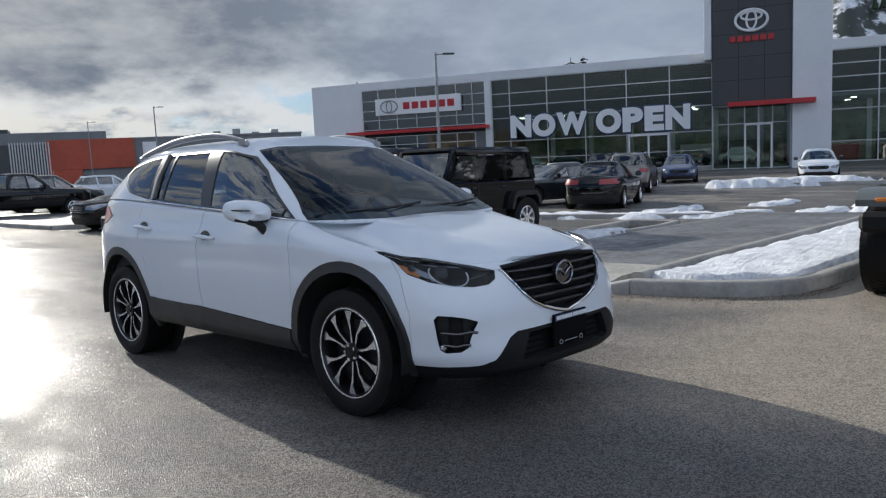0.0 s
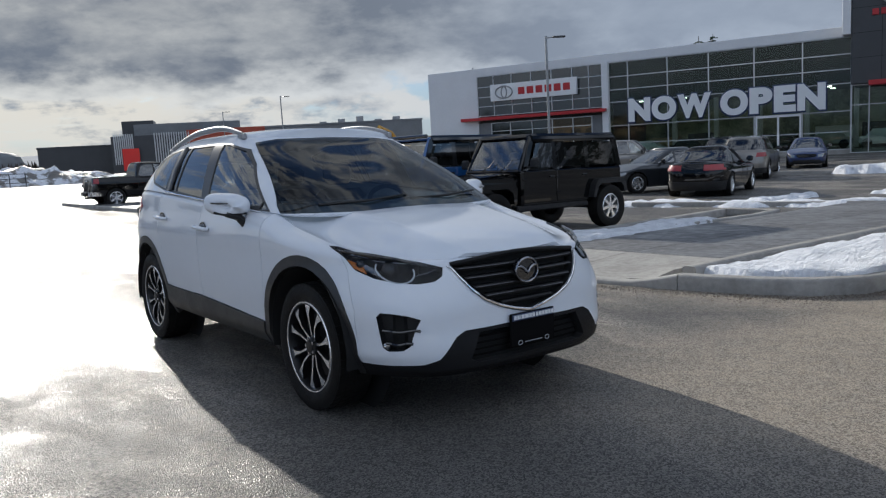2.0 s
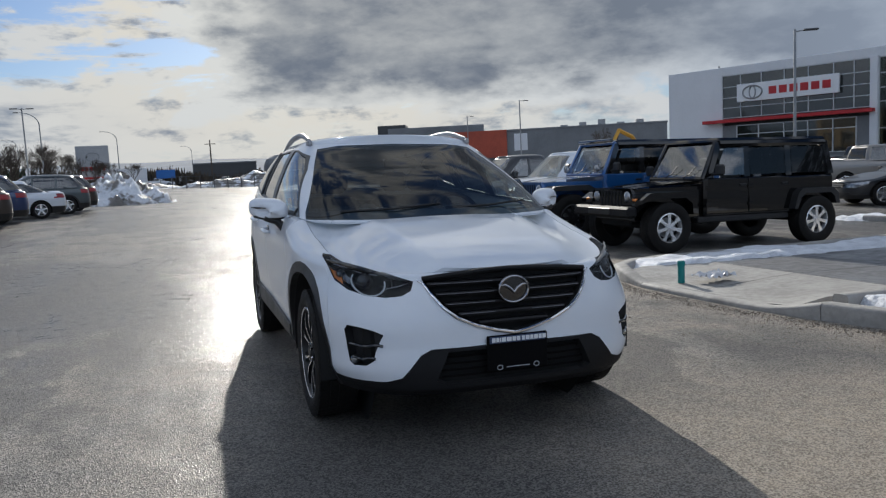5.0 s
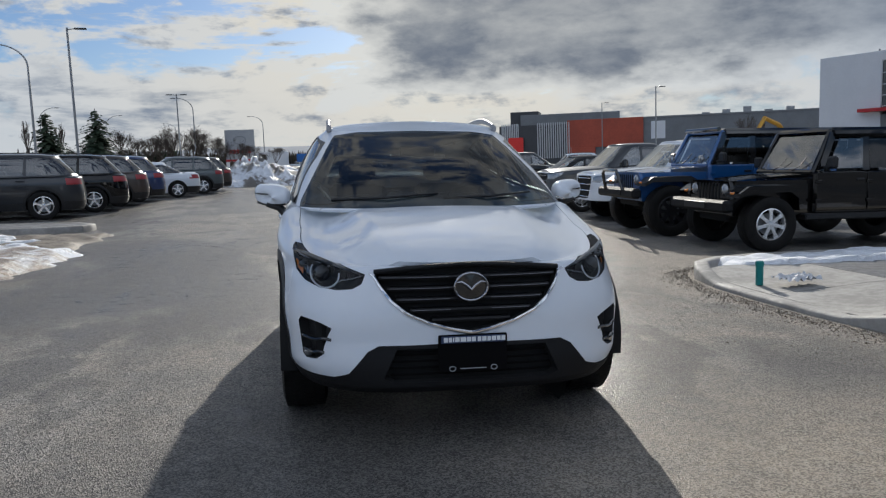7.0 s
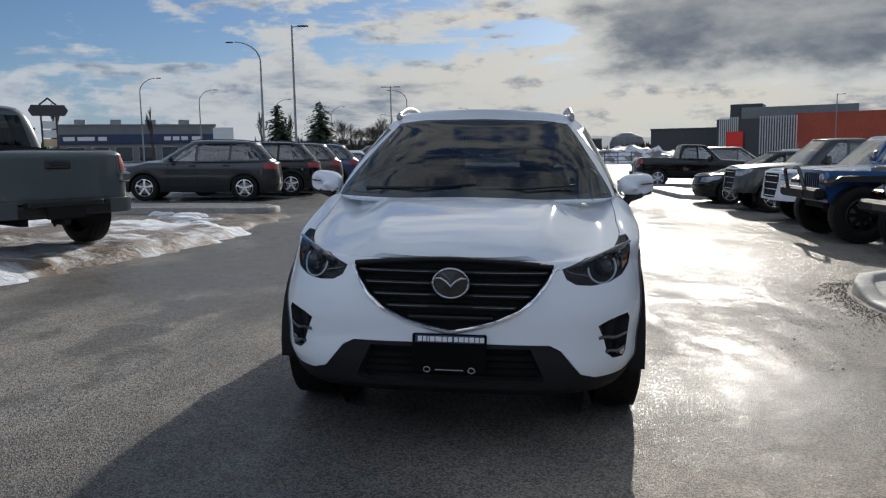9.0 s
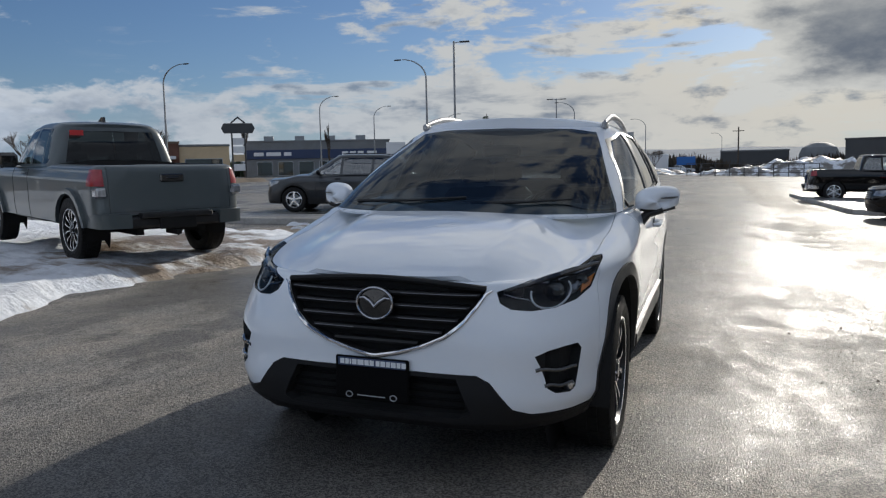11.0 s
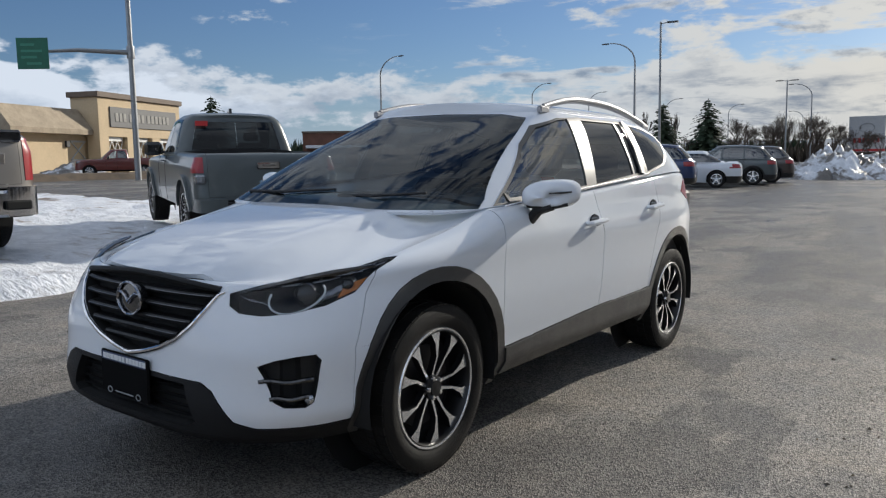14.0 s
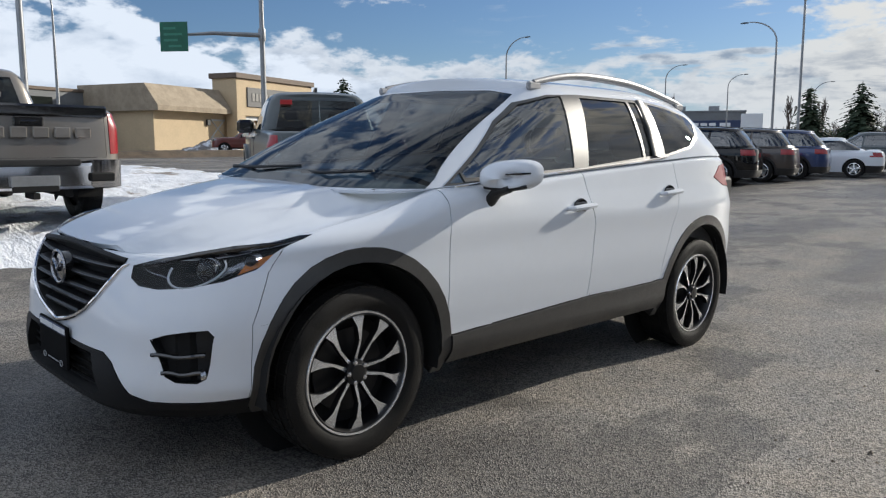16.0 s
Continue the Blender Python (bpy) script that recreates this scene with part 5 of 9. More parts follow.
def snow_material(name, mud, amount, scale, tracks=False):
    m = bpy.data.materials.new(name)
    m.use_nodes = True
    nt = m.node_tree
    b = nt.nodes["Principled BSDF"]
    tc = nt.nodes.new("ShaderNodeTexCoord")

    def tex(s, d=7, stretch=None):
        n = nt.nodes.new("ShaderNodeTexNoise")
        n.inputs["Scale"].default_value, n.inputs["Detail"].default_value, n.inputs["Roughness"].default_value = s, d, 0.62
        src = tc.outputs["Object"]
        if stretch:
            mp = nt.nodes.new("ShaderNodeMapping")
            mp.inputs["Scale"].default_value = stretch
            nt.links.new(src, mp.inputs[0])
            src = mp.outputs[0]
        nt.links.new(src, n.inputs["Vector"])
        return n.outputs[0]
    soiled = tex(scale)
    if tracks:
        # churned by wheels where the pickups drove in
        sep = nt.nodes.new("ShaderNodeSeparateXYZ")
        nt.links.new(tc.outputs["Object"], sep.inputs[0])
        churn = maths(nt, "MULTIPLY", maths(nt, "MULTIPLY", ramp(nt, sep.outputs[0], -9.5, -6.0), ramp(nt, sep.outputs[1], 0.8, 2.6)), ramp(nt, maths(nt, "MULTIPLY", sep.outputs[1], -1.0), -9.0, -5.5))
        soiled = maths(nt, "ADD", maths(nt, "ADD", maths(nt, "MULTIPLY", soiled, 0.72), maths(nt, "MULTIPLY", tex(2.4, 8, (0.6, 1.6, 1.0)), 0.28)), maths(nt, "MULTIPLY", churn, 0.095))
    dirt = ramp(nt, soiled, amount, amount + 0.10)
    clean = mixed(nt, ramp(nt, tex(scale * 5), 0.35, 0.7), (0.84, 0.86, 0.90), (0.62, 0.64, 0.68))
    soil = mixed(nt, tex(25, 5), tuple(c * 0.55 for c in mud), tuple(c * 1.5 for c in mud))
    nt.links.new(mixed(nt, dirt, clean, soil), b.inputs["Base Color"])
    nt.links.new(maths(nt, "SUBTRACT", 0.72, maths(nt, "MULTIPLY", dirt, 0.30)), b.inputs["Roughness"])
    bn = nt.nodes.new("ShaderNodeBump")
    bn.inputs["Strength"].default_value, bn.inputs["Distance"].default_value = 1.0, 0.09
    nt.links.new(maths(nt, "ADD", tex(3.2, 9, (0.7, 1.5, 1.0)), maths(nt, "MULTIPLY", tex(16, 5, (0.7, 1.4, 1.0)), 0.45)), bn.inputs["Height"])
    nt.links.new(bn.outputs[0], b.inputs["Normal"])
    return m


VERGE = snow_material("trodden_snow", (0.21, 0.158, 0.112), 0.535, 0.6, True)
CLEANSNOW = snow_material("clean_snow", (0.25, 0.22, 0.19), 0.72, 0.8)
HEAP = snow_material("ploughed_snow", (0.17, 0.155, 0.14), 0.44, 0.7)


def verge_edge(y):
    return -4.05 - 0.25 * math.sin(y * 0.7) - 0.35 * bumps(0.0, y, 0.5, 3.0) - 0.12 * bumps(0.0, y, 2.6, 5.0) - 0.06 * max(0.0, y - 4.5) ** 2


def verge(x, y):
    k = smooth(0.0, 1.1, verge_edge(y) - x) * smooth(0.0, 6.0, x + 36 + 2 * bumps(x, y, 0.1)) * smooth(0.0, 1.5, 8.8 - y)
    # ruts and thaw hollows
    return k * (0.72 + 0.5 * bumps(x, y, 0.45, 9.0)) if k < 0.999 else k * min(1.0, 0.95 + 0.4 * bumps(x, y, 0.35, 9.0))


xs = [-3.6 - 0.16 * k for k in range(60)]
while xs[-1] > -37:
    xs.append(xs[-1] - (0.2 + 0.03 * (-xs[-1] - 13)))
ys = [-9 + 0.16 * k for k in range(112)]
lo = [-9.0]
while lo[-1] > -48:
    lo.append(lo[-1] - (0.3 + 0.05 * (-lo[-1] - 9)))
snow_sheet("snow_verge", "trodden dirty snow on the roadside verge", verge, xs, sorted(lo[1:]) + ys, 0.15, 0.07, VERGE, 1.0)


DEADGRASS = mat("dead_grass_and_mud", (0.13, 0.095, 0.062), 0.9, col2=(0.055, 0.042, 0.03), vscale=1.1, bump=1.0, bscale=20)


def grass_bank(x, y):
    """Low bank of dead grass along the far edge of the verge."""
    return smooth(0.0, 1.4, -36.6 - 0.5 * bumps(x, y, 0.3, 2.0) - x) * smooth(0.0, 1.4, x + 40.6) * smooth(0.0, 4.0, y + 30.0) * smooth(0.0, 4.0, 58.0 - y)


snow_sheet("grass_bank", "low bank of brown dead grass beside the road", grass_bank, [-35.6 - 0.35 * k for k in range(17)], [-31.0 + 0.6 * k for k in range(150)], 0.34, 0.10, DEADGRASS, 12.0, category="grass bank")


def mud(x, y):
    """Bare wet gravel where the snow has been pushed away."""
    return smooth(0.0, 0.5, -4.55 - 0.3 * bumps(x, y, 0.9, 4) - x) * smooth(0.0, 0.7, x + 7.6 + 0.6 * bumps(x, y, 0.7, 2)) * smooth(0.0, 0.8, y - 6.0) * smooth(0.0, 0.5, 10.6 - y)


snow_sheet("gravel_patch", "wet gravel and mud with melting snow", mud, [-4.0 - 0.12 * k for k in range(40)], [5.5 + 0.12 * k for k in range(46)], 0.05, 0.07, GRAVEL, 6.0, category="gravel")
for k in range(9):
    rx, ry = -5.0 - 0.28 * k + random.uniform(-0.3, 0.3), 6.9 + 0.38 * k + random.uniform(-0.3, 0.3)
    a, b2 = random.uniform(0.25, 0.6), random.uniform(0.12, 0.25)
    snow_sheet("snow_scrap", "scrap of melting snow on gravel", lambda x, y, rx=rx, ry=ry, a=a, b2=b2: 1 - ((x - rx) / a) ** 2 - ((y - ry) / b2) ** 2 + 0.5 * bumps(x, y, 2.5, 1), [rx - 0.8 + 0.08 * i for i in range(21)], [ry - 0.5 + 0.08 * i for i in range(14)], 0.10, 0.05, CLEANSNOW, k * 1.0, kind="")


# ---- kerbed island with the footway, beside the aisle ----
def footway():
    isl = thing("footway", "concrete footway slabs with joints, damp and snow-edged", "pavement", kind="structure")
    nx, ny = 8, 2
    for i in range(nx):
        for j in range(ny):
            x0, x1 = 3.56 + 1.36 * i, 3.56 + 1.36 * (i + 1) - 0.014
            y0, y1 = -0.30 + 1.46 * j + (0.06 if i == 0 and j == 0 else 0), -0.30 + 1.46 * (j + 1) - 0.014
            rows = []
            for y in np.linspace(y0, y1, 4):
                row = []
                for x in np.linspace(x0, x1, 5):
                    ramp_k = smooth(3.5, 5.0, x) if -0.1 < y < 2.2 else smooth(3.3, 3.9, x)
                    row.append((x, y, level(x, y) + 0.045 + 0.09 * ramp_k))
                rows.append(row)
            g = Geo().grid(rows)
            n = len(g.v)
            g.v += [(x, y, z - 0.08) for x, y, z in g.v]
            rim = [(0, 0, k) for k in range(5)]
            edge = list(range(5)) + [9, 14, 19] + [18, 17, 16, 15] + [10, 5]
            g.f += [(edge[k], edge[(k + 1) % len(edge)], edge[(k + 1) % len(edge)] + n, edge[k] + n) for k in range(len(edge))]
            part("slab", g, WETCONCRETE if i > 0 else CONCRETE, isl, sharp=60)
    low = lambda x, y: 0.35 + 0.65 * (1 - smooth(-0.5, -0.1, y) * (1 - smooth(2.0, 2.5, y))) if x < 3.9 else 1.0
    kb = thing("kerb", "pale concrete kerb round the island", "kerb", kind="structure")
    kerb(kb, [(12.4, -2.2, 0), (8.0, -2.15, 0), (5.8, -2.02, 0), (4.75, -1.98, 0), (4.32, -1.88, 0), (4.0, -1.62, 0), (3.80, -1.25, 0), (3.66, -0.75, 0), (3.56, -0.3, 0), (3.48, 0.3, 0), (3.46, 1.2, 0), (3.48, 1.9, 0), (3.58, 2.5, 0), (3.80, 2.95, 0), (4.2, 3.28, 0), (4.8, 3.45, 0), (6.5, 3.6, 0), (9.0, 3.85, 0), (11.6, 4.1, 0)], 0.17, 0.15, 2.4, low)
    kerb(kb, [(3.78, -0.50, 0), (5.2, -0.42, 0), (7.4, -0.38, 0), (9.8, -0.36, 0), (12.4, -0.36, 0)], 0.15, 0.20)
    kerb(kb, [(8.1, 2.78, 0), (10.4, 2.70, 0), (11.5, 2.9, 0), (11.6, 4.0, 0)], 0.15, 0.17)


footway()


def loose_grit():
    """Small stones and grit washed up along the foot of the kerb and in front of the verge."""
    rnd = random.Random(5)
    foot = walk_along([(4.9, -2.12, 0), (4.30, -2.02, 0), (3.88, -1.72, 0), (3.66, -1.3, 0), (3.50, -0.75, 0), (3.40, -0.3, 0), (3.34, 0.3, 0), (3.32, 1.2, 0), (3.34, 1.9, 0), (3.44, 2.5, 0), (3.66, 3.05, 0), (4.1, 3.42, 0), (4.8, 3.6, 0)], 0.02)
    g = Geo()
    for _ in range(3600):
        p = rnd.choice(foot)
        d = abs(rnd.gauss(0, 0.16)) + (rnd.random() < 0.12) * rnd.uniform(0, 1.2)
        x, y = p.x - d, p.y + rnd.uniform(-0.08, 0.08)
        r = rnd.uniform(0.003, 0.011) * (1.6 if rnd.random() < 0.04 else 1.0)
        z, a = level(x, y) + r * 0.3, rnd.uniform(0, 6.3)
        c, s = r * math.cos(a), r * math.sin(a)
        g.add([(x + c, y + s, z), (x - s * 0.8, y + c * 0.8, z), (x - c, y - s, z), (x + s * 0.8, y - c * 0.8, z), (x + 0.2 * c, y, z + r * 0.75)], [(0, 1, 4), (1, 2, 4), (2, 3, 4), (3, 0, 4)])
    solid("loose_grit", g, GRIT, "loose brown grit and small stones along the kerb foot", "gravel", kind="stuff", sharp=10)


GRIT = mat("grit_stones", (0.22, 0.18, 0.135), 0.85, col2=(0.08, 0.066, 0.052), vscale=25)
loose_grit()


def planter(x, y):
    """Snow in the planter between the kerbs."""
    west = 3.80 + 0.45 * smooth(-0.9, -1.9, y)
    return smooth(0.0, 0.20, x - west) * smooth(0.0, 0.14, -0.45 - y) * smooth(0.0, 0.14, y + 1.98) * smooth(0.0, 0.8, 12.2 - x)


snow_sheet("planter_snow", "clean snow filling the planter between the kerbs", planter, [3.7 + 0.09 * k for k in range(96)], [-2.1 + 0.075 * k for k in range(24)], 0.18, 0.035, CLEANSNOW, 2.0)


def north_strip(x, y):
    return smooth(0.0, 0.2, x - 4.0) * smooth(0.0, 0.18, y - 2.55 - 0.25 * bumps(x, y, 0.7, 3)) * smooth(0.0, 0.15, 3.30 + 0.045 * (x - 4) - y) * smooth(0.0, 0.5, 9.6 - x)


snow_sheet("kerb_snow", "snow strip along the kerb of the island", north_strip, [3.9 + 0.1 * k for k in range(60)], [2.2 + 0.08 * k for k in range(18)], 0.18, 0.05, CLEANSNOW, 8.0)


def strip(cx, cy, dx, dy, half, wide, seed):
    n = math.hypot(dx, dy)
    ux, uy = dx / n, dy / n

    def f(x, y):
        a, c = (x - cx) * ux + (y - cy) * uy, -(x - cx) * uy + (y - cy) * ux
        return 1.0 - (a / half) ** 4 - (c / wide) ** 2 + 0.9 * bumps(x, y, 1.3, seed)
    return f


for nm, cx, cy, dx, dy, half, wide, th in (("snow_ridge", 14.0, 5.3, 0.30, -1.0, 3.6, 0.55, 0.13), ("snow_patch", 16.4, 5.4, 1.0, -0.2, 1.0, 0.55, 0.10), ("snow_patch", 15.4, 1.3, 1.0, -0.1, 1.6, 0.5, 0.12), ("snow_patch", 17.5, 0.6, 1, 0.2, 1.8, 0.6, 0.12),
                                           ("snow_ridge", 30.0, 7.0, 0.5, -1.0, 3.4, 0.8, 0.35), ("snow_patch", 19.5, 3.8, 1.0, 0.0, 1.5, 0.5, 0.08)):
    R = half + 0.8
    st = R / 26
    snow_sheet(nm, "thawing snow remnant on the wet lot", strip(cx, cy, dx, dy, half, wide, cx), [cx - R + st * k for k in range(53)], [cy - R + st * k for k in range(53)], th, 0.05, CLEANSNOW, cx, kind="")

kb2 = thing("kerb", "concrete kerb before the showroom forecourt", "kerb", kind="structure")
kerb(kb2, [(27.0, 14.5, 0), (29.0, 8.5, 0), (31.0, 2.5, 0), (33.5, -6.0, 0)], 0.2, 0.15, 6.0)
kerb(kb2, [(13.0, 7.6, 0), (14.6, 2.4, 0)], 0.16, 0.12, 2.4)


def raised_island(name, label, poly, h=0.14):
    top = Geo()
    ring = walk_along([(*p, 0) for p in poly] + [(*poly[0], 0)], 0.6)[:-1]
    c = sum(ring, Vector()) / len(ring)
    n = len(ring)
    vs = [(p.x, p.y, level(p.x, p.y) + h - 0.012) for p in ring] + [(c.x, c.y, level(c.x, c.y) + h - 0.012)]
    top.add(vs, [(k, (k + 1) % n, n) for k in range(n)])
    isl = thing(name, label, "kerb", kind="structure")
    part("island_top", top, WETCONCRETE, isl)
    kerb(isl, [(*p, 0) for p in poly] + [(*poly[0], 0)], 0.16, h)


raised_island("traffic_island", "low kerbed island at the end of the angled row", [(-15.0, 9.4), (-6.1, 11.0), (-5.6, 11.25), (-5.5, 11.7), (-5.9, 12.15), (-7.0, 12.2), (-15.0, 10.9)])
raised_island("traffic_island", "kerbed island beyond the row of off-roaders", [(5.0, 19.4), (5.5, 19.1), (12.0, 20.0), (12.0, 25.5), (5.6, 32.6), (4.7, 32.9), (4.5, 32.3), (4.7, 26.0)])
# painted stall lines of the angled row
for k in range(7):
    g = Geo()
    a = radians(14)
    x0, y0 = -7.0, 14.45 + 2.78 * k
    pts = [(x0 - t * math.cos(a), y0 - t * math.sin(a)) for t in np.linspace(0, 5.2, 9)]
    g.grid([[(x, y - 0.05, level(x, y) + 0.005), (x, y + 0.05, level(x, y) + 0.005)] for x, y in pts])
    solid("stall_line", g, LINEPAINT, "worn white painted stall line on asphalt", "road marking", group="stall lines", kind="structure")


def heap(name, label, cx, cy, rx, ry, h, seed, n=56):
    """A ploughed heap of snow with slumped lumps."""
    rows = []
    for j in range(n):
        row = []
        for i in range(n):
            u, v = 2 * i / (n - 1) - 1, 2 * j / (n - 1) - 1
            x, y = cx + u * rx * 1.15, cy + v * ry * 1.15
            d = math.hypot(u, v) * 1.15
            k = max(0.0, 1 - d + 0.30 * bumps(x, y, 2.0 / rx, seed))
            z = h * (k ** 0.8) * (0.85 + 0.35 * bumps(x, y, 5.0 / rx, seed + 3)) + (0.09 * h * bumps(x, y, 18.0 / rx, seed) if k > 0 else 0) - 0.08
            row.append((x, y, level(x, y) + z))
        rows.append(row)
    solid(name, Geo().grid(rows), HEAP, label, "snow heap", sharp=180)


heap("snow_heap", "ploughed heap of old snow at the end of the row", -4.7, 43.5, 3.0, 4.6, 1.9, 1.0)
heap("snow_heap", "long low snow bank far down the lot", 14.0, 104.0, 15.0, 6.0, 2.7, 4.0)
heap("snow_heap", "snow bank beside the far fence", -10.0, 112.0, 9.0, 4.0, 1.6, 7.0, 36)
heap("snow_heap", "snow heap before the tan shop", -49.0, 24.0, 3.6, 2.0, 1.2, 9.0, 30)
# a teal capped stub and a scrap of clear plastic on the footway edge
cup = thing("marker_post", "short teal plastic post stub on the footway", "marker post", pose(3.74, 1.62, level(3.74, 1.62) + 0.06))
part("tube", Geo().lathe([(0.0, 0.0), (0.038, 0.0), (0.038, 0.20), (0.034, 0.20)], 20), TEAL, cup)
part("cap", Geo().lathe([(0.042, 0.19), (0.043, 0.235), (0.036, 0.245), (0.0, 0.246)], 20), TEAL, cup)
wrap = Geo()
wrap.grid([[(3.86 + 0.026 * i, 1.30 + 0.022 * j, level(3.86, 1.3) + 0.13 + 0.06 * abs(bumps(i * 0.9, j * 0.9, 0.35, 2)) + 0.03 * bumps(i, j, 0.9, 5)) for i in range(15)] for j in range(15)])
solid("plastic_wrap", wrap, mat("crumpled_film", (0.62, 0.63, 0.66), 0.2, var=0.2, vscale=10, coat=0.6), "crumpled clear plastic wrap on the footway", "litter")

# ---- other vehicles ----
def car_spec(hw, yf, yr, belt, hood, cowl, cowl_y, roof_f, roof_r, glass_r, height, n=3.2, tail_deck=None, gn=4.5, gnr=3.2, lean=0.24, rise=0.04, bottom=0.24, corner=None):
    """Body lines of a road car from a few sizes: belt, bonnet and cowl heights, and where the screen and the roof begin and end."""
    eave = height - 0.05
    back = belt + rise if tail_deck is None else tail_deck
    return dict(
        width=hw, n_front=curve((0.2, n + 0.5), (0.6, n + 0.3), (1.0, n)), n_rear=n + 0.6 if corner is None else 4.5, y0=yf + 1.3, y1=yr - (1.3 if corner is None else corner), bottom=bottom, roll=curve((yf, 0.03), (yf + 0.8, 0.07), (yr, 0.07)), roll_in=1.2,
        nose=curve((0.15, yf + 0.12), (0.32, yf + 0.02), (0.50, yf), (0.66, yf + 0.02), (hood - 0.06, yf + 0.05), (hood + 0.2, yf + 0.16)),
        tail=curve((0.15, yr - 0.12), (0.36, yr - 0.02), (0.60, yr), (0.80, yr - 0.02), (back, yr - 0.08), (back + 0.3, yr - 0.16)),
        tuck=curve((0.15, 0.09), (0.32, 0.045), (0.48, 0.02), (0.68, 0.002), (belt - 0.16, 0.0), (belt - 0.02, 0.04), (belt + 0.25, 0.08)),
        top=curve((yf, hood), (yf + 0.5, hood + 0.04), (cowl_y - 0.2, cowl), (cowl_y + 0.5, belt), ((roof_f + roof_r) / 2, belt + rise * 0.6), (glass_r - 0.2, belt + rise), (glass_r + 0.1, back), (yr, back)),
        deck=lambda x, y, xe, ze: ze + (0.05 * min(1.0, xe / 0.5) * (1 - (x / max(xe, 0.01)) ** 2.5) if y < cowl_y + 0.3 or (tail_deck and y > glass_r) else 0.0),
        gl_width=curve((0, hw - 0.06), (0.25, hw - 0.06 - 0.2 * lean), (0.8, hw - 0.06 - 0.72 * lean), (0.93, hw - 0.07 - lean * 0.9), (1.0, hw - 0.11 - lean)),
        gl_front=curve((0, cowl_y), (0.5, cowl_y + 0.5 * (roof_f - cowl_y)), (1.0, roof_f)),
        gl_rear=curve((0, glass_r), (0.5, (glass_r + roof_r) / 2 + 0.02), (1.0, roof_r)),
        gl_y0=roof_f + 0.45, gl_y1=max(roof_f + 0.6, roof_r - 0.5), gl_n=gn, gl_nr=gnr,
        belt=curve((yf, cowl), (cowl_y, cowl), (cowl_y + 0.5, belt), (glass_r, belt + rise), (yr + 0.1, belt + rise)),
        eave=curve((roof_f - 0.1, eave - 0.035), (roof_f + 0.5, eave), ((roof_f + roof_r) / 2 + 0.3, eave), (roof_r + 0.1, eave - 0.06)),
        crown=0.05)


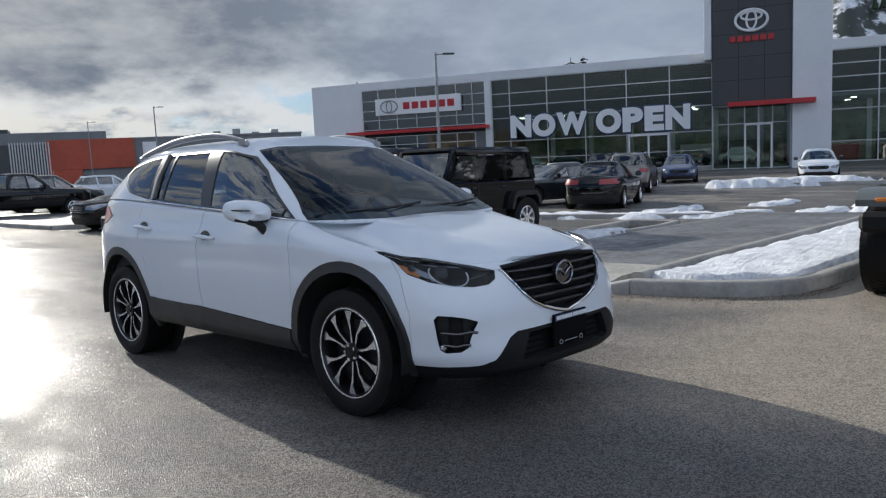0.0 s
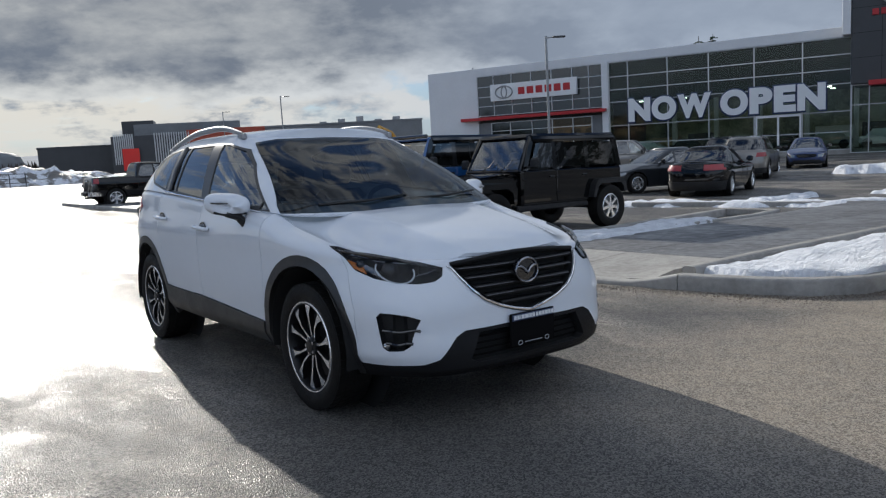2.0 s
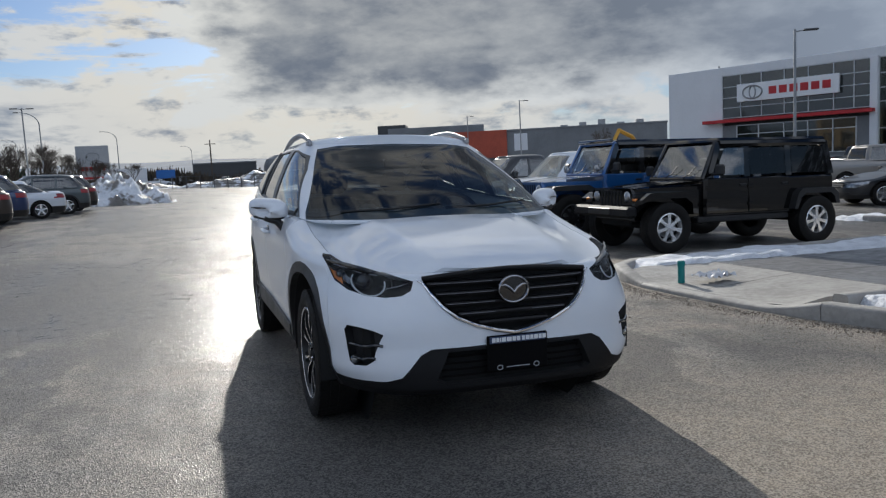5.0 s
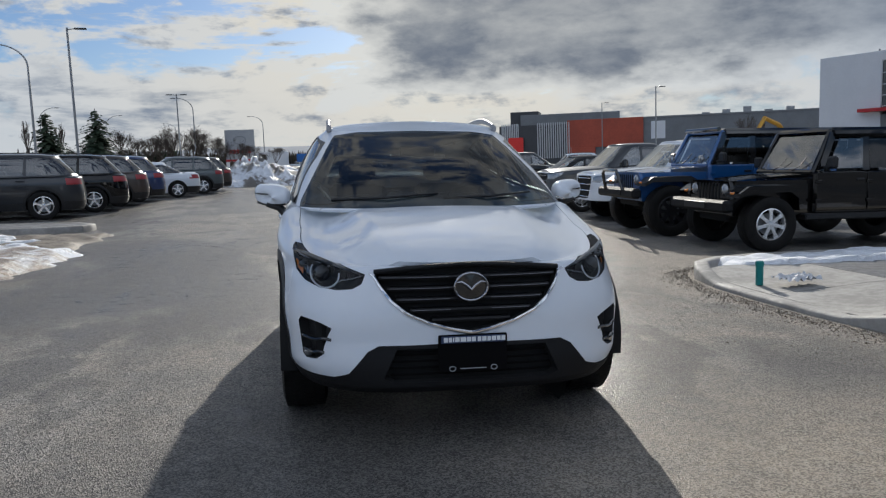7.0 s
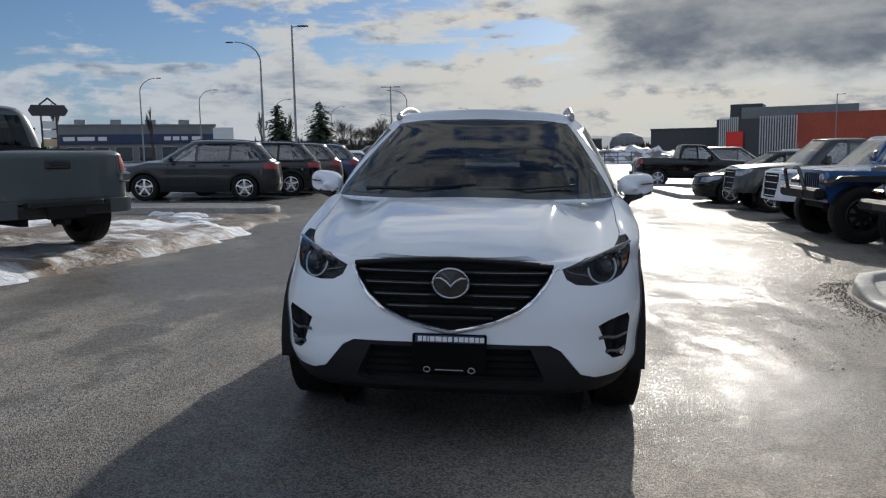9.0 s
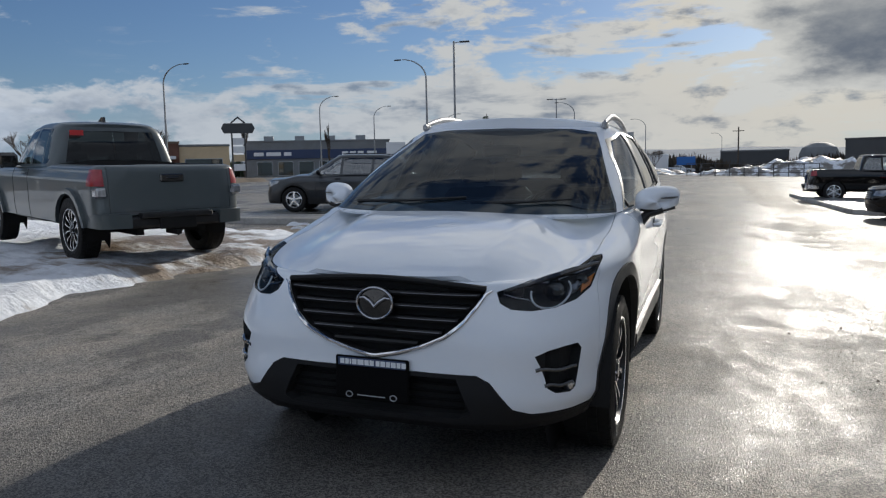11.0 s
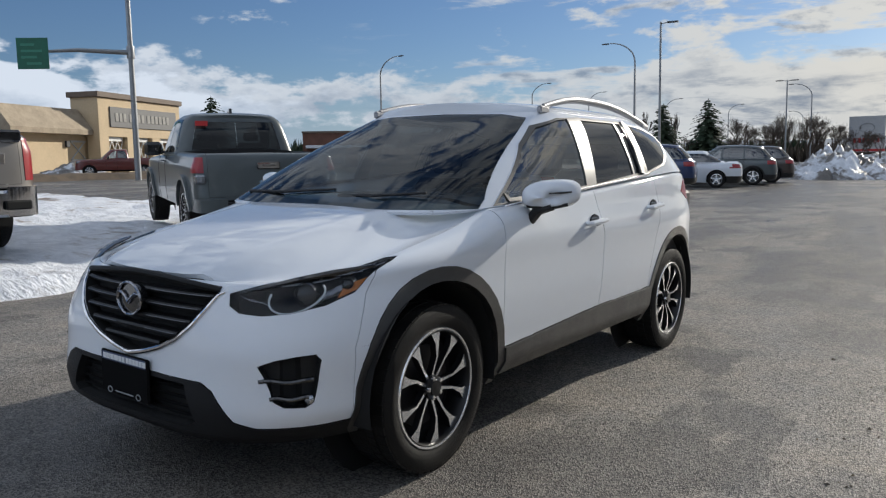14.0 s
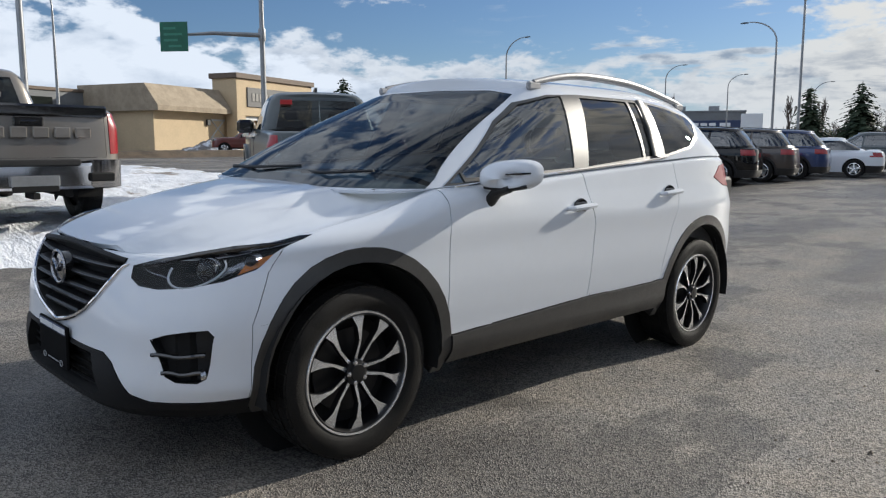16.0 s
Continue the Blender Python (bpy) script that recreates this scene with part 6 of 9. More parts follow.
def build_car(name, label, m, paint, s, wb, r, rims, pillars=(0.1,), group="", category="car", clad=False, lamps_low=None, grille=True, bed=None, fine=0.6, style="dark", dark_rear=True, rails=False, wide_tail=False, cap=None):
    """A road vehicle: painted body, glass, lamps, grille, bumpers, mirrors and wheels."""
    b = Body(s, fine)
    car = thing(name, label, category, m, group)
    hw, ax = s["width"], wb / 2
    yf, yr = float(s["nose"](0.5)), float(s["tail"](0.6))
    hood = float(s["top"](yf + 0.1))
    belt = s["belt"]
    side = lambda c: c.x > hw * 0.6
    for k, cy in (("front", -ax), ("rear", ax)):
        if clad:
            b.cut("arch_" + k, ring_poly(cy, r, r + 0.12, 20), "x", (0,), side)
        b.cut("open", ring_poly(cy, r, r + 0.055, 20), "x", (0,), side)
    nose = lambda c: c.y < yf + 0.75
    stern = lambda c: c.y > yr - 0.9
    b.cut("lower", [(-0.1, 0.40), (hw * 0.62, 0.40), (hw * 0.72, 0.33), (1.2, 0.33), (1.2, 0.1), (-0.1, 0.1)], "y", (0,), nose)
    if grille:
        b.cut("grille", [(-0.1, 0.50), (hw * 0.40, 0.52), (hw * 0.50, hood - 0.14), (hw * 0.47, hood - 0.06), (-0.1, hood - 0.05)], "y", (0,), nose)
    b.cut("lamp", [(hw * 0.56, hood - 0.19), (hw * 0.80, hood - 0.20), (hw * 0.93, hood - 0.10), (hw * 0.94, hood - 0.02), (hw * 0.80, hood - 0.04), (hw * 0.56, hood - 0.08)], "y", (0,), nose)
    tz = float(s["top"](yr - 0.2))
    lamp_h = 0.52 if hw > 1.0 else 0.25
    if bed:
        b.cut("tail", [(hw * 0.865, tz - lamp_h), (1.2, tz - lamp_h), (1.2, tz - 0.05), (hw * 0.865, tz - 0.05)], "y", (0,), lambda c: c.y > yr - 0.28)
        b.cut("gate", [(-0.1, tz - 0.56), (hw * 0.82, tz - 0.56), (hw * 0.82, tz + 0.2), (-0.1, tz + 0.2)], "y", (0,), lambda c: c.y > yr - 0.25)
        b.cut("bumper", [(-0.1, 0.42), (1.2, 0.42), (1.2, tz - 0.60), (-0.1, tz - 0.60)], "y", (0,), lambda c: c.y > yr - 0.25)
        b.cut("bed", [(-0.1, bed), (hw - 0.13, bed), (hw - 0.13, yr - 0.10), (-0.1, yr - 0.10)], "z", (1,))
    else:
        b.cut("tail", [(hw * (0.35 if wide_tail else 0.58), tz - 0.22), (1.2, tz - 0.22), (1.2, tz - 0.05), (hw * (0.35 if wide_tail else 0.62), tz - 0.06)], "y", (0,), lambda c: c.y > yr - 0.42)
        b.cut("rear_lower", [(-0.1, 0.46), (1.2, 0.46), (1.2, 0.1), (-0.1, 0.1)], "y", (0,), stern)
        b.cut("tail_glass", [(-0.1, tz + 0.06), (hw * 0.74, tz + 0.06), (hw * 0.58, s["eave"](9) - 0.03), (-0.1, s["eave"](9) - 0.01)], "y", (2,), lambda c: c.y > float(s["gl_rear"](1.0)) - 0.2)
    if clad and clad != "flare":
        b.cut("sill", [(-ax, 0.42), (ax, 0.42), (ax, 0.1), (-ax, 0.1)], "x", (0,), lambda c: c.x > hw * 0.7 and abs(c.y) < ax - r)
    for k, cy in (("front", -ax), ("rear", ax)):
        if clad:
            b.cut("arch_" + k, ring_poly(cy, r, r + 0.12, 20), "x", (0,), side, split=False)
        b.cut("open", ring_poly(cy, r, r + 0.055, 20), "x", (0,), side, split=False)
    # side glass between the pillars
    gf0, gf1, gr1, gr0 = float(s["gl_front"](0)), float(s["gl_front"](1)), float(s["gl_rear"](1)), float(s["gl_rear"](0))
    lo = lambda y: float(belt(y)) + 0.035
    hi = lambda y: float(s["eave"](y)) - 0.055
    f0, f1, r1, r0 = gf0 + 0.42, gf1 + 0.22, gr1 - 0.12, gr0 - (0.22 if not bed else 0.10)
    cuts = [None, *pillars, None]
    for k in range(len(cuts) - 1):
        a, c = cuts[k], cuts[k + 1]
        poly = [(f0, lo(f0))] if a is None else [(a + 0.04, lo(a))]
        if a is None:
            poly += [((f0 + f1) / 2, (lo(f0) + hi(f1)) / 2 + 0.02), (f1, hi(f1) - 0.015)]
        else:
            poly += [(a + 0.06, hi(a))]
        poly += [(r1, hi(r1)), (r0, lo(r0) + 0.06), (r0 - 0.05, lo(r0))] if c is None else [(c, hi(c)), (c - 0.04, lo(c))]
        b.cut("pane%d" % k, poly, "x", (2,), lambda c_: c_.x > hw * 0.45)
    ztop = float(s["eave"](gf1)) - 0.02
    zlow = float(belt(gf0)) + 0.01
    w0, w1 = hw - 0.16, float(s["gl_width"](0.97)) - 0.075
    b.cut("screen", [(-0.1, zlow), (w0, zlow + 0.02), ((w0 + w1) / 2 + 0.02, (zlow + ztop) / 2), (w1, ztop - 0.02), (-0.1, ztop)], "y", (2,), lambda c: c.y < gf1 + 0.3)
    if bed:
        b.cut("tail_glass", [(-0.1, lo(gr0) + 0.03), (hw * 0.70, lo(gr0) + 0.03), (hw * 0.60, hi(gr1)), (-0.1, hi(gr1) + 0.01)], "y", (2,), lambda c: c.y > gr1 - 0.15)
    b.rest("body", (0,), None)
    b.rest("hood", (1,), lambda c: c.y < gf0 + 0.25)
    b.rest("deck", (1,))
    b.rest("cabin", (2,))
    b.rest("roof", (3,))

    def put(nm, region, material, mirror="both", lab="", **kw):
        if region not in b.names:
            return None
        got = b.panel(region, mirror, **kw)
        if mirror == "both":
            return part(nm, got, material, car, lab, 40, fix=False) if got.f else None
        return [part(nm, h, material, car, lab, 40, fix=False) for h in got if h.f]
    put("body_shell", "body", paint, gap=0.0)
    put("bonnet", "hood", paint)
    put("deck", "deck", paint, gap=0.0)
    put("cabin_frame", "cabin", paint if cap is None else cap, gap=0.0)
    put("roof_panel", "roof", paint if cap is None else cap, gap=0.0)
    for end in ("arch_front", "arch_rear"):
        put("arch_cladding", end, PLASTIC if clad != "flare" else paint, "pair", lift=0.012 if clad != "flare" else 0.045, depth=0.05, gap=0.0)
    put("sill_cladding", "sill", PLASTIC, "pair", lift=0.012)
    put("front_bumper_lower", "lower", PLASTIC, lift=0.003)
    put("rear_bumper_lower", "rear_lower", PLASTIC, lift=0.003)
    put("windscreen", "screen", CARGLASS, depth=0.004)
    put("rear_window", "tail_glass", BLACKGLASS if bed else DARKGLASS, depth=0.004)
    for k in range(len(cuts) - 1):
        put("side_window", "pane%d" % k, CARGLASS if k == 0 or not dark_rear else DARKGLASS, "pair", depth=0.004)
    put("headlamp", "lamp", LAMPCLEAR, "pair", lift=0.003)
    put("tail_lamp", "tail", LAMPRED, "pair", "red tail lamp", lift=0.006)
    if grille:
        gr = put("grille", "grille", UNDER, sink=0.04)
        for k in range(4):
            z = 0.55 + (hood - 0.66) * k / 3
            part("grille_bar", Geo().tube(conform(b, [(x * hw * 0.42, z) for x in np.linspace(-1, 1, 9)], -0.012), 0.014, 6, flat=0.7), CHROME if style != "dark" else GLOSSBLACK, gr)
    if bed:
        put("load_bed", "bed", PLASTIC, "both", "black load-bed liner", sink=0.48)
        gate = put("tailgate", "gate", paint, "both", "painted tailgate", depth=0.03, gap=0.004)
        put("bumper_gap", "bumper", UNDER, "both", sink=0.04)
        bz = tz - 0.60
        bump = part("rear_bumper", Geo().box(-hw * 0.66, hw * 0.66, yr - 0.14, yr + 0.06, 0.46, bz - 0.02, 0.03), CHROME if style == "chrome" else paint if hw > 1.0 else PLASTIC, car, "step bumper")
        for sx in (1, -1):
            part("bumper_corner", Geo().prism([(hw * 0.60, yr + 0.085), (hw * 0.84, yr + 0.065), (hw * 0.94, yr + 0.02), (hw * 0.985, yr - 0.07), (hw * 0.99, yr - 0.36), (hw * 0.93, yr - 0.36), (hw * 0.90, yr - 0.10), (hw * 0.60, yr - 0.04)], "z", 0.47, bz + 0.02, Matrix.Diagonal((sx, 1, 1, 1))), paint if style != "chrome" else CHROME, bump, "painted bumper corner")
            if hw < 1.0:
                part("reversing_lamp", Geo().box(sx * hw * 0.918 - 0.07, sx * hw * 0.918 + 0.07, yr - 0.16, yr - 0.02, tz - 0.39, tz - 0.265, 0.025), LAMPCLEAR, car, "clear reversing lamp")
        hz = tz - 0.16
        if gate:
            part("gate_handle", Geo().box(-0.155, 0.155, yr - 0.09, yr - 0.025, hz - 0.05, hz + 0.05, 0.015), GLOSSBLACK, gate, "black tailgate handle")
            part("handle_pull", Geo().box(-0.085, 0.085, yr - 0.05, yr - 0.006, hz - 0.012, hz + 0.016, 0.01), GLOSSBLACK, gate)
        if bump:
            part("step_pad", Geo().box(-hw * 0.48, hw * 0.48, yr - 0.06, yr + 0.115, tz - 0.64, tz - 0.575, 0.012), PLASTIC, bump, "black step pad")
            part("plate_recess", Geo().box(-0.24, 0.24, yr + 0.07, yr + 0.108, 0.44, 0.60, 0.012), UNDER, bump)
            part("tow_hitch", Geo().box(-0.04, 0.04, yr - 0.2, yr + 0.10, 0.36, 0.43, 0.01), UNDER, bump)
        part("chassis", Geo().box(-0.45, -0.36, yf + 0.5, yr - 0.1, 0.36, 0.48).box(0.36, 0.45, yf + 0.5, yr - 0.1, 0.36, 0.48).box(-0.7, 0.7, ax - 0.05, ax + 0.05, r - 0.06, r + 0.06, 0.03), UNDER, car)
    for sx in (1, -1):
        my, mz = f0 + 0.12, lo(f0) + 0.05
        k = 1.35 if bed else 1.0
        mx = hw + 0.085
        mir = part("door_mirror", Geo().box(sx * mx - 0.10 * k, sx * mx + 0.10 * k, my - 0.06, my + 0.05, mz - 0.07 * k, mz + 0.09 * k, 0.045), GLOSSBLACK if style == "dark" else paint, car)
        part("mirror_foot", Geo().box(sx * (hw - 0.10) - 0.05, sx * (hw - 0.02) + 0.03, my - 0.03, my + 0.03, mz - 0.06, mz - 0.02, 0.012), PLASTIC, mir)
        for j, py in enumerate(pillars):
            zz = lo(py) - 0.13
            part("door_handle", Geo().tube([(sx * (hw + 0.002), py - 0.20, zz), (sx * (hw + 0.03), py - 0.16, zz), (sx * (hw + 0.03), py - 0.06, zz + 0.004), (sx * (hw + 0.002), py - 0.02, zz + 0.004)], 0.014, 6), paint, car)
        for line in (*pillars, f0 - 0.02):
            part("door_seam", Geo().tube([(sx * (b.side_x(line, z) + 0.0005), line + 0.03 * math.sin(z * 3), z) for z in np.linspace(0.42, lo(line) - 0.06, 7)], 0.004, 4), UNDER, car)
        if rails:
            part("roof_rail", Geo().tube([(sx * (hw - 0.29), y, float(s["eave"](y)) + 0.055) for y in np.linspace(gf1 + 0.25, gr1 - 0.1, 9)], 0.016, 6), GLOSSBLACK, car)
        for y in (-ax, ax):
            wheel_parts(car, sx * (hw - 0.115), y, r, r + 0.004, 0.235 if not bed else 0.265, r * 0.66, rims[0], rims[1], sx)
            liner = Geo().lathe([(r + 0.05, hw - 0.32), (r + 0.05, hw - 0.03)], 24, "x", pose(0, y, r))
            liner.lathe([(r + 0.05, hw - 0.32), (0.0, hw - 0.32)], 24, "x", pose(0, y, r))
            liner.v = [(sx * x, yy, z) for x, yy, z in liner.v]
            liner.f = [f for f in liner.f if sum(liner.v[q][2] for q in f) / len(f) > 0.28]
            part("wheel_housing", liner, UNDER, car)
    part("underbody", Geo().box(-hw + 0.33, hw - 0.33, yf + 0.2, yr - 0.2, max(0.2, s["bottom"]), 0.5, 0.04).box(-hw + 0.12, hw - 0.12, -ax + r + 0.1, ax - r - 0.1, s["bottom"] + 0.01, 0.42, 0.03), UNDER, car)
    top_y = gr1 if not bed else gr0
    part("cabin_inside", Geo().box(-hw + 0.14, hw - 0.14, gf0 + 0.35, top_y - 0.1, 0.45, lo(0) - 0.14, 0.04), INTERIOR, car)
    rows = (gf1 + 0.45, gf1 + 1.35) if top_y - gf1 > 1.5 else (gf1 + 0.45,)
    for y in rows:
        for x in (-0.36, 0.36):
            st = part("seat_back", Geo().box(x - 0.23, x + 0.23, y, y + 0.14, lo(0) - 0.4, lo(0) + 0.14, 0.05), SEAT, car)
            part("headrest", Geo().box(x - 0.12, x + 0.12, y + 0.03, y + 0.12, lo(0) + 0.16, lo(0) + 0.30, 0.04), SEAT, st)
    return car, b


LAMPCLEAR = mat("clear_headlamp", (0.40, 0.41, 0.43), 0.08, metal=0.6, coat=1.0, var=0.5, vscale=14)


def suv_spec(h=1.69):
    return car_spec(0.925, -2.28, 2.32, 1.06, 0.92, 1.05, -1.12, -0.18, 1.72, 2.16, h, n=3.6)


def sedan_spec():
    return car_spec(0.895, -2.30, 2.30, 0.92, 0.72, 0.90, -0.98, -0.02, 0.95, 1.72, 1.45, n=3.0, tail_deck=0.99, lean=0.26, bottom=0.2)


def hatch_spec():
    return car_spec(0.90, -2.15, 2.05, 0.95, 0.80, 0.95, -1.0, -0.10, 1.45, 1.98, 1.50, n=3.0, bottom=0.2)


def midsize_truck_spec():
    # crew cab with a bed
    return car_spec(0.955, -2.50, 2.53, 1.16, 1.06, 1.14, -1.04, -0.40, 0.64, 0.77, 1.80, n=5.0, tail_deck=1.22, gn=6.0, gnr=9.0, lean=0.20, rise=0.02, bottom=0.47, corner=0.28)


def full_truck_spec():
    return car_spec(1.015, -2.95, 2.98, 1.30, 1.20, 1.26, -1.95, -1.25, 0.10, 0.26, 1.98, n=6.0, tail_deck=1.37, gn=6.0, gnr=9.0, lean=0.20, rise=0.02, bottom=0.45, corner=0.30)


# the grey pickup on the snow: sprung high, chunky tyres
def build_grey_pickup():
    m = pose(-7.53, 4.23, 0.30, 0, 0, -116.0) @ pose(0, 0.15, 0, -2.0, 0, 0)
    car, b = build_car("pickup_truck", "grey crew-cab pickup parked on the snowy verge", m, GREY_PAINT, midsize_truck_spec(), 3.27, 0.405, (6, "twin"), (0.02,), category="pickup truck", clad="flare", bed=0.86, fine=0.9)
    part("window_sticker", Geo().box(0.42, 0.60, 0.742, 0.747, 1.60, 1.67), REDPAPER, car, "small red paper sticker", fix=False)
    part("roof_fin", Geo().prism([(0.20, 1.80), (0.40, 1.80), (0.39, 1.87), (0.34, 1.87)], "x", -0.02, 0.02), GLOSSBLACK, car, "black aerial fin")


REDPAPER = mat("red_paper", (0.70, 0.05, 0.05), 0.6, var=0.1)
build_grey_pickup()


def build_tan_pickup():
    m = pose(-9.05, -0.48, 0.38, 0, 0, -90) @ pose(0, 0, 0, -1.5, 0, 0)
    car, b = build_car("pickup_truck", "champagne-silver full-size pickup parked on the snowy verge", m, SILVER_PAINT, full_truck_spec(), 3.70, 0.42, (6, "five"), (0.02,), category="pickup truck", clad="flare", bed=0.36, fine=0.9, style="chrome")
    # pressed model lettering on the tailgate, as plain bars
    for k in range(6):
        x = -0.56 + k * 0.225
        part("raised_lettering", Geo().box(x - 0.085, x + 0.085, 2.955, 2.988, 1.03, 1.155, 0.012), SILVER_PAINT, car)
    part("gate_top_trim", Geo().box(-0.85, 0.85, 2.78, 2.955, 1.27, 1.405, 0.025), GLOSSBLACK, car, "black tailgate top trim")
    part("plate_bracket", Geo().box(-0.25, 0.25, 3.06, 3.09, 0.50, 0.62, 0.01), STEEL, car)
    for sx in (1, -1):
        part("exhaust_cutout", Geo().box(sx * 0.72 - 0.14, sx * 0.72 + 0.14, 3.055, 3.092, 0.54, 0.64, 0.02), UNDER, car)


build_tan_pickup()


def build_boxy(name, label, m, paint, soft_top, lifted=0.0, guard=False):
    """Four-door upright off-roader with separate wings, slotted grille and a hard top."""
    car = thing(name, label, "off-road car", m, "off-roaders")
    up = lifted
    r = 0.405 + lifted * 0.5
    hx, ax = 0.79, 1.475
    z0 = 0.52 + up
    part("body_tub", Geo().box(-0.79, 0.79, -0.72, 1.95, z0, 1.16 + up, 0.035), paint, car)
    part("sill", Geo().box(-0.80, 0.80, -0.85, 0.98, z0 - 0.08, z0 + 0.02, 0.02), PLASTIC, car)
    bon = [[(x, y, 1.12 + up + 0.02 * (1 - (x / 0.66) ** 2) - 0.09 * ((-0.70 - y) / 1.2) ** 1.6) for x in np.linspace(-1, 1, 13) * (0.70 - 0.11 * (-0.70 - y) / 1.2)] for y in np.linspace(-0.70, -1.93, 12)]
    g = Geo().grid(bon)
    part("bonnet", g, paint, car, sharp=60)
    part("engine_sides", Geo().prism([(-0.69, -0.71), (0.69, -0.71), (0.585, -1.90), (-0.585, -1.90)], "z", z0, 1.035 + up), paint, car)
    fr = part("grille_panel", Geo().prism([(-0.60, 0.66 + up), (0.60, 0.66 + up), (0.62, 0.92 + up), (0.56, 1.04 + up), (-0.56, 1.04 + up), (-0.62, 0.92 + up)], "y", -1.96, -1.90), paint, car)
    for k in range(7):
        x = (k - 3) * 0.098
        part("grille_slot", Geo().box(x - 0.030, x + 0.030, -1.968, -1.94, 0.72 + up, 1.00 + up, 0.012), UNDER, fr)
    for sx in (1, -1):
        part("headlamp", Geo().lathe([(0.0, -0.04), (0.06, -0.03), (0.088, -0.008), (0.095, 0.01), (0.095, 0.04)], 20, "y", pose(sx * 0.465, -1.962, 0.90 + up)), LAMPCLEAR, fr, "round headlamp")
        # flat front wing with its flare
        part("front_wing", Geo().prism([(-0.98, 0.60 + up), (-0.96, 0.88 + up), (-1.14, 0.97 + up), (-1.84, 0.96 + up), (-1.99, 0.86 + up), (-1.99, 0.80 + up), (-1.86, 0.87 + up), (-1.18, 0.87 + up), (-1.06, 0.78 + up), (-1.04, 0.60 + up)], "x", sx * 0.57, sx * 0.935), paint if not guard else PLASTIC, car)
        part("rear_flare", Geo().prism([(0.98, 0.60 + up), (1.06, 0.86 + up), (1.16, 0.94 + up), (1.80, 0.94 + up), (1.92, 0.84 + up), (1.95, 0.66 + up), (1.87, 0.66 + up), (1.84, 0.78 + up), (1.76, 0.85 + up), (1.2, 0.85 + up), (1.12, 0.78 + up), (1.05, 0.60 + up)], "x", sx * 0.77, sx * 0.935), PLASTIC, car)
        part("turn_lamp", Geo().box(sx * 0.72 - 0.05, sx * 0.72 + 0.05, -2.0, -1.97, 0.84 + up, 0.88 + up, 0.008), AMBER, car)
        part("door_mirror", Geo().box(sx * 0.96 - 0.10, sx * 0.96 + 0.10, -0.60, -0.52, 1.20 + up, 1.38 + up, 0.03), PLASTIC, car)
        part("mirror_foot", Geo().box(sx * 0.83 - 0.06, sx * 0.83 + 0.06, -0.59, -0.55, 1.20 + up, 1.24 + up, 0.01), PLASTIC, car)
        for y0, y1 in ((-0.70, 0.12), (0.14, 0.98)):
            dr = part("side_door", Geo().box(sx * 0.795 - 0.012, sx * 0.795 + 0.012, y0 + 0.006, y1 - 0.006, z0 + 0.06, 1.15 + up, 0.01), paint, car)
            part("door_handle", Geo().box(sx * 0.815 - 0.014, sx * 0.815 + 0.014, y1 - 0.17, y1 - 0.04, 1.02 + up, 1.055 + up, 0.008), PLASTIC, dr)
            part("hinge", Geo().box(sx * 0.81 - 0.012, sx * 0.81 + 0.012, y0 - 0.02, y0 + 0.08, 0.98 + up, 1.03 + up, 0.006).box(sx * 0.81 - 0.012, sx * 0.81 + 0.012, y0 - 0.02, y0 + 0.08, 0.70 + up, 0.75 + up, 0.006), paint, dr)
        # glass and frames of the top
        zr, zb = 1.74 + up, 1.17 + up
        xi = lambda z: 0.775 - 0.06 * (z - zb) / (zr - zb)
        for k, (y0, y1, y2, y3) in enumerate(((-0.50, 0.07, 0.09, -0.30), (0.19, 0.92, 0.92, 0.19), (1.06, 1.83, 1.74, 1.06))):
            lo_, hi_ = zb + 0.03, zr - 0.10
            part("side_window", Geo().add([(sx * (xi(lo_) + 0.003), y0, lo_), (sx * (xi(lo_) + 0.003), y1, lo_), (sx * (xi(hi_) + 0.003), y2, hi_), (sx * (xi(hi_) + 0.003), y3, hi_)], [(0, 1, 2, 3)]), DARKGLASS if k == 0 else BLACKGLASS, car)
        bars = [(-0.62, -0.38, 0.05), (0.13, 0.14, 0.055), (0.99, 0.99, 0.06), (1.90, 1.80, 0.06)]
        for y0, y1, wd in bars:
            part("top_pillar", Geo().add([(sx * (xi(zb) + dx), y0 + dy, zb) for dx, dy in ((-0.05, -wd), (0.0, -wd), (0.0, wd), (-0.05, wd))] + [(sx * (xi(zr) + dx), y1 + dy, zr) for dx, dy in ((-0.05, -wd), (0.0, -wd), (0.0, wd), (-0.05, wd))],
                                         [(0, 1, 2, 3), (4, 5, 6, 7), (0, 1, 5, 4), (1, 2, 6, 5), (2, 3, 7, 6), (3, 0, 4, 7)]), soft_top, car)
        part("top_rail", Geo().tube([(sx * (xi(zr) - 0.02), y, zr - 0.03) for y in (-0.38, 0.2, 1.0, 1.80)], 0.055, 6), soft_top, car)
        for y in (-ax, ax):
            wheel_parts(car, sx * 0.80, y, r, r, 0.275, r * 0.58, 7 if not guard else 8, "five" if not guard else "dark", sx)
    part("hard_top", Geo().box(-0.70, 0.70, -0.40, 1.86, 1.72 + up, 1.81 + up, 0.05), soft_top, car, "black hard top")
    part("rear_panel", Geo().box(-0.74, 0.74, 1.86, 1.97, z0 + 0.05, 1.20 + up, 0.03), paint, car)
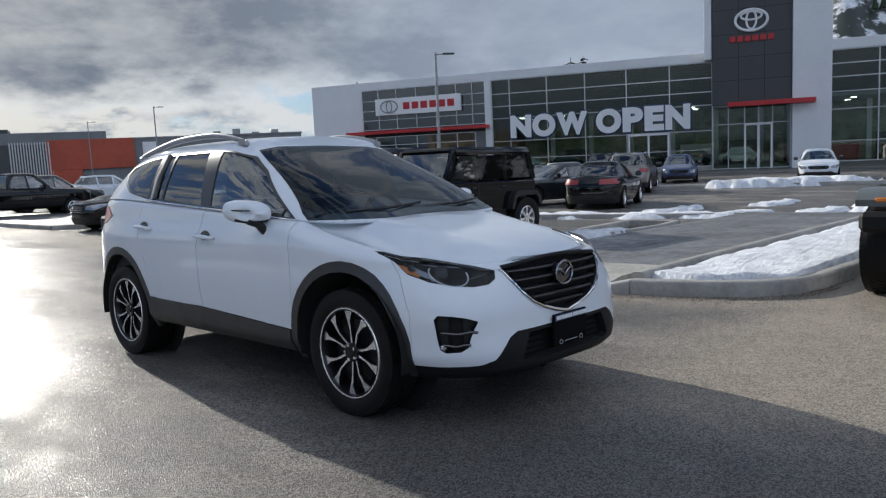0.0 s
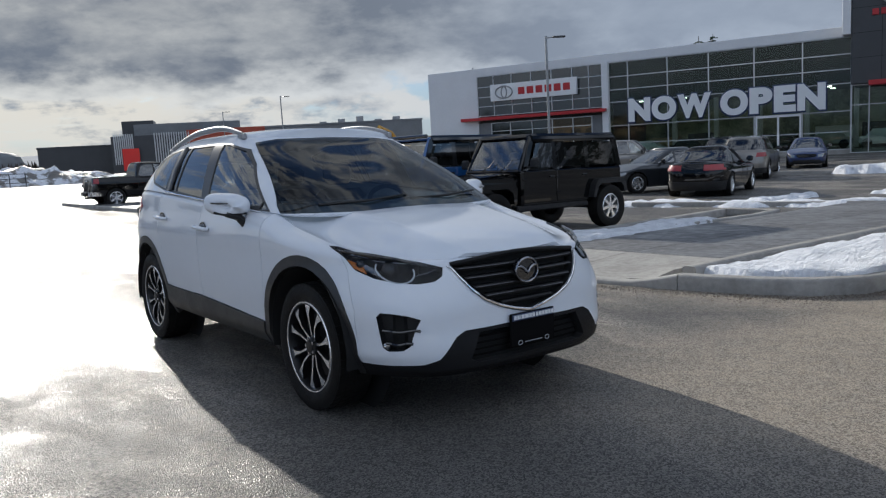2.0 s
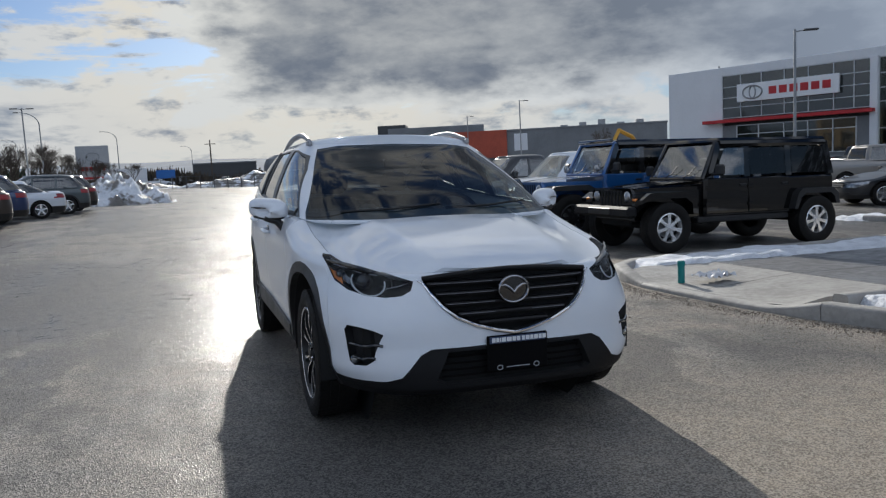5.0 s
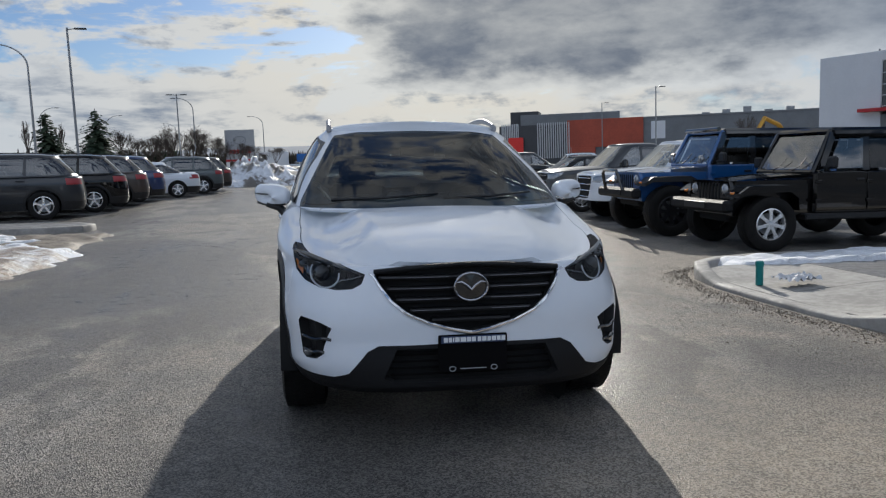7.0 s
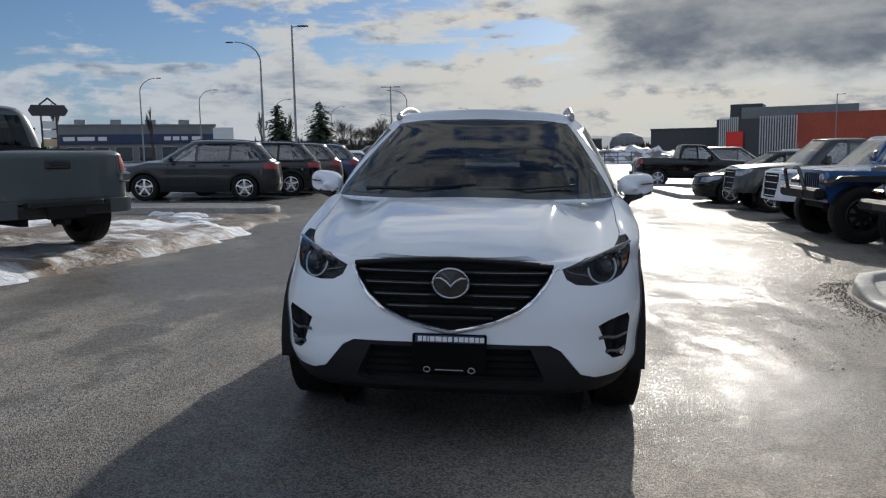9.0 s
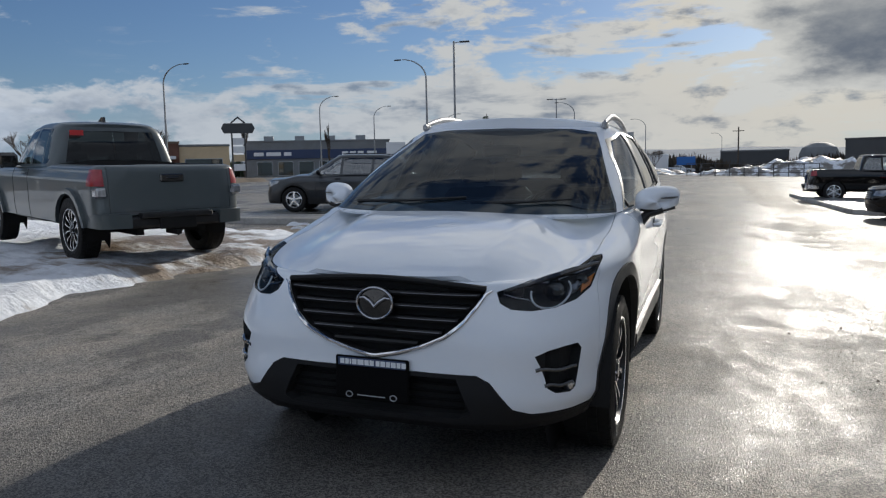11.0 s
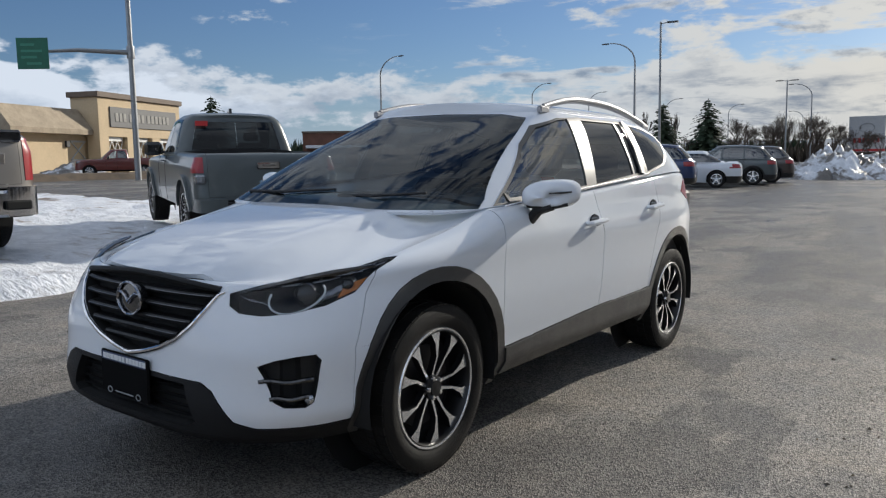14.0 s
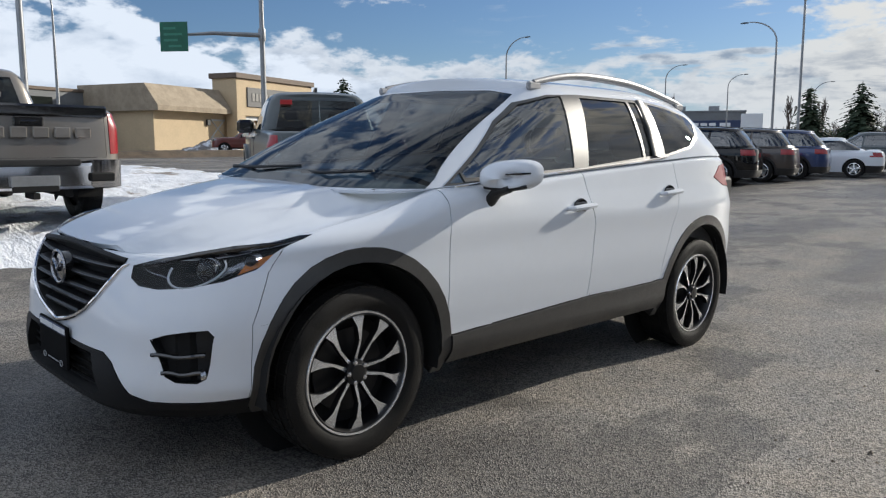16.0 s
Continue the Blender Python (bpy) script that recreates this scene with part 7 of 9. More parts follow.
    part("rear_window", Geo().add([(-0.62, 1.90, 1.22 + up), (0.62, 1.90, 1.22 + up), (0.56, 1.82, 1.68 + up), (-0.56, 1.82, 1.68 + up)], [(0, 1, 2, 3)]), DARKGLASS, car)
    zb, zr = 1.14 + up, 1.76 + up
    part("windscreen", Geo().add([(-0.66, -0.695, zb + 0.05), (0.66, -0.695, zb + 0.05), (0.60, -0.42, zr - 0.06), (-0.60, -0.42, zr - 0.06)], [(0, 1, 2, 3)]), CARGLASS, car, "upright windscreen")
    for p, q in (((-0.71, -0.71, zb), (-0.65, -0.40, zr)), ((0.71, -0.71, zb), (0.65, -0.40, zr)), ((-0.71, -0.71, zb + 0.01), (0.71, -0.71, zb + 0.01)), ((-0.65, -0.40, zr - 0.01), (0.65, -0.40, zr - 0.01))):
        part("screen_frame", Geo().tube([p, q], 0.035, 6), paint, car)
    for x in (-0.25, 0.25):
        part("wiper", Geo().tube([(x, -0.74, zb + 0.03), (x + 0.16, -0.71, zb + 0.10), (x + 0.26, -0.67, zb + 0.22)], 0.009, 5), PLASTIC, car)
    bp = part("front_bumper", Geo().box(-0.86, 0.86, -2.20, -2.02, 0.58 + up, 0.76 + up, 0.04).box(-0.40, 0.40, -2.06, -1.90, 0.56 + up, 0.70 + up, 0.03), LIPBLACK, car, "black steel front bumper")
    part("bumper_plate", Geo().box(-0.34, 0.34, -2.215, -2.19, 0.62 + up, 0.73 + up, 0.012), DARKALLOY if not guard else LIPBLACK, bp, "grey centre plate")
    if guard:
        part("bull_bar", Geo().tube([(-0.42, -2.20, 0.72 + up), (-0.36, -2.28, 1.02 + up), (-0.28, -2.28, 1.08 + up), (0.28, -2.28, 1.08 + up), (0.36, -2.28, 1.02 + up), (0.42, -2.20, 0.72 + up)], 0.032, 8), GLOSSBLACK, bp, "black tubular bull bar")
        for sx in (1, -1):
            part("spot_lamp", Geo().lathe([(0.0, -0.04), (0.07, -0.035), (0.08, 0.0), (0.03, 0.06)], 16, "y", pose(sx * 0.60, -0.78, 1.26 + up)), LAMPCLEAR, car)
        part("light_bar", Geo().tube([(-0.62, -0.46, 1.80 + up), (0.62, -0.46, 1.80 + up)], 0.04, 8), GLOSSBLACK, car)
    part("chassis", Geo().box(-0.45, 0.45, -1.9, 1.9, 0.42 + up, 0.56 + up, 0.03).box(-0.70, 0.70, -ax - 0.05, -ax + 0.05, r - 0.05, r + 0.05, 0.02).box(-0.70, 0.70, ax - 0.05, ax + 0.05, r - 0.05, r + 0.05, 0.02), UNDER, car)
    part("wheel_well", Geo().box(-0.58, 0.58, -1.88, -1.0, 0.5 + up, 0.9 + up, 0.03).box(-0.60, 0.60, 1.0, 1.9, 0.5 + up, 0.9 + up, 0.03), UNDER, car)
    sp = new("spare_wheel")
    sp.parent = car
    sp.matrix_basis = pose(0.05, 2.10, 1.02 + up, 0, 0, 90)
    t = Geo().lathe([(0.22, -0.12), (0.30, -0.13), (0.39, -0.11), (0.405, 0.0), (0.39, 0.11), (0.30, 0.13), (0.0, 0.12)], 28, "x")
    part("spare_tyre", t, RUBBER, sp)
    for x in (-0.34, 0.34):
        for y in (-0.02, 0.85):
            st = part("seat_back", Geo().box(x - 0.22, x + 0.22, y + 0.1, y + 0.24, 0.9 + up, 1.34 + up, 0.05), SEAT, car)
            part("headrest", Geo().box(x - 0.11, x + 0.11, y + 0.12, y + 0.22, 1.36 + up, 1.50 + up, 0.04), SEAT, st)
    part("dash_panel", Geo().box(-0.72, 0.72, -0.66, -0.40, 0.9 + up, 1.16 + up, 0.03), INTERIOR, car)
    return car


build_boxy("off_road_car", "black four-door off-roader with silver wheels, facing the aisle", on_ground(7.27, 5.62, -90), BLACK_PAINT, BLACK_PAINT)
build_boxy("off_road_car", "blue lifted off-roader with black bull bar and black wings", on_ground(6.95, 8.15, -90), BLUE_PAINT, GLOSSBLACK, 0.10, True)
build_boxy("off_road_car", "dark grey-green off-roader at the kerb with wide tyres", on_ground(6.22, -3.40, -90), mat("sage_paint", (0.10, 0.11, 0.10), 0.35, coat=0.8, var=0.1), GLOSSBLACK, 0.06, False)

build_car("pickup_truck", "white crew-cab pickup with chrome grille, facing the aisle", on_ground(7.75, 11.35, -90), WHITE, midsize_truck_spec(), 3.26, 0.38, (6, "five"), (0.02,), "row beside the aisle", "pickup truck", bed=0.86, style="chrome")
build_car("pickup_truck", "dark grey pickup with roof rack, facing the aisle", on_ground(7.75, 14.75, -90), DARKGREY_PAINT, midsize_truck_spec(), 3.26, 0.38, (6, "five"), (0.02,), "row beside the aisle", "pickup truck", bed=0.86, clad=True)
build_car("saloon_car", "black crossover facing the aisle, wet bonnet", on_ground(7.15, 17.6, -90), BLACK_PAINT, hatch_spec(), 2.65, 0.345, (5, "five"), (0.1,), "row beside the aisle", clad=True)
build_car("pickup_truck", "black pickup parked side-on behind a kerb", on_ground(7.2, 28.6, 90), BLACK_PAINT, midsize_truck_spec(), 3.26, 0.38, (6, "five"), (0.02,), "", "pickup truck", bed=0.86, style="chrome", fine=0.45)
build_car("suv", "dark grey sport utility behind the black pickup", on_ground(10.5, 34.5, 84), DARKGREY_PAINT, suv_spec(1.75), 2.75, 0.37, (5, "dark"), (0.1,), fine=0.45)

# the angled row on the other side of the aisle
def row_place(k, dx=0.0):
    return on_ground(-9.47 + dx + (0.3 if k == 0 else 0.75), 15.87 + 2.78 * k, -76)


suv, _ = build_car("suv", "dark grey five-door sport utility with silver wheels in the angled row", row_place(0), DARKGREY_PAINT, suv_spec(), 2.69, 0.36, (5, "five"), (0.05, 0.95), "angled row", "suv", clad=True, rails=True, fine=0.75)
for k, (paint, words) in enumerate(((BLACK_PAINT, "black five-door sport utility in the angled row"), (BROWNPAINT, "brown-grey five-door sport utility in the angled row"), (NAVY_PAINT, "navy blue five-door sport utility in the angled row"))):
    o = copy_thing(suv, row_place(k + 1))
    tagged(o, words)
    for c in o.children_recursive:
        if c.type == "MESH" and c.data.materials and c.data.materials[0] == DARKGREY_PAINT:
            c.data = c.data.copy()
            c.data.materials[0] = paint
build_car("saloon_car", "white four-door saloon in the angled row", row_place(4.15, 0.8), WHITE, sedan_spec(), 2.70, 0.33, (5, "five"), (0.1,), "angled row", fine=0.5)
for k, (paint, words) in enumerate(((GREY_PAINT, "grey seven-seat sport utility in the angled row"), (BROWNPAINT, "bronze sport utility at the end of the angled row"))):
    o = copy_thing(suv, row_place(5.4 + 1.2 * k, 1.3))
    tagged(o, words)
    for c in o.children_recursive:
        if c.type == "MESH" and c.data.materials and c.data.materials[0] == DARKGREY_PAINT:
            c.data = c.data.copy()
            c.data.materials[0] = paint

# cars before the dealership
saloon, _ = build_car("saloon_car", "black four-door saloon with wide red tail lamps", on_ground(18.3, 8.75, 109), BLACK_PAINT, sedan_spec(), 2.70, 0.33, (5, "five"), (0.1,), "cars before the showroom", fine=0.7, wide_tail=True)


def repaint(src, words, m, paint, old):
    o = tagged(copy_thing(src, m), words)
    for c in o.children_recursive:
        if c.type == "MESH" and c.data.materials and c.data.materials[0] == old:
            c.data = c.data.copy()
            c.data.materials[0] = paint
    return o


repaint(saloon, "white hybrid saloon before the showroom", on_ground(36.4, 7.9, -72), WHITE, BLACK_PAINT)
repaint(saloon, "dark blue saloon before the showroom", on_ground(35.0, 14.4, -64), NAVY_PAINT, BLACK_PAINT)
repaint(suv, "silver sport utility before the showroom", on_ground(26.5, 12.4, 112), SILVER_PAINT, DARKGREY_PAINT)
repaint(suv, "black sport utility at the showroom", on_ground(34.0, 18.2, 112), BLACK_PAINT, DARKGREY_PAINT)
repaint(saloon, "grey saloon behind the black off-roader", on_ground(19.0, 11.3, -110), DARKGREY_PAINT, BLACK_PAINT)
truck, _ = build_car("pickup_truck", "silver pickup before the showroom", on_ground(24.5, 17.5, 70), SILVER_PAINT, midsize_truck_spec(), 3.26, 0.38, (6, "five"), (0.02,), "cars before the showroom", "pickup truck", bed=0.86, fine=0.4)
repaint(truck, "dark grey pickup before the showroom", on_ground(31.0, 22.5, 70), DARKGREY_PAINT, SILVER_PAINT)
repaint(truck, "black pickup beside the showroom", on_ground(35.5, 28.0, 75), BLACK_PAINT, SILVER_PAINT)
for x, y, h, paint, words in ((17.0, 43.0, 80, WHITE, "white sport utility far down the lot"), (22.0, 46.0, 80, SILVER_PAINT, "silver sport utility far down the lot"), (27.0, 52.0, 85, WHITE, "white sport utility beside the wall")):
    repaint(suv, words, on_ground(x, y, h), paint, DARKGREY_PAINT)
repaint(truck, "dark red pickup parked before the tan shop", on_ground(-44.5, 24.5, -31), mat("dark_red_car_paint", (0.13, 0.018, 0.015), 0.35, coat=0.7, var=0.1), SILVER_PAINT)
# cars far beyond the snow heaps, across the road
for k in range(12):
    repaint(suv if k % 3 else saloon, "parked car far across the road", on_ground(-4.0 + k * 4.6 - (k % 4), 128.0 + 5 * (k % 3), 88 + k), (WHITE, SILVER_PAINT, NAVY_PAINT, DARKGREY_PAINT)[k % 4], DARKGREY_PAINT if k % 3 else BLACK_PAINT)

# ---- buildings ----
def letter_mesh(text, height, depth, bold=0.0):
    cu = bpy.data.curves.new("lettering", "FONT")
    cu.body, cu.size, cu.extrude, cu.offset = text, 1.0, 0.5, bold
    cu.align_x = "LEFT"
    tmp = bpy.data.objects.new("lettering", cu)
    scene.collection.objects.link(tmp)
    bpy.context.view_layer.update()
    me = bpy.data.meshes.new_from_object(tmp.evaluated_get(bpy.context.evaluated_depsgraph_get()))
    bpy.data.objects.remove(tmp)
    co = np.array([v.co[:] for v in me.vertices])
    lo, hi = co.min(0), co.max(0)
    return me, lo, hi


def letter(parent, ch, x0, x1, z0, z1, y, depth, material, bold=0.02, name="letter", label=""):
    me, lo, hi = letter_mesh(ch, 1, 1, bold)
    for v in me.vertices:
        u = (v.co.x - lo[0]) / (hi[0] - lo[0])
        w = (v.co.y - lo[1]) / (hi[1] - lo[1])
        t = (v.co.z - lo[2]) / (hi[2] - lo[2])
        v.co = (x0 + (x1 - x0) * u, y - depth * t, z0 + (z1 - z0) * w)
    me.materials.clear()
    me.materials.append(material)
    ob = new(name, me)
    ob.parent = parent
    if label:
        ob["label"] = label
    return ob


def facade_glass(b, x0, x1, z0, z1, xs, zs, y=0.0, glass_mat=None):
    """A curtain wall: panes between mullions, each pane and bar a part."""
    cols, rows = [x0, *xs, x1], [z0, *zs, z1]
    for i in range(len(cols) - 1):
        for j in range(len(rows) - 1):
            part("pane", Geo().box(cols[i] + 0.03, cols[i + 1] - 0.03, y + 0.06, y + 0.09, rows[j] + 0.03, rows[j + 1] - 0.03), glass_mat or SHOPGLASS, b, fix=False)
    for x in cols:
        part("mullion", Geo().box(x - 0.035, x + 0.035, y - 0.02, y + 0.10, z0, z1), MULLION, b, fix=False)
    for z in rows:
        part("transom", Geo().box(x0, x1, y - 0.010, y + 0.095, z - 0.03, z + 0.03), MULLION, b, fix=False)


CLEARPANE = glass("showroom_pane", (0.78, 0.86, 0.80), base=0.03, graze=0.5)
SHOWWALL = mat("showroom_back_wall", (0.52, 0.53, 0.40), 0.8, col2=(0.18, 0.19, 0.15), vscale=0.5)
SHOWFLOOR = mat("showroom_floor", (0.16, 0.16, 0.15), 0.25, var=0.2, vscale=0.6)
TUBELIGHT = glow("showroom_lamp", (1.0, 0.93, 0.78), 8.0)


def showroom(b, x0, x1, z0):
    """The lit sales floor behind the lower panes."""
    part("sales_floor", Geo().box(x0, x1, 0.3, 10.0, z0 - 0.05, z0 + 0.32), SHOWFLOOR, b)
    part("sales_back_wall", Geo().box(x0, x1, 10.0, 10.2, z0, 4.6), SHOWWALL, b)
    part("sales_ceiling", Geo().box(x0, x1, 0.4, 10.2, 4.3, 4.5), GREYWALL, b)
    rnd = random.Random(int(x0))
    for k in range(int((x1 - x0) / 3.4)):
        x = x0 + 1.7 + 3.4 * k
        for y in (3.0, 6.5):
            part("ceiling_lamp", Geo().box(x - 0.16, x + 0.16, y - 0.16, y + 0.16, 4.25, 4.29), TUBELIGHT, b)
        part("inner_column", Geo().box(x + 1.4, x + 1.75, 7.0, 7.35, z0, 4.3), WHITEPANEL, b)
        w, h = rnd.uniform(0.8, 1.5), rnd.uniform(0.9, 2.1)
        part("display_stand", Geo().box(x - w, x + w, 8.6, 9.4, z0, z0 + 0.3 + h, 0.05), rnd.choice((SIGNWHITE, REDPAINT, DARKPANEL, TAN)), b)
        if rnd.random() < 0.75:
            show = part("show_car", Geo().box(x - 1.5, x + 1.5, 3.4, 5.1, z0 + 0.55, z0 + 1.15, 0.16).prism([(-1.1, z0 + 1.1), (-0.6, z0 + 1.62), (0.6, z0 + 1.62), (1.2, z0 + 1.1)], "y", 3.6, 4.9, pose(x, 0, 0)), rnd.choice((WHITE, DARKGREY_PAINT, SILVER_PAINT, BLACK_PAINT)), b)
            for wx in (-0.95, 0.95):
                part("show_wheel", Geo().lathe([(0.0, -0.1), (0.33, -0.1), (0.33, 0.1), (0.0, 0.1)], 16, "y", pose(x + wx, 3.5, z0 + 0.65)), RUBBER, show)


def dealership():
    z0 = -0.54
    b = thing("dealership_building", "white dealership with glazed showroom and dark entrance tower", "building", pose(38.96, 51.0, 0, 0, 0, -68.16))
    H = 8.0
    # left white end, fascia and flank
    part("wall", Geo().box(0, 4.92, 0.0, 0.4, z0, H, 0.02), WHITEPANEL, b, "white metal cladding")
    part("flank_wall", Geo().box(0.0, 0.4, 0.4, 32, z0, H, 0.02), WHITEPANEL, b)
    part("back_wall", Geo().box(0.4, 70, 31.6, 32, z0, H), GREYWALL, b)
    part("roof", Geo().box(0.4, 70, 0.4, 31.6, H - 0.6, H - 0.4), GREYWALL, b)
    part("fascia", Geo().box(4.92, 33.5, -0.05, 0.4, 7.32, H, 0.02), WHITEPANEL, b, "white fascia band")
    # Dark blocks behind the panes stand in for the unlit rooms inside.
    part("pane_backing", Geo().box(4.92, 16.6, 0.3, 1.0, z0, 7.3), INTERIOR, b)
    part("dark_backing", Geo().box(16.65, 33.5, 0.35, 1.0, 4.3, 7.3), UNDER, b)
    showroom(b, 16.65, 38.7, z0)
    facade_glass(b, 4.95, 16.1, 3.95, 7.3, [6.5, 8.2, 10.0, 11.8, 13.6, 15.0], [4.75, 5.55, 6.4])
    part("lower_wall", Geo().box(4.95, 16.1, 0.0, 0.3, z0, 3.35), GREYWALL, b)
    facade_glass(b, 6.2, 15.2, 0.9, 3.3, [8.0, 10.0, 11.8, 13.6], [2.6], y=-0.10)
    part("white_column", Geo().box(16.12, 16.62, -0.25, 0.3, z0, 7.4, 0.02), WHITEPANEL, b)
    part("red_canopy", Geo().box(3.55, 16.5, -0.75, 0.05, 3.56, 3.82, 0.02), REDPAINT, b, "red painted canopy edge")
    facade_glass(b, 16.65, 33.5, z0 + 0.35, 7.3, [18.15, 21.2, 24.2, 27.35, 30.5], [1.0, 2.4, 4.25, 5.2, 6.2], glass_mat=CLEARPANE)
    part("plinth", Geo().box(16.65, 33.5, -0.04, 0.3, z0, z0 + 0.33), CONCRETE, b)
    for x0, x1 in ((27.45, 30.45),):
        dr = part("door_frame", Geo().box(x0, x0 + 0.12, -0.06, 0.02, z0 + 0.05, 2.35).box(x1 - 0.12, x1, -0.06, 0.02, z0 + 0.05, 2.35).box(x0, x1, -0.06, 0.02, 2.25, 2.42).box((x0 + x1) / 2 - 0.07, (x0 + x1) / 2 + 0.07, -0.06, 0.02, z0 + 0.05, 2.3), SIGNWHITE, b, "white double-door frame")
    # tower
    part("tower", Geo().box(33.52, 38.75, -0.9, 6.0, 4.1, 12.6, 0.03), DARKPANEL, b, "dark-grey panelled tower")
    for z in (5.8, 7.4, 9.0, 10.7):
        part("panel_joint", Geo().box(33.50, 38.77, -0.905, -0.88, z - 0.012, z + 0.012), UNDER, b)
    for x in (35.3, 37.0):
        part("panel_joint", Geo().box(x - 0.012, x + 0.012, -0.906, -0.88, 4.12, 12.55), UNDER, b)
    part("white_pier", Geo().box(38.77, 41.22, -1.2, 6.0, z0, 13.0, 0.03), WHITEPANEL, b, "tall white pier")
    part("white_pier", Geo().box(33.0, 33.5, -1.2, 6.0, 7.35, 13.0, 0.03), WHITEPANEL, b)
    part("tower_cap", Geo().box(33.0, 41.22, -1.22, 6.0, 12.6, 13.1, 0.03), WHITEPANEL, b)
    part("red_canopy", Geo().box(34.6, 40.2, -2.0, -0.9, 3.92, 4.24, 0.02), REDPAINT, b, "red painted canopy edge")
    facade_glass(b, 33.55, 38.7, z0 + 0.1, 4.05, [34.6, 35.7, 36.62, 37.55], [2.75], y=-0.3, glass_mat=CLEARPANE)
    part("door_frame", Geo().box(35.68, 35.80, -0.42, -0.3, z0 + 0.05, 2.7).box(37.42, 37.54, -0.42, -0.3, z0 + 0.05, 2.7).box(35.68, 37.54, -0.42, -0.3, 2.60, 2.76).box(36.54, 36.70, -0.42, -0.3, z0 + 0.05, 2.65), SIGNWHITE, b, "white double-door frame")
    # badge and name on the tower, as plain shapes
    em = part("badge", Geo().tube([(36.13 + 1.05 * math.cos(a), -0.98, 9.85 + 0.72 * math.sin(a)) for a in np.linspace(0, 2 * math.pi, 41)], 0.10, 8, cap=False), SIGNWHITE, b, "white oval badge")
    part("badge_ring", Geo().tube([(36.13 + 0.32 * math.cos(a), -0.98, 9.87 + 0.62 * math.sin(a)) for a in np.linspace(0, 2 * math.pi, 33)], 0.075, 8, cap=False), SIGNWHITE, em)
    part("badge_ring", Geo().tube([(36.13 + 0.68 * math.cos(a), -0.98, 10.15 + 0.28 * math.sin(a)) for a in np.linspace(0, 2 * math.pi, 33)], 0.075, 8, cap=False), SIGNWHITE, em)
    for k in range(6):
        x = 34.72 + k * 0.50
        part("name_bar", Geo().box(x, x + 0.38, -1.02, -0.9, 8.42, 8.82, 0.02), REDPAINT, b)
    # right wing
    part("fascia", Geo().box(41.24, 70, -0.05, 0.4, 7.45, 8.15, 0.02), WHITEPANEL, b)
    facade_glass(b, 41.26, 69.5, z0 + 0.35, 7.42, [44.2, 47.2, 50.2, 53.2, 56.2, 59.2, 62.2, 65.2], [1.2, 3.4, 4.6, 5.6, 6.5], glass_mat=CLEARPANE)
    # Black block behind these upper panes, again for the darkness of the rooms.
    part("dark_backing", Geo().box(41.26, 69.5, 0.35, 1.0, 4.6, 7.4), UNDER, b)
    showroom(b, 41.3, 69.5, z0)
    # sign board on the left glass
    sg = part("sign_board", Geo().box(6.35, 14.08, -0.35, -0.05, 5.12, 6.50, 0.02), SIGNWHITE, b, "white sign board with red and grey shapes")
    for k in range(6):
        x = 8.95 + k * 0.80
        part("sign_bar", Geo().box(x, x + 0.60, -0.38, -0.34, 5.52, 6.10, 0.02), REDPAINT, sg)
    part("sign_badge", Geo().tube([(7.65 + 0.78 * math.cos(a), -0.37, 5.81 + 0.50 * math.sin(a)) for a in np.linspace(0, 2 * math.pi, 33)], 0.06, 6, cap=False), STEEL, sg)
    part("sign_badge", Geo().tube([(7.65 + 0.25 * math.cos(a), -0.37, 5.81 + 0.46 * math.sin(a)) for a in np.linspace(0, 2 * math.pi, 25)], 0.05, 6, cap=False), STEEL, sg)
    # the big letters
    word = thing("banner_letters", "big white opening letters with dark blue edges on the showroom glass", "sign", pose(38.96, 51.0, 0, 0, 0, -68.16))
    for chars, x0, x1, za, zb in (("NOW", 18.22, 24.40, 2.62, 4.40), ("OPEN", 25.06, 31.98, 2.60, 4.44)):
        wide = {"N": 1.0, "O": 1.08, "W": 1.42, "P": 0.86, "E": 0.80}
        total = sum(wide[c] for c in chars)
        gap = 0.10
        unit = (x1 - x0 - gap * (len(chars) - 1)) / total
        x = x0
        for c in chars:
            w = wide[c] * unit
            letter(word, c, x - 0.10, x + w + 0.10, za - 0.12, zb + 0.09, -0.10, 0.05, LETTERBLUE, 0.085, "letter_edge")
            letter(word, c, x, x + w, za, zb, -0.16, 0.06, SIGNWHITE, 0.060, "letter")
            x += w + gap
    part("rooftop_unit", Geo().box(24, 28, 9, 12, 7.5, 8.6, 0.05), WHITEPANEL, b)
    part("roof_pipe", Geo().tube([(3, 3, 7.4), (3, 3, 8.5)], 0.06, 6), STEEL, b)


dealership()


def box_building(name, label, centre, heading, w, d, h, material, trim, windows=(), base=None):
    """Plain commercial block: walls, parapet, openings."""
    z = level(*centre) if base is None else base
    b = thing(name, label, "building", pose(centre[0], centre[1], z, 0, 0, heading))
    part("wall", Geo().box(-w / 2, w / 2, 0, d, -0.5, h, 0.03), material, b)
    part("parapet", Geo().box(-w / 2 - 0.1, w / 2 + 0.1, -0.1, d + 0.1, h - 0.25, h + 0.05, 0.03), trim, b)
    for x0, x1, z0, z1 in windows:
        wn = part("window", Geo().box(x0 - 0.06, x1 + 0.06, -0.05, 0.02, z0 - 0.06, z1 + 0.06), MULLION, b)
        part("pane", Geo().box(x0, x1, -0.07, -0.04, z0, z1), SHOPGLASS, wn)
    return b


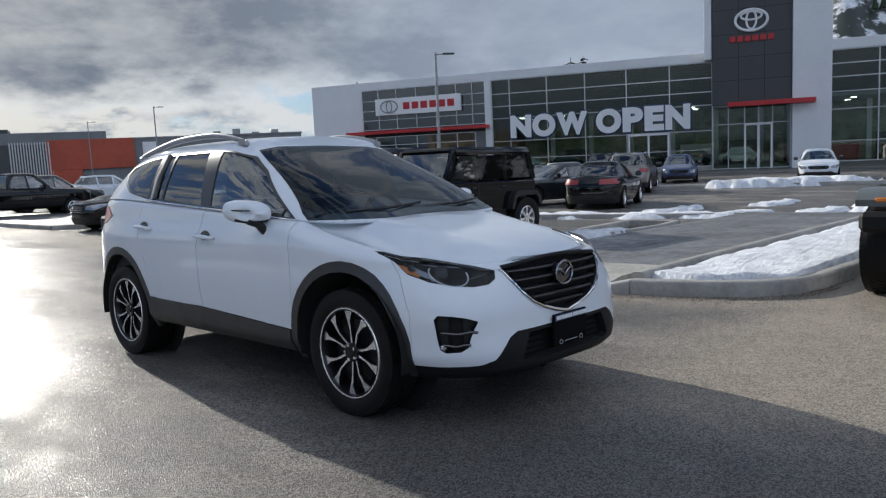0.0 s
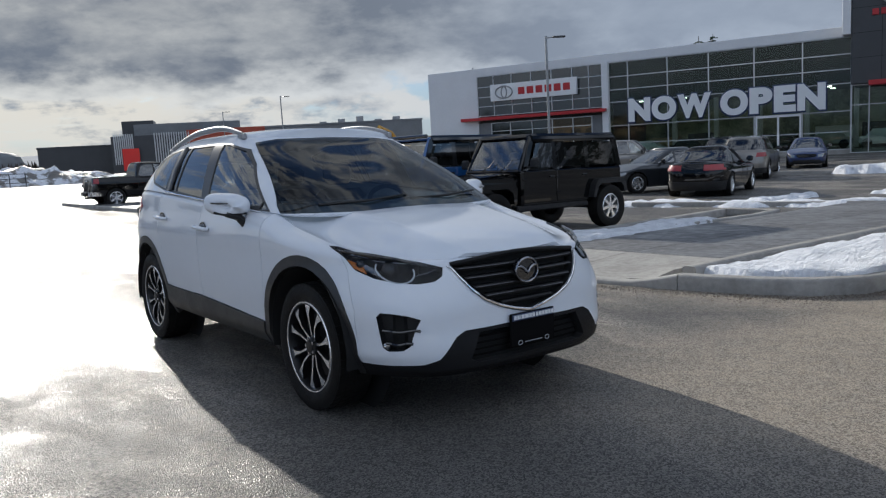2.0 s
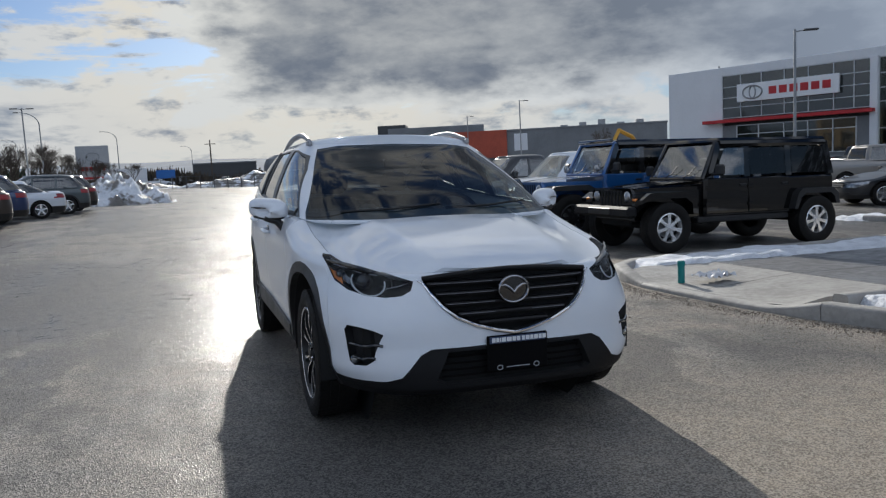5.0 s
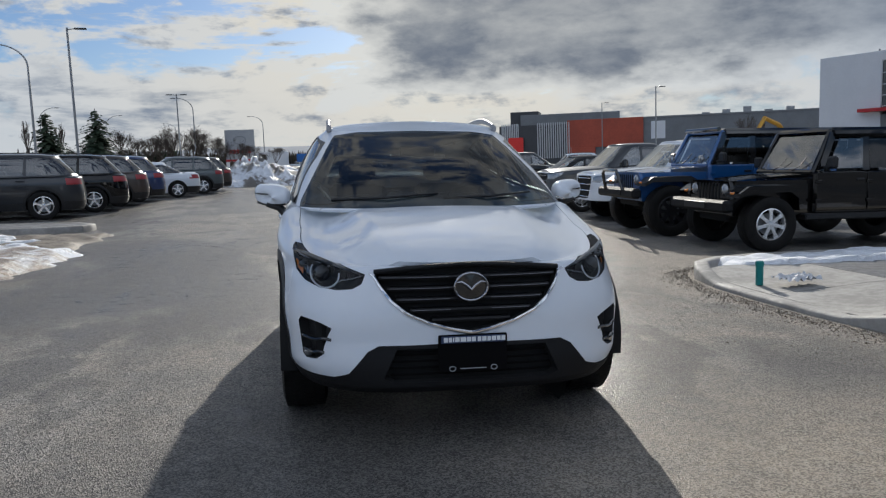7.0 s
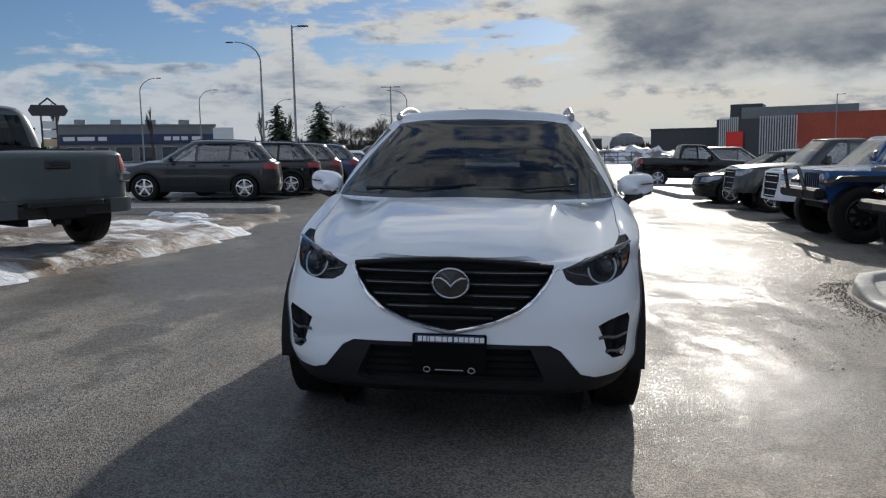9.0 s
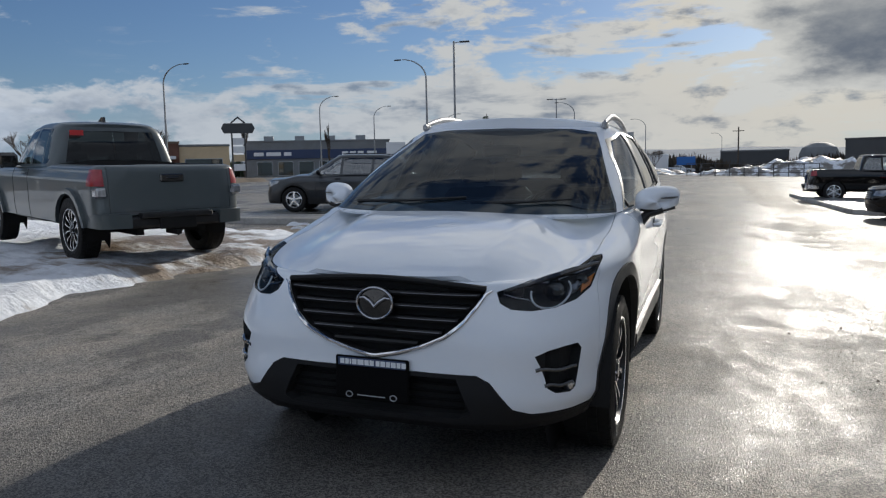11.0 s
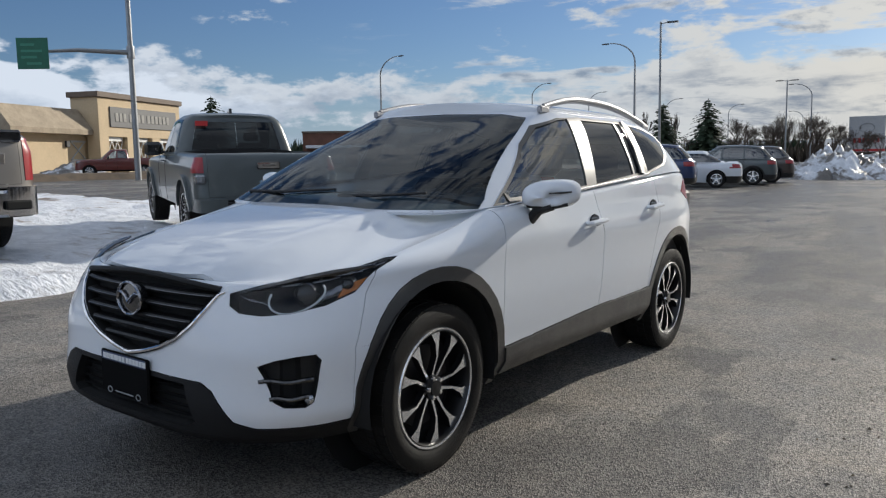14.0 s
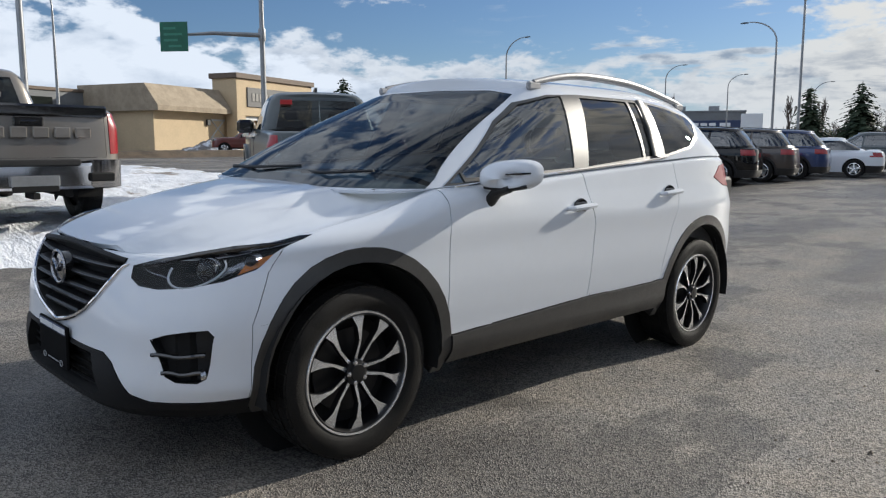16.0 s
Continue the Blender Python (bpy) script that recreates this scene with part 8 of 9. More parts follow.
# red and grey retail block down the lot
rb = box_building("retail_block", "long retail block with orange-red cladding and grey walls", (57.0, 109.2), -29.5, 38.0, 30.0, 7.1, GREYWALL, GREYWALL)
part("red_cladding", Geo().box(-19.1, -6.8, -0.4, 0.1, 2.6, 7.15, 0.03), ORANGEWALL, rb, "orange-red metal cladding")
part("red_cladding", Geo().box(-19.1, -14.5, -0.38, 0.1, -0.4, 2.6, 0.03), ORANGEWALL, rb)
part("poster", Geo().box(-5.6, -3.4, -0.12, 0.0, 3.6, 6.4), WHITEPANEL, rb)
for k in range(5):
    part("rooftop_unit", Geo().box(2 + 3.1 * k, 3.2 + 3.1 * k, 3, 5, 7.0, 7.5 + 0.3 * (k % 3), 0.03), STEEL, rb)
sc = thing("slatted_screen", "pale vertical-slat screen wall with dark frame", "screen", pose(37.0, 119.4, -0.5, 0, 0, -21))
part("frame", Geo().box(-8, 4.4, 0.2, 0.5, 0, 6.6, 0.03), DARKPANEL, sc)
for k in range(26):
    x = -7.6 + k * 0.30 if k < 10 else -1.6 + (k - 10) * 0.37
    part("slat", Geo().box(x, x + 0.16, 0.0, 0.2, 2.2 if k < 10 else 1.0, 6.9), MULLION, sc, fix=False)
part("red_board", Geo().box(-6.4, -3.9, -0.6, -0.4, 1.2, 4.6, 0.03), mat("bright_red_vinyl", (0.75, 0.03, 0.02), 0.5, var=0.1), sc, "bright red banner")
part("upper_storey", Geo().box(-5, 12, 6, 16, 6.5, 8.6, 0.05), GREYWALL, sc)
part("upper_storey", Geo().box(-7, -2, 8, 14, 6.5, 9.3, 0.05), DARKPANEL, sc)
dk = box_building("warehouse", "dark warehouse beyond the snow bank", (27.0, 133.0), -12, 12.0, 14.0, 5.6, DARKPANEL, DARKPANEL)
box_building("warehouse", "low dark warehouse in the distance", (10.0, 190.0), -4, 15.0, 14.0, 4.9, DARKPANEL, GREYWALL)
dome = thing("round_tank", "grey round tank in the distance", "tank", pose(25.5, 205.0, -0.5))
part("shell", Geo().lathe([(4.6, 0), (4.6, 4.0), (3.9, 5.6), (2.2, 6.6), (0, 6.9)], 24), GREYWALL, dome)

# tan shop across the road
SIGNGREY = mat("weathered_sign_letters", (0.32, 0.31, 0.29), 0.7, var=0.2)


def tan_shop():
    z = 0.85
    b = thing("tan_shop", "tan stucco shop with a raised entrance block and mansard roof", "building", pose(-57.7, 31.0, z, 0, 0, 112.5))
    # local x along the front, to the right seen from the lot is +x reversed by the turn
    part("entrance_block", Geo().box(-0.2, 11.6, -0.2, 2.4, 3.1, 6.3, 0.04), TAN, b, "tan stucco entrance block")
    part("block_cap", Geo().box(-0.4, 11.8, -0.4, 2.6, 6.3, 6.75, 0.03), TANDARK, b, "brown roof edge")
    sign = part("sign_board", Geo().box(1.2, 10.8, -0.30, -0.18, 3.9, 5.6, 0.03), SLATE, b, "grey sign board with pale lettering bars")
    x = 1.8
    for w in (0.55, 0.5, 0.55, 0.0, 0.6, 0.55, 0.5, 0.55, 0.0, 0.6, 0.6, 0.55, 0.6, 0.6, 0.55):
        if w:
            part("sign_bar", Geo().box(x, x + w - 0.14, -0.34, -0.29, 4.4, 5.1, 0.01), SIGNGREY, sign)
        x += w if w else 0.3
    for x0 in (-0.2, 3.4, 7.0, 10.4):
        part("pier", Geo().box(x0, x0 + 1.2, -0.2, 1.0, -0.6, 3.15, 0.03), TAN, b)
    part("porch_back", Geo().box(0.0, 11.4, 2.0, 2.3, -0.6, 3.15), TAN, b)
    for x0 in (1.0, 4.6, 8.2):
        lat = part("lattice", Geo().box(x0, x0 + 2.2, 0.1, 0.2, 2.75, 3.1).box(x0, x0 + 2.2, 0.1, 0.2, 1.0, 1.15), MULLION, b)
        for q in range(3):
            a, c = x0 + q * 0.735, x0 + (q + 1) * 0.735
            part("lattice_brace", Geo().tube([(a, 0.15, 1.1), (c, 0.15, 2.8)], 0.05, 5), MULLION, lat)
            part("lattice_brace", Geo().tube([(c, 0.15, 1.1), (a, 0.15, 2.8)], 0.05, 5), MULLION, lat)
    # the lower wing to the side
    part("wing_wall", Geo().box(-8.6, -0.25, 1.2, 9.0, -0.6, 3.3, 0.03), TAN, b, "tan stucco wing")
    part("mansard", Geo().prism([(0.3, 3.2), (0.3, 3.6), (1.6, 5.3), (8.6, 5.3), (8.6, 3.2)], "x", -9.0, -0.3), mat("tan_shingle", (0.40, 0.33, 0.24), 0.85, var=0.3, vscale=1.5, bump=0.4), b, "brown shingled mansard roof")
    part("back_wall", Geo().box(-34.0, -8.7, 8.0, 18.0, -0.6, 4.7, 0.03), GREYWALL, b)
    part("dark_band", Geo().box(-26.0, -12.0, 7.85, 8.02, 1.4, 4.2, 0.02), SHOPGLASS, b, "dark glazed shopfront")
    part("lamp_box", Geo().box(-2.6, -2.2, 1.0, 1.2, 2.2, 2.7, 0.02), DARKPANEL, b)
    part("wall_lattice", Geo().box(-2.0, -0.3, 1.08, 1.22, 2.6, 2.75).box(-2.0, -0.3, 1.08, 1.22, 1.1, 1.25).tube([(-2.0, 1.15, 1.2), (-0.3, 1.15, 2.7)], 0.05, 5).tube([(-0.3, 1.15, 1.2), (-2.0, 1.15, 2.7)], 0.05, 5), MULLION, b)
    part("roof_cap", Geo().box(-34.1, -8.8, 7.9, 18.1, 4.7, 4.95, 0.02), TANDARK, b)


tan_shop()
bk = box_building("brick_shop", "low brown brick shop across the road", (-74.0, 79.0), 42, 14.0, 12.0, 5.2, mat("brown_brick", (0.16, 0.075, 0.05), 0.8, var=0.3, vscale=0.8, bump=0.3), TANDARK, ((-5, -1, 0.4, 2.6), (1, 5, 0.4, 2.6)))
part("awning", Geo().box(-6.5, 6.5, -1.2, 0, 2.8, 3.2, 0.03), WHITEPANEL, bk)
box_building("pale_shop", "pale low shop across the road", (-66.5, 86.0), 38, 7.0, 8.0, 4.8, TAN, GREYWALL, ((-2.5, 2.5, 0.5, 2.8),))
st = box_building("service_garage", "grey car service garage with blue fascia across the road", (-61.5, 110.0), 29, 24.0, 14.0, 6.0, GREYWALL, GREYWALL, tuple((-10 + 3.4 * k, -7.6 + 3.4 * k, 0.3, 2.5) for k in range(6)))
part("blue_fascia", Geo().box(-12.1, 12.1, -0.2, 0.05, 3.0, 4.5, 0.03), LETTERBLUE, st, "dark blue fascia with pale lettering bars")
for x, w in ((-10.5, 1.6), (-8.5, 2.4), (-5.6, 1.2), (4.0, 1.0), (5.3, 1.0), (6.6, 1.0), (8.2, 1.6)):
    part("fascia_bar", Geo().box(x, x + w, -0.26, -0.19, 3.5, 4.1, 0.02), SIGNWHITE, st)
for k in range(4):
    part("rooftop_unit", Geo().box(-9 + 5.2 * k, -7.4 + 5.2 * k, 3, 5, 5.9, 6.9, 0.03), STEEL, st)

# ---- poles, signs, trees ----
def lot_pole(x, y, h, arm_deg, kind=0, twin=False):
    """Square lot lamp: footing, pole and a flat lamp head on a short arm."""
    z = level(x, y)
    p = thing("lamp_post", "tall grey steel car-park lamp post", "lamp post", pose(x, y, z, 0, 0, arm_deg), "car-park lamps")
    part("footing", Geo().lathe([(0.0, -0.2), (0.30, -0.2), (0.30, 0.55), (0.27, 0.6), (0, 0.6)], 20), CONCRETE, p)
    part("base_plate", Geo().box(-0.2, 0.2, -0.2, 0.2, 0.6, 0.64, 0.01), STEEL, p)
    part("pole", Geo().tube([(0, 0, 0.6), (0, 0, h)], [0.085, 0.06], 10), STEEL, p)
    for s in ((1, -1) if twin else (1,)):
        part("arm", Geo().tube([(0, 0, h - 0.12), (s * 0.45, 0, h - 0.06)], 0.03, 6), STEEL, p)
        part("lamp_head", Geo().box(s * 0.72 - 0.34, s * 0.72 + 0.34, -0.15, 0.15, h - 0.10, h - 0.02, 0.02), DARKPANEL, p)
    return p


def street_lamp(x, y, h, toward, arm=2.2):
    """Curved road lamp."""
    p = thing("street_lamp", "tall curved-arm steel street lamp", "street lamp", pose(x, y, level(x, y), 0, 0, toward), "road lamps")
    part("pole", Geo().tube([(0, 0, -0.2), (0, 0, h * 0.5), (0, 0, h - 1.6)], [0.11, 0.085, 0.065], 10), STEEL, p)
    part("curved_arm", Geo().tube([(arm * (1 - math.cos(a)), 0, h - 1.6 + 1.6 * math.sin(a)) for a in np.linspace(0, math.pi / 2 * 0.96, 12)], [0.065 - 0.0025 * k for k in range(12)], 8), STEEL, p)
    part("lamp_head", Geo().lathe([(0.0, -0.35), (0.11, -0.25), (0.14, 0.0), (0.10, 0.30), (0.0, 0.36)], 10, "x", pose(arm + 0.25, 0, h - 0.02) @ Matrix.Diagonal((1, 1, 0.45, 1))), DARKPANEL, p)


lot_pole(27.6, 24.9, 7.55, -30)
lot_pole(35.9, 74.6, 8.7, 0)
lot_pole(42.0, 107.0, 9.2, 0)
lot_pole(-15.0, 43.8, 9.45, 10)
lot_pole(-15.2, 79.5, 8.6, 10, twin=True)
for x, y, t, h in ((-20.9, 54.2, 180, 10.0), (-17.0, 101.5, 180, 10.0), (-11.0, 144.0, 180, 10.0), (-47.0, 13.0, 180, 10.2), (-44.2, 51.0, 0, 10.2), (-46.3, 83.0, 0, 10.2), (-46.5, 100.0, 0, 10.2), (-41.6, 118.0, 0, 10.0), (-37.7, 139.0, 0, 10.0), (3.0, 215.0, 180, 10.0), (-31.0, 168.0, 180, 10.0)):
    street_lamp(x, y, h, t)
tall = thing("mast", "plain tall steel mast beside the road", "mast", pose(-33.0, 7.2, level(-33, 7.2)))
part("pole", Geo().tube([(0, 0, -0.3), (0, 0, 10.5)], [0.16, 0.12], 12), STEEL, tall)


def sign_gantry():
    x, y = -34.5, 19.7
    p = thing("sign_gantry", "steel road pole with a long arm carrying a green sign", "road sign", pose(x, y, level(x, y), 0, 0, 0))
    part("pole", Geo().tube([(0, 0, -0.3), (0, 0, 9.5)], [0.17, 0.12], 14), STEEL, p)
    part("clamp", Geo().lathe([(0.19, 6.35), (0.2, 6.4), (0.2, 6.95), (0.19, 7.0)], 12), STEEL, p)
    # the arm runs towards the road, slightly rising
    dx, dy = -0.30, -0.954
    part("arm", Geo().tube([(0, 0, 6.65), (dx * 2.6, dy * 2.6, 6.60), (dx * 3.9, dy * 3.9, 6.45)], [0.13, 0.10, 0.07], 10), STEEL, p)
    sg = part("sign_plate", Geo().box(-0.75, 0.75, -0.02, 0.02, -0.75, 0.75, 0.008, pose(dx * 4.6, dy * 4.6, 6.3, 0, 0, 40)), GREENSIGN, p, "green direction sign with pale bars")
    for k, (a, c, z) in enumerate(((-0.55, 0.1, 0.42), (-0.55, 0.45, 0.12), (-0.55, 0.2, -0.18), (-0.3, 0.4, -0.48))):
        part("sign_bar", Geo().box(a, c, 0.022, 0.03, z - 0.06, z + 0.06, 0, pose(dx * 4.6, dy * 4.6, 6.3, 0, 0, 40)).box(a, c, -0.03, -0.022, z - 0.06, z + 0.06, 0, pose(dx * 4.6, dy * 4.6, 6.3, 0, 0, 40)), mat("faded_sign_green", (0.04, 0.2, 0.13), 0.5), sg)


sign_gantry()


# White face painted grey for the backlit shade on its near side.
PYLONSHADE = mat("shaded_pylon_face", (0.36, 0.37, 0.38), 0.5, var=0.1)


def pylon_sign():
    p = thing("pylon_sign", "tall white pylon sign with red lettering bars", "sign", pose(-12.7, 116.5, 0.1, 0, 0, 5))
    part("panel", Geo().box(-2.2, 2.2, -0.3, 0.3, 1.6, 6.5, 0.04), PYLONSHADE, p)
    part("leg", Geo().box(-2.2, -1.7, -0.3, 0.3, -0.3, 1.6, 0.03), SIGNWHITE, p)
    part("leg", Geo().box(1.7, 2.2, -0.3, 0.3, -0.3, 1.6, 0.03), SIGNWHITE, p)
    for k in range(6):
        part("sign_bar", Geo().box(-1.65 + 0.56 * k, -1.25 + 0.56 * k, -0.36, -0.29, 2.9, 3.5, 0.02), REDPAINT, p)
    part("red_band", Geo().box(-2.2, 2.2, -0.34, -0.29, 1.7, 2.0), REDPAINT, p)
    part("badge", Geo().tube([(0.9 * math.cos(a), -0.33, 4.9 + 0.6 * math.sin(a)) for a in np.linspace(0, 2 * math.pi, 25)], 0.07, 6, cap=False), STEEL, p)


pylon_sign()


def plaza_sign():
    p = thing("plaza_sign", "dark plaza sign with stacked pale panels", "sign", pose(-44.7, 62.6, level(-44.5, 63), 0, 0, 32) @ Matrix.Diagonal((0.56, 0.8, 1.12, 1)))
    for x in (-1.15, 1.15):
        part("post", Geo().box(x - 0.14, x + 0.14, -0.14, 0.14, -0.2, 4.3, 0.02), DARKPANEL, p)
    for k, (z, m) in enumerate(((0.9, SIGNWHITE), (1.75, TAN), (2.5, SIGNWHITE), (3.25, WHITEPANEL))):
        part("panel", Geo().box(-1.0, 1.0, -0.1, 0.1, z, z + 0.62, 0.02), m, p)
    part("head", Geo().prism([(-2.5, 4.3), (2.5, 4.3), (3.0, 4.75), (2.5, 5.2), (-2.5, 5.2), (-3.0, 4.75)], "y", -0.2, 0.2), DARKPANEL, p)
    part("crest", Geo().tube([(-1.3, 0, 5.2), (0, 0, 5.75), (1.3, 0, 5.2)], 0.10, 6), DARKPANEL, p)


plaza_sign()
ws = thing("forecourt_sign", "white forecourt sign board on a post", "sign", pose(-46.5, 108.0, 0.6, 0, 0, 25))
part("panel", Geo().box(-1.5, 1.5, -0.15, 0.15, 3.0, 5.4, 0.03), SIGNWHITE, ws)
part("post", Geo().box(-1.3, 1.3, -0.1, 0.1, -0.3, 3.0, 0.03), GREYWALL, ws)
bs = thing("road_sign", "blue service sign on posts", "road sign", pose(-3.0, 122.0, 0.0))
part("panel", Geo().box(-1.4, 1.4, -0.05, 0.05, 1.4, 2.7, 0.02), mat("blue_sign", (0.02, 0.12, 0.4), 0.5), bs)
part("post", Geo().box(-0.9, -0.75, 0.05, 0.15, -0.3, 2.6), STEEL, bs)
part("post", Geo().box(0.75, 0.9, 0.05, 0.15, -0.3, 2.6), STEEL, bs)
tr = thing("box_trailer", "pale box trailer parked across the road", "trailer", pose(-8.5, 126.0, 0.0, 0, 0, 4))
part("box", Geo().box(-2.6, 2.6, -1.2, 1.2, 0.8, 3.2, 0.05), WHITEPANEL, tr)
part("axle", Geo().box(-1.2, 1.2, -1.1, 1.1, 0.3, 0.8, 0.05), UNDER, tr)
up = thing("utility_pole", "wooden utility pole with crossarm", "utility pole", pose(5.8, 165.0, -0.2))
part("pole", Geo().tube([(0, 0, 0), (0, 0, 9.2)], [0.18, 0.12], 8), BARK, up)
part("crossarm", Geo().box(-1.1, 1.1, -0.06, 0.06, 8.3, 8.45, 0.01), BARK, up)
dg = thing("excavator_arm", "yellow excavator boom behind the wall", "excavator", pose(52.0, 78.0, -0.5, 0, 0, 20))
part("boom", Geo().tube([(-3.2, 0, 3.0), (-1.5, 0, 5.0), (1.0, 0, 4.2), (3.0, 0, 2.4)], [0.2, 0.28, 0.28, 0.22], 6), YELLOW, dg)
part("cab", Geo().box(1.6, 4.0, -1.0, 1.0, 0.8, 3.4, 0.1), YELLOW, dg)
part("track", Geo().box(0.6, 4.8, -1.3, 1.3, 0.0, 0.9, 0.25), UNDER, dg)


def fence(x0, y0, x1, y1, n, h=1.6):
    f = thing("fence", "dark rail fence at the edge of the lot", "fence", pose(0, 0, 0))
    for k in range(n + 1):
        x, y = x0 + (x1 - x0) * k / n, y0 + (y1 - y0) * k / n
        part("post", Geo().box(x - 0.05, x + 0.05, y - 0.05, y + 0.05, level(x, y) - 0.1, level(x, y) + h), DARKPANEL, f, fix=False)
    for z in (0.5, 1.0, h - 0.05):
        part("rail", Geo().tube([(x0, y0, level(x0, y0) + z), (x1, y1, level(x1, y1) + z)], 0.035, 4), DARKPANEL, f)


fence(-2.0, 96.0, 13.0, 96.0, 9)


def bare_tree(x, y, h, seed, spread=0.55, name="bare_tree", label="bare brown deciduous tree in winter", twigs=3):
    rnd = random.Random(seed)
    trunk, crown = Geo(), Geo()

    def grow(p, d, length, r, depth):
        q = p + d * length
        mid = p.lerp(q, 0.5) + Vector((rnd.uniform(-1, 1), rnd.uniform(-1, 1), 0)) * length * 0.05
        (trunk if depth < 2 else crown).tube([p, mid, q], [r, r * 0.85, r * 0.65], 5 if depth < 2 else 3, cap=False)
        if depth >= twigs + 2:
            return
        for _ in range(rnd.choice((2, 3, 3)) + (1 if depth > 1 else 0)):
            nd = (d + Vector((rnd.uniform(-1, 1), rnd.uniform(-1, 1), rnd.uniform(-0.1, 0.6))) * spread).normalized()
            grow(p.lerp(q, rnd.uniform(0.6, 1.0)), nd, length * rnd.uniform(0.6, 0.82), r * 0.55, depth + 1)
    z = level(x, y)
    grow(Vector((0, 0, -0.2)), Vector((rnd.uniform(-0.08, 0.08), rnd.uniform(-0.08, 0.08), 1)), h * 0.30, h * 0.022, 0)
    t = thing(name, label, "tree", pose(x, y, z), "bare trees")
    part("trunk", trunk, BARK, t)
    part("crown", crown, BARK, t)
    return t


def conifer(x, y, h, seed):
    rnd = random.Random(seed)
    t = thing("conifer", "dark green conifer with drooping boughs", "tree", pose(x, y, level(x, y)), "conifers")
    part("trunk", Geo().tube([(0, 0, -0.2), (0, 0, h)], [h * 0.022, 0.03], 7), BARK, t)
    g = Geo()
    z = h * 0.10
    while z < h * 0.98:
        k = 1 - z / h
        reach = h * 0.42 * k ** 0.62 + 0.25
        for q in range(max(6, int(17 * k + 6))):
            a = rnd.uniform(0, 2 * math.pi)
            L = reach * rnd.uniform(0.55, 1.12)
            c, s = math.cos(a), math.sin(a)
            for e in range(max(3, int(L * 3.2))):
                u = (e + rnd.random()) / max(3, int(L * 3.2))
                px, py, pz = c * L * u, s * L * u, z - 0.32 * L * u * u + 0.16 * L * max(0, u - 0.7)
                w = 0.34 * (1.15 - u) * L * 0.5 + 0.19
                tilt = rnd.uniform(-0.4, 0.4)
                g.add([(px - s * w, py + c * w, pz - 0.10 * w + tilt * 0.2), (px + c * w * 0.9, py + s * w * 0.9, pz - 0.12), (px + s * w, py - c * w, pz - 0.10 * w - tilt * 0.2), (px - c * w * 0.3, py - s * w * 0.3, pz + 0.14 * w + 0.05)], [(0, 1, 3), (1, 2, 3)])
        z += h * 0.028 + 0.05
    part("crown", g, NEEDLE, t, fix=False)


conifer(-31.8, 90.3, 7.5, 1)
conifer(-26.7, 91.6, 8.0, 2)
conifer(-77.0, 57.0, 9.1, 4)
# treetops over the dealership roof
for k, (a, d) in enumerate(((55.4, 112), (56.3, 108), (57.2, 115), (58.0, 110), (62.6, 114))):
    conifer(-3.4 + d * math.sin(radians(a)), -4.5 + d * math.cos(radians(a)), 13.6 + 0.9 * (k % 3), 20 + k)
for k, (x, y, h) in enumerate(((-31, 120, 8.5), (-27, 122, 7.5), (-23.5, 124, 8.0), (-20, 127, 7.5), (-35, 118, 7.0), (-16.5, 130, 6.0), (-62, 52, 7.5), (-66, 56, 6.0), (-74, 86, 9.5), (-29, 101, 5.5), (-33.5, 103, 5.0), (-24, 118, 6.5), (-22, 112, 6.5), (-18, 114, 6.0), (-14, 116, 6.0), (56, 91, 8.0), (60, 94, 7.0), (-8, 140, 5.5), (-1.5, 146, 5.0))):
    bare_tree(x, y, h, k + 10, twigs=3 if h < 8.4 else 4)
# a dense line of bare trees behind the angled row, turned copies of three grown ones
rnd_row = random.Random(77)
grown = [bare_tree(-24.0 + 3.5 * k, 98.0 + k, 6.2 + 0.5 * k, 90 + k, 0.75, twigs=4) for k in range(3)]
for k in range(26):
    tx = -31.0 + 0.95 * k + rnd_row.uniform(-0.5, 0.5)
    ty = 100.0 + rnd_row.uniform(-3, 9) + 0.3 * k
    size = rnd_row.uniform(0.65, 1.1) * (1.0 if k < 17 else 0.75)
    copy_thing(grown[k % 3], pose(tx, ty, level(tx, ty), 0, 0, rnd_row.uniform(0, 360)) @ Matrix.Scale(size, 4))
for k, (x, y, h) in enumerate(((-49, 70, 7.5), (-45.5, 84, 8.2), (-33.5, 89, 8.2), (-30.5, 91, 8.0))):
    bare_tree(x, y, h, k + 40, 0.16, "poplar", "slim bare poplar beside the road")


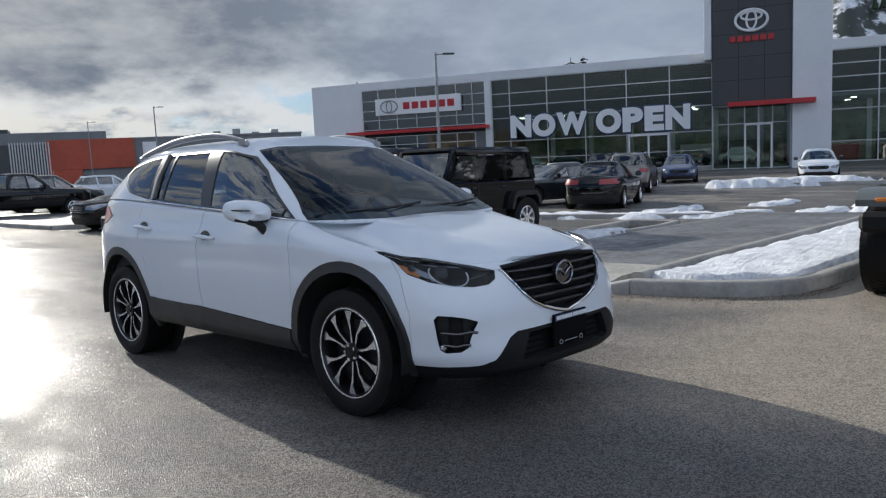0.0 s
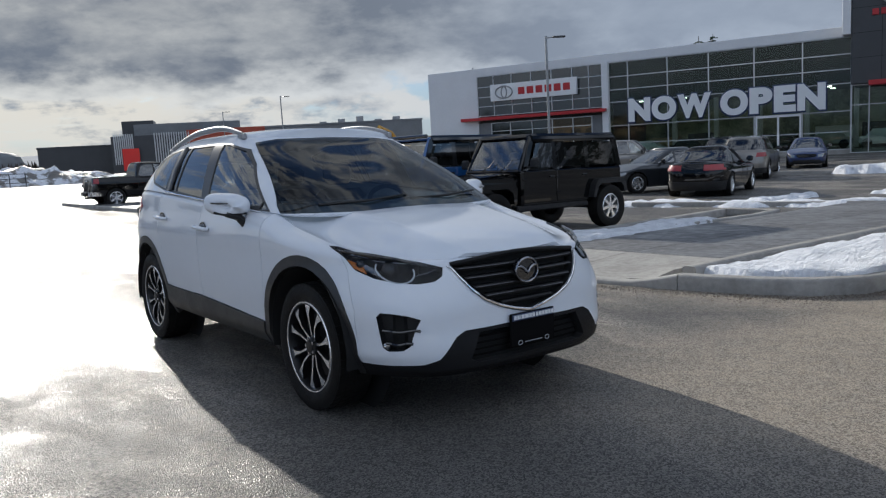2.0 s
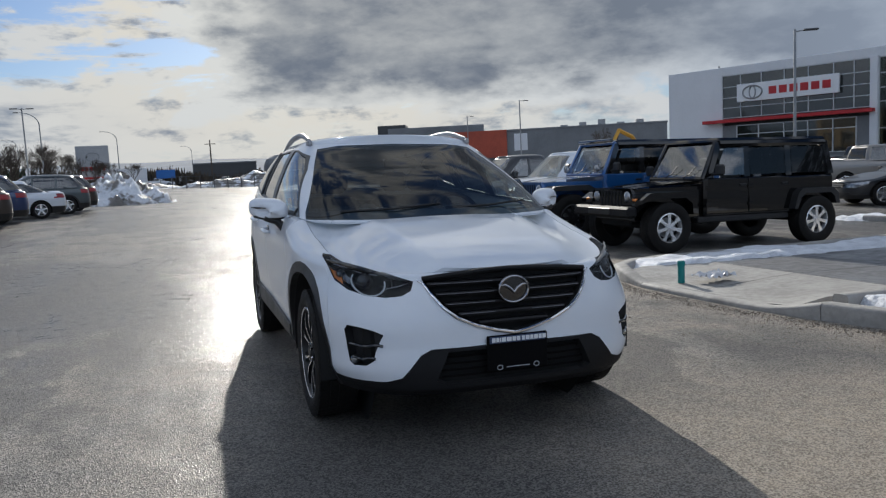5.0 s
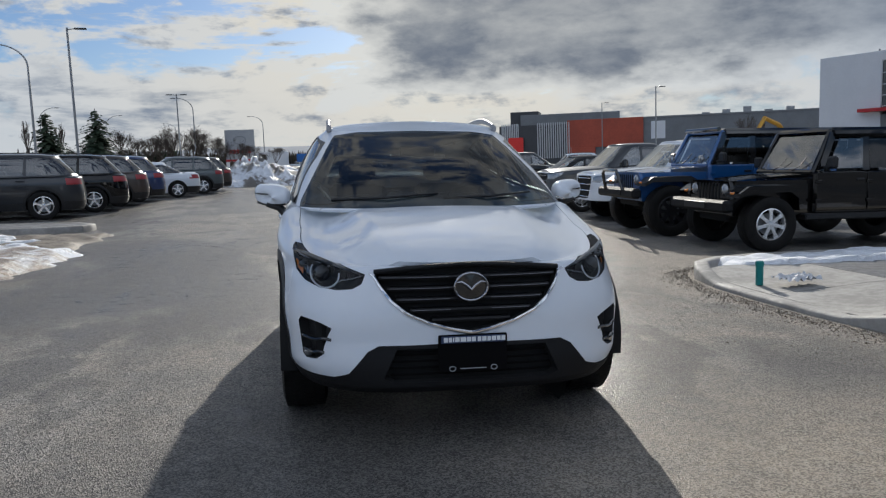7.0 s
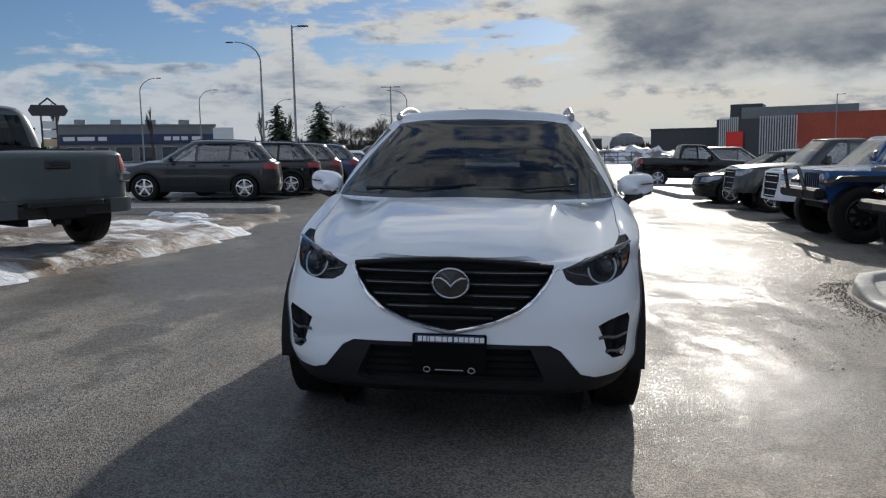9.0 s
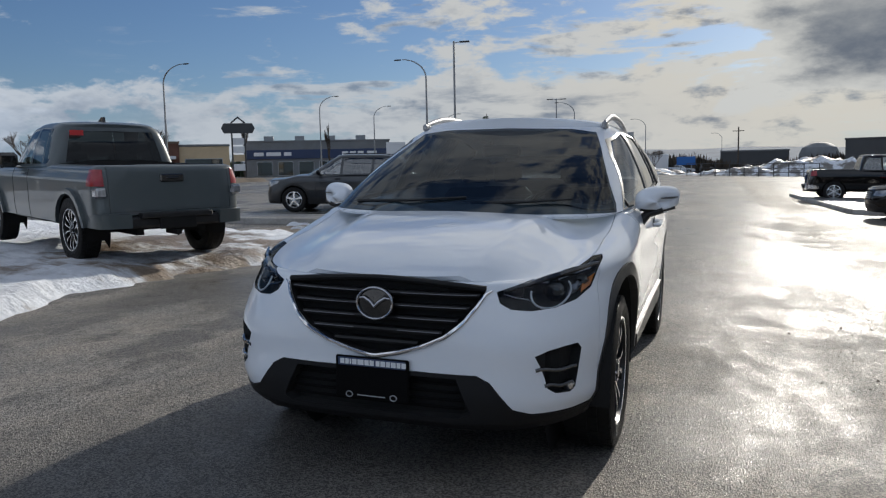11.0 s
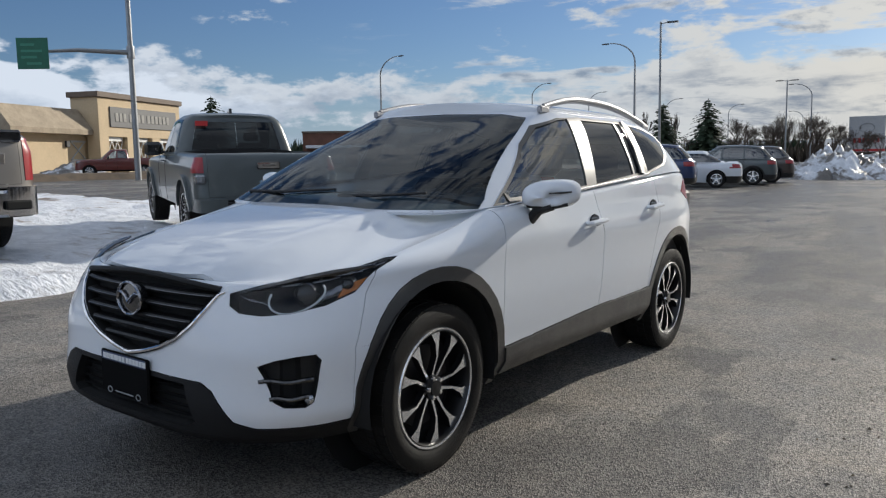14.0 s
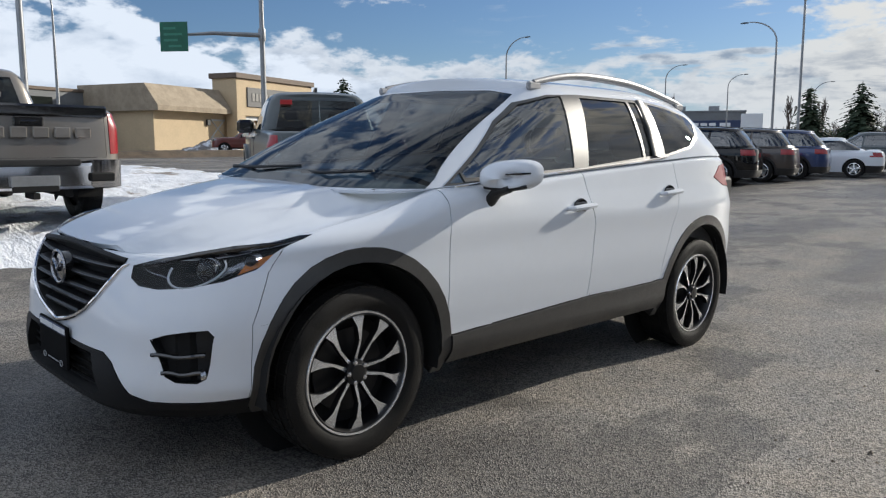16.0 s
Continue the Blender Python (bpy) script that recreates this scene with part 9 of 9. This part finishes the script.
def far_brush(name, label, x0, y0, x1, y1, h, n, seed, material):
    """Belt of winter scrub in the distance: countless thin upright sprays."""
    rnd = random.Random(seed)
    g = Geo()
    for k in range(n):
        t = rnd.random()
        x, y = x0 + (x1 - x0) * t + rnd.uniform(-2, 2), y0 + (y1 - y0) * t + rnd.uniform(-3, 3)
        hh = h * rnd.uniform(0.35, 1.0) * (0.75 + 0.5 * noise.noise(Vector((x * 0.08, y * 0.08, seed))))
        z = level(x, y)
        for q in range(5):
            a, lean, w = rnd.uniform(0, 6.28), rnd.uniform(0.05, 0.35) * hh, 0.10 + 0.05 * hh
            tx, ty = x + math.cos(a) * lean, y + math.sin(a) * lean
            top = z + hh * rnd.uniform(0.6, 1.0)
            b = rnd.uniform(0, 3.14)
            cx, cy = math.cos(b) * w, math.sin(b) * w
            m = 0.55
            mx, my, mz = x + (tx - x) * m, y + (ty - y) * m, z + (top - z) * m
            g.add([(x - cx * 0.5, y - cy * 0.5, z - 0.3), (x + cx * 0.5, y + cy * 0.5, z - 0.3), (mx + cx, my + cy, mz), (tx, ty, top), (mx - cx, my - cy, mz)], [(0, 1, 2, 3, 4)])
    solid(name, g, material, label, "scrub", kind="stuff", fix=False)


far_brush("scrub_belt", "belt of brown winter scrub across the road", -48, 112, 40, 152, 4.2, 1500, 1, SCRUB)
far_brush("scrub_belt", "belt of dark winter scrub and young conifers", -110, 110, -30, 160, 6.0, 1000, 2, NEEDLE)
far_brush("scrub_belt", "distant dark treeline", -60, 230, 120, 260, 6.0, 1100, 3, SCRUB)
far_brush("scrub_belt", "distant treeline beyond the shops", -150, 20, -100, 130, 7.0, 700, 4, NEEDLE)


def ridge(name, label, az0, az1, dist, height, seed, material, n=160, rows=14, depth=0.35):
    """A range of hills far off."""
    g = []
    for j in range(rows):
        row = []
        for i in range(n):
            a = radians(az0 + (az1 - az0) * i / (n - 1))
            d = dist * (1 + depth * j / (rows - 1))
            up_ = height * (j / (rows - 1)) ** 0.9 * (0.55 + 0.75 * (0.5 + 0.5 * noise.fractal(Vector((i * 0.035, seed, j * 0.02)), 0.9, 2.0, 5)))
            ends = smooth(0, 0.12, i / (n - 1)) * smooth(0, 0.12, 1 - i / (n - 1))
            row.append((d * math.sin(a), d * math.cos(a), -3 + up_ * ends + 0.03 * height * noise.fractal(Vector((i * 0.3, j * 0.5, seed)), 0.9, 2.0, 4)))
        g.append(row)
    solid(name, Geo().grid(g), material, label, "hills", kind="structure", sharp=180)


# Blue of the distance haze is mixed into the hill colour.
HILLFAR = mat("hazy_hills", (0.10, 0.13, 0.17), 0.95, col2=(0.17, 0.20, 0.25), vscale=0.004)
HILLSNOW = snow_material("wooded_snowy_hillside", (0.035, 0.045, 0.038), 0.40, 0.09)
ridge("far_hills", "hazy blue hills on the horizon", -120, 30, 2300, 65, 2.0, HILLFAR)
ridge("wooded_hill", "snowy wooded hillside behind the dealership", 66, 140, 420, 150, 5.0, HILLSNOW)


def hill_trees():
    """Countless conifers along the crest and the upper slope of the wooded hill."""
    rnd = random.Random(31)
    hill = bpy.data.objects["wooded_hill"].data.vertices
    g = Geo()
    for _ in range(1500):
        row, col = rnd.choice((6, 7, 8, 9, 10, 11, 12, 12, 13, 13)), rnd.randrange(8, 90)
        p = hill[row * 160 + col].co
        h, a = rnd.uniform(5, 11), rnd.uniform(0, 6.3)
        x, y, z = p.x + rnd.uniform(-4, 4), p.y + rnd.uniform(-4, 4), p.z - 1.0
        for base, top, rad in ((0.08, 0.55, 0.20), (0.34, 0.80, 0.15), (0.62, 1.0, 0.10)):
            ring = [(x + h * rad * rnd.uniform(0.7, 1.2) * math.cos(a + q * 1.257), y + h * rad * rnd.uniform(0.7, 1.2) * math.sin(a + q * 1.257), z + h * (base + rnd.uniform(-0.03, 0.03))) for q in range(5)]
            g.add(ring + [(x, y, z + h * top)], [(q, (q + 1) % 5, 5) for q in range(5)])
    solid("hill_conifers", g, NEEDLE, "dark conifers scattered over the snowy hillside", "trees", kind="stuff", fix=False)


hill_trees()
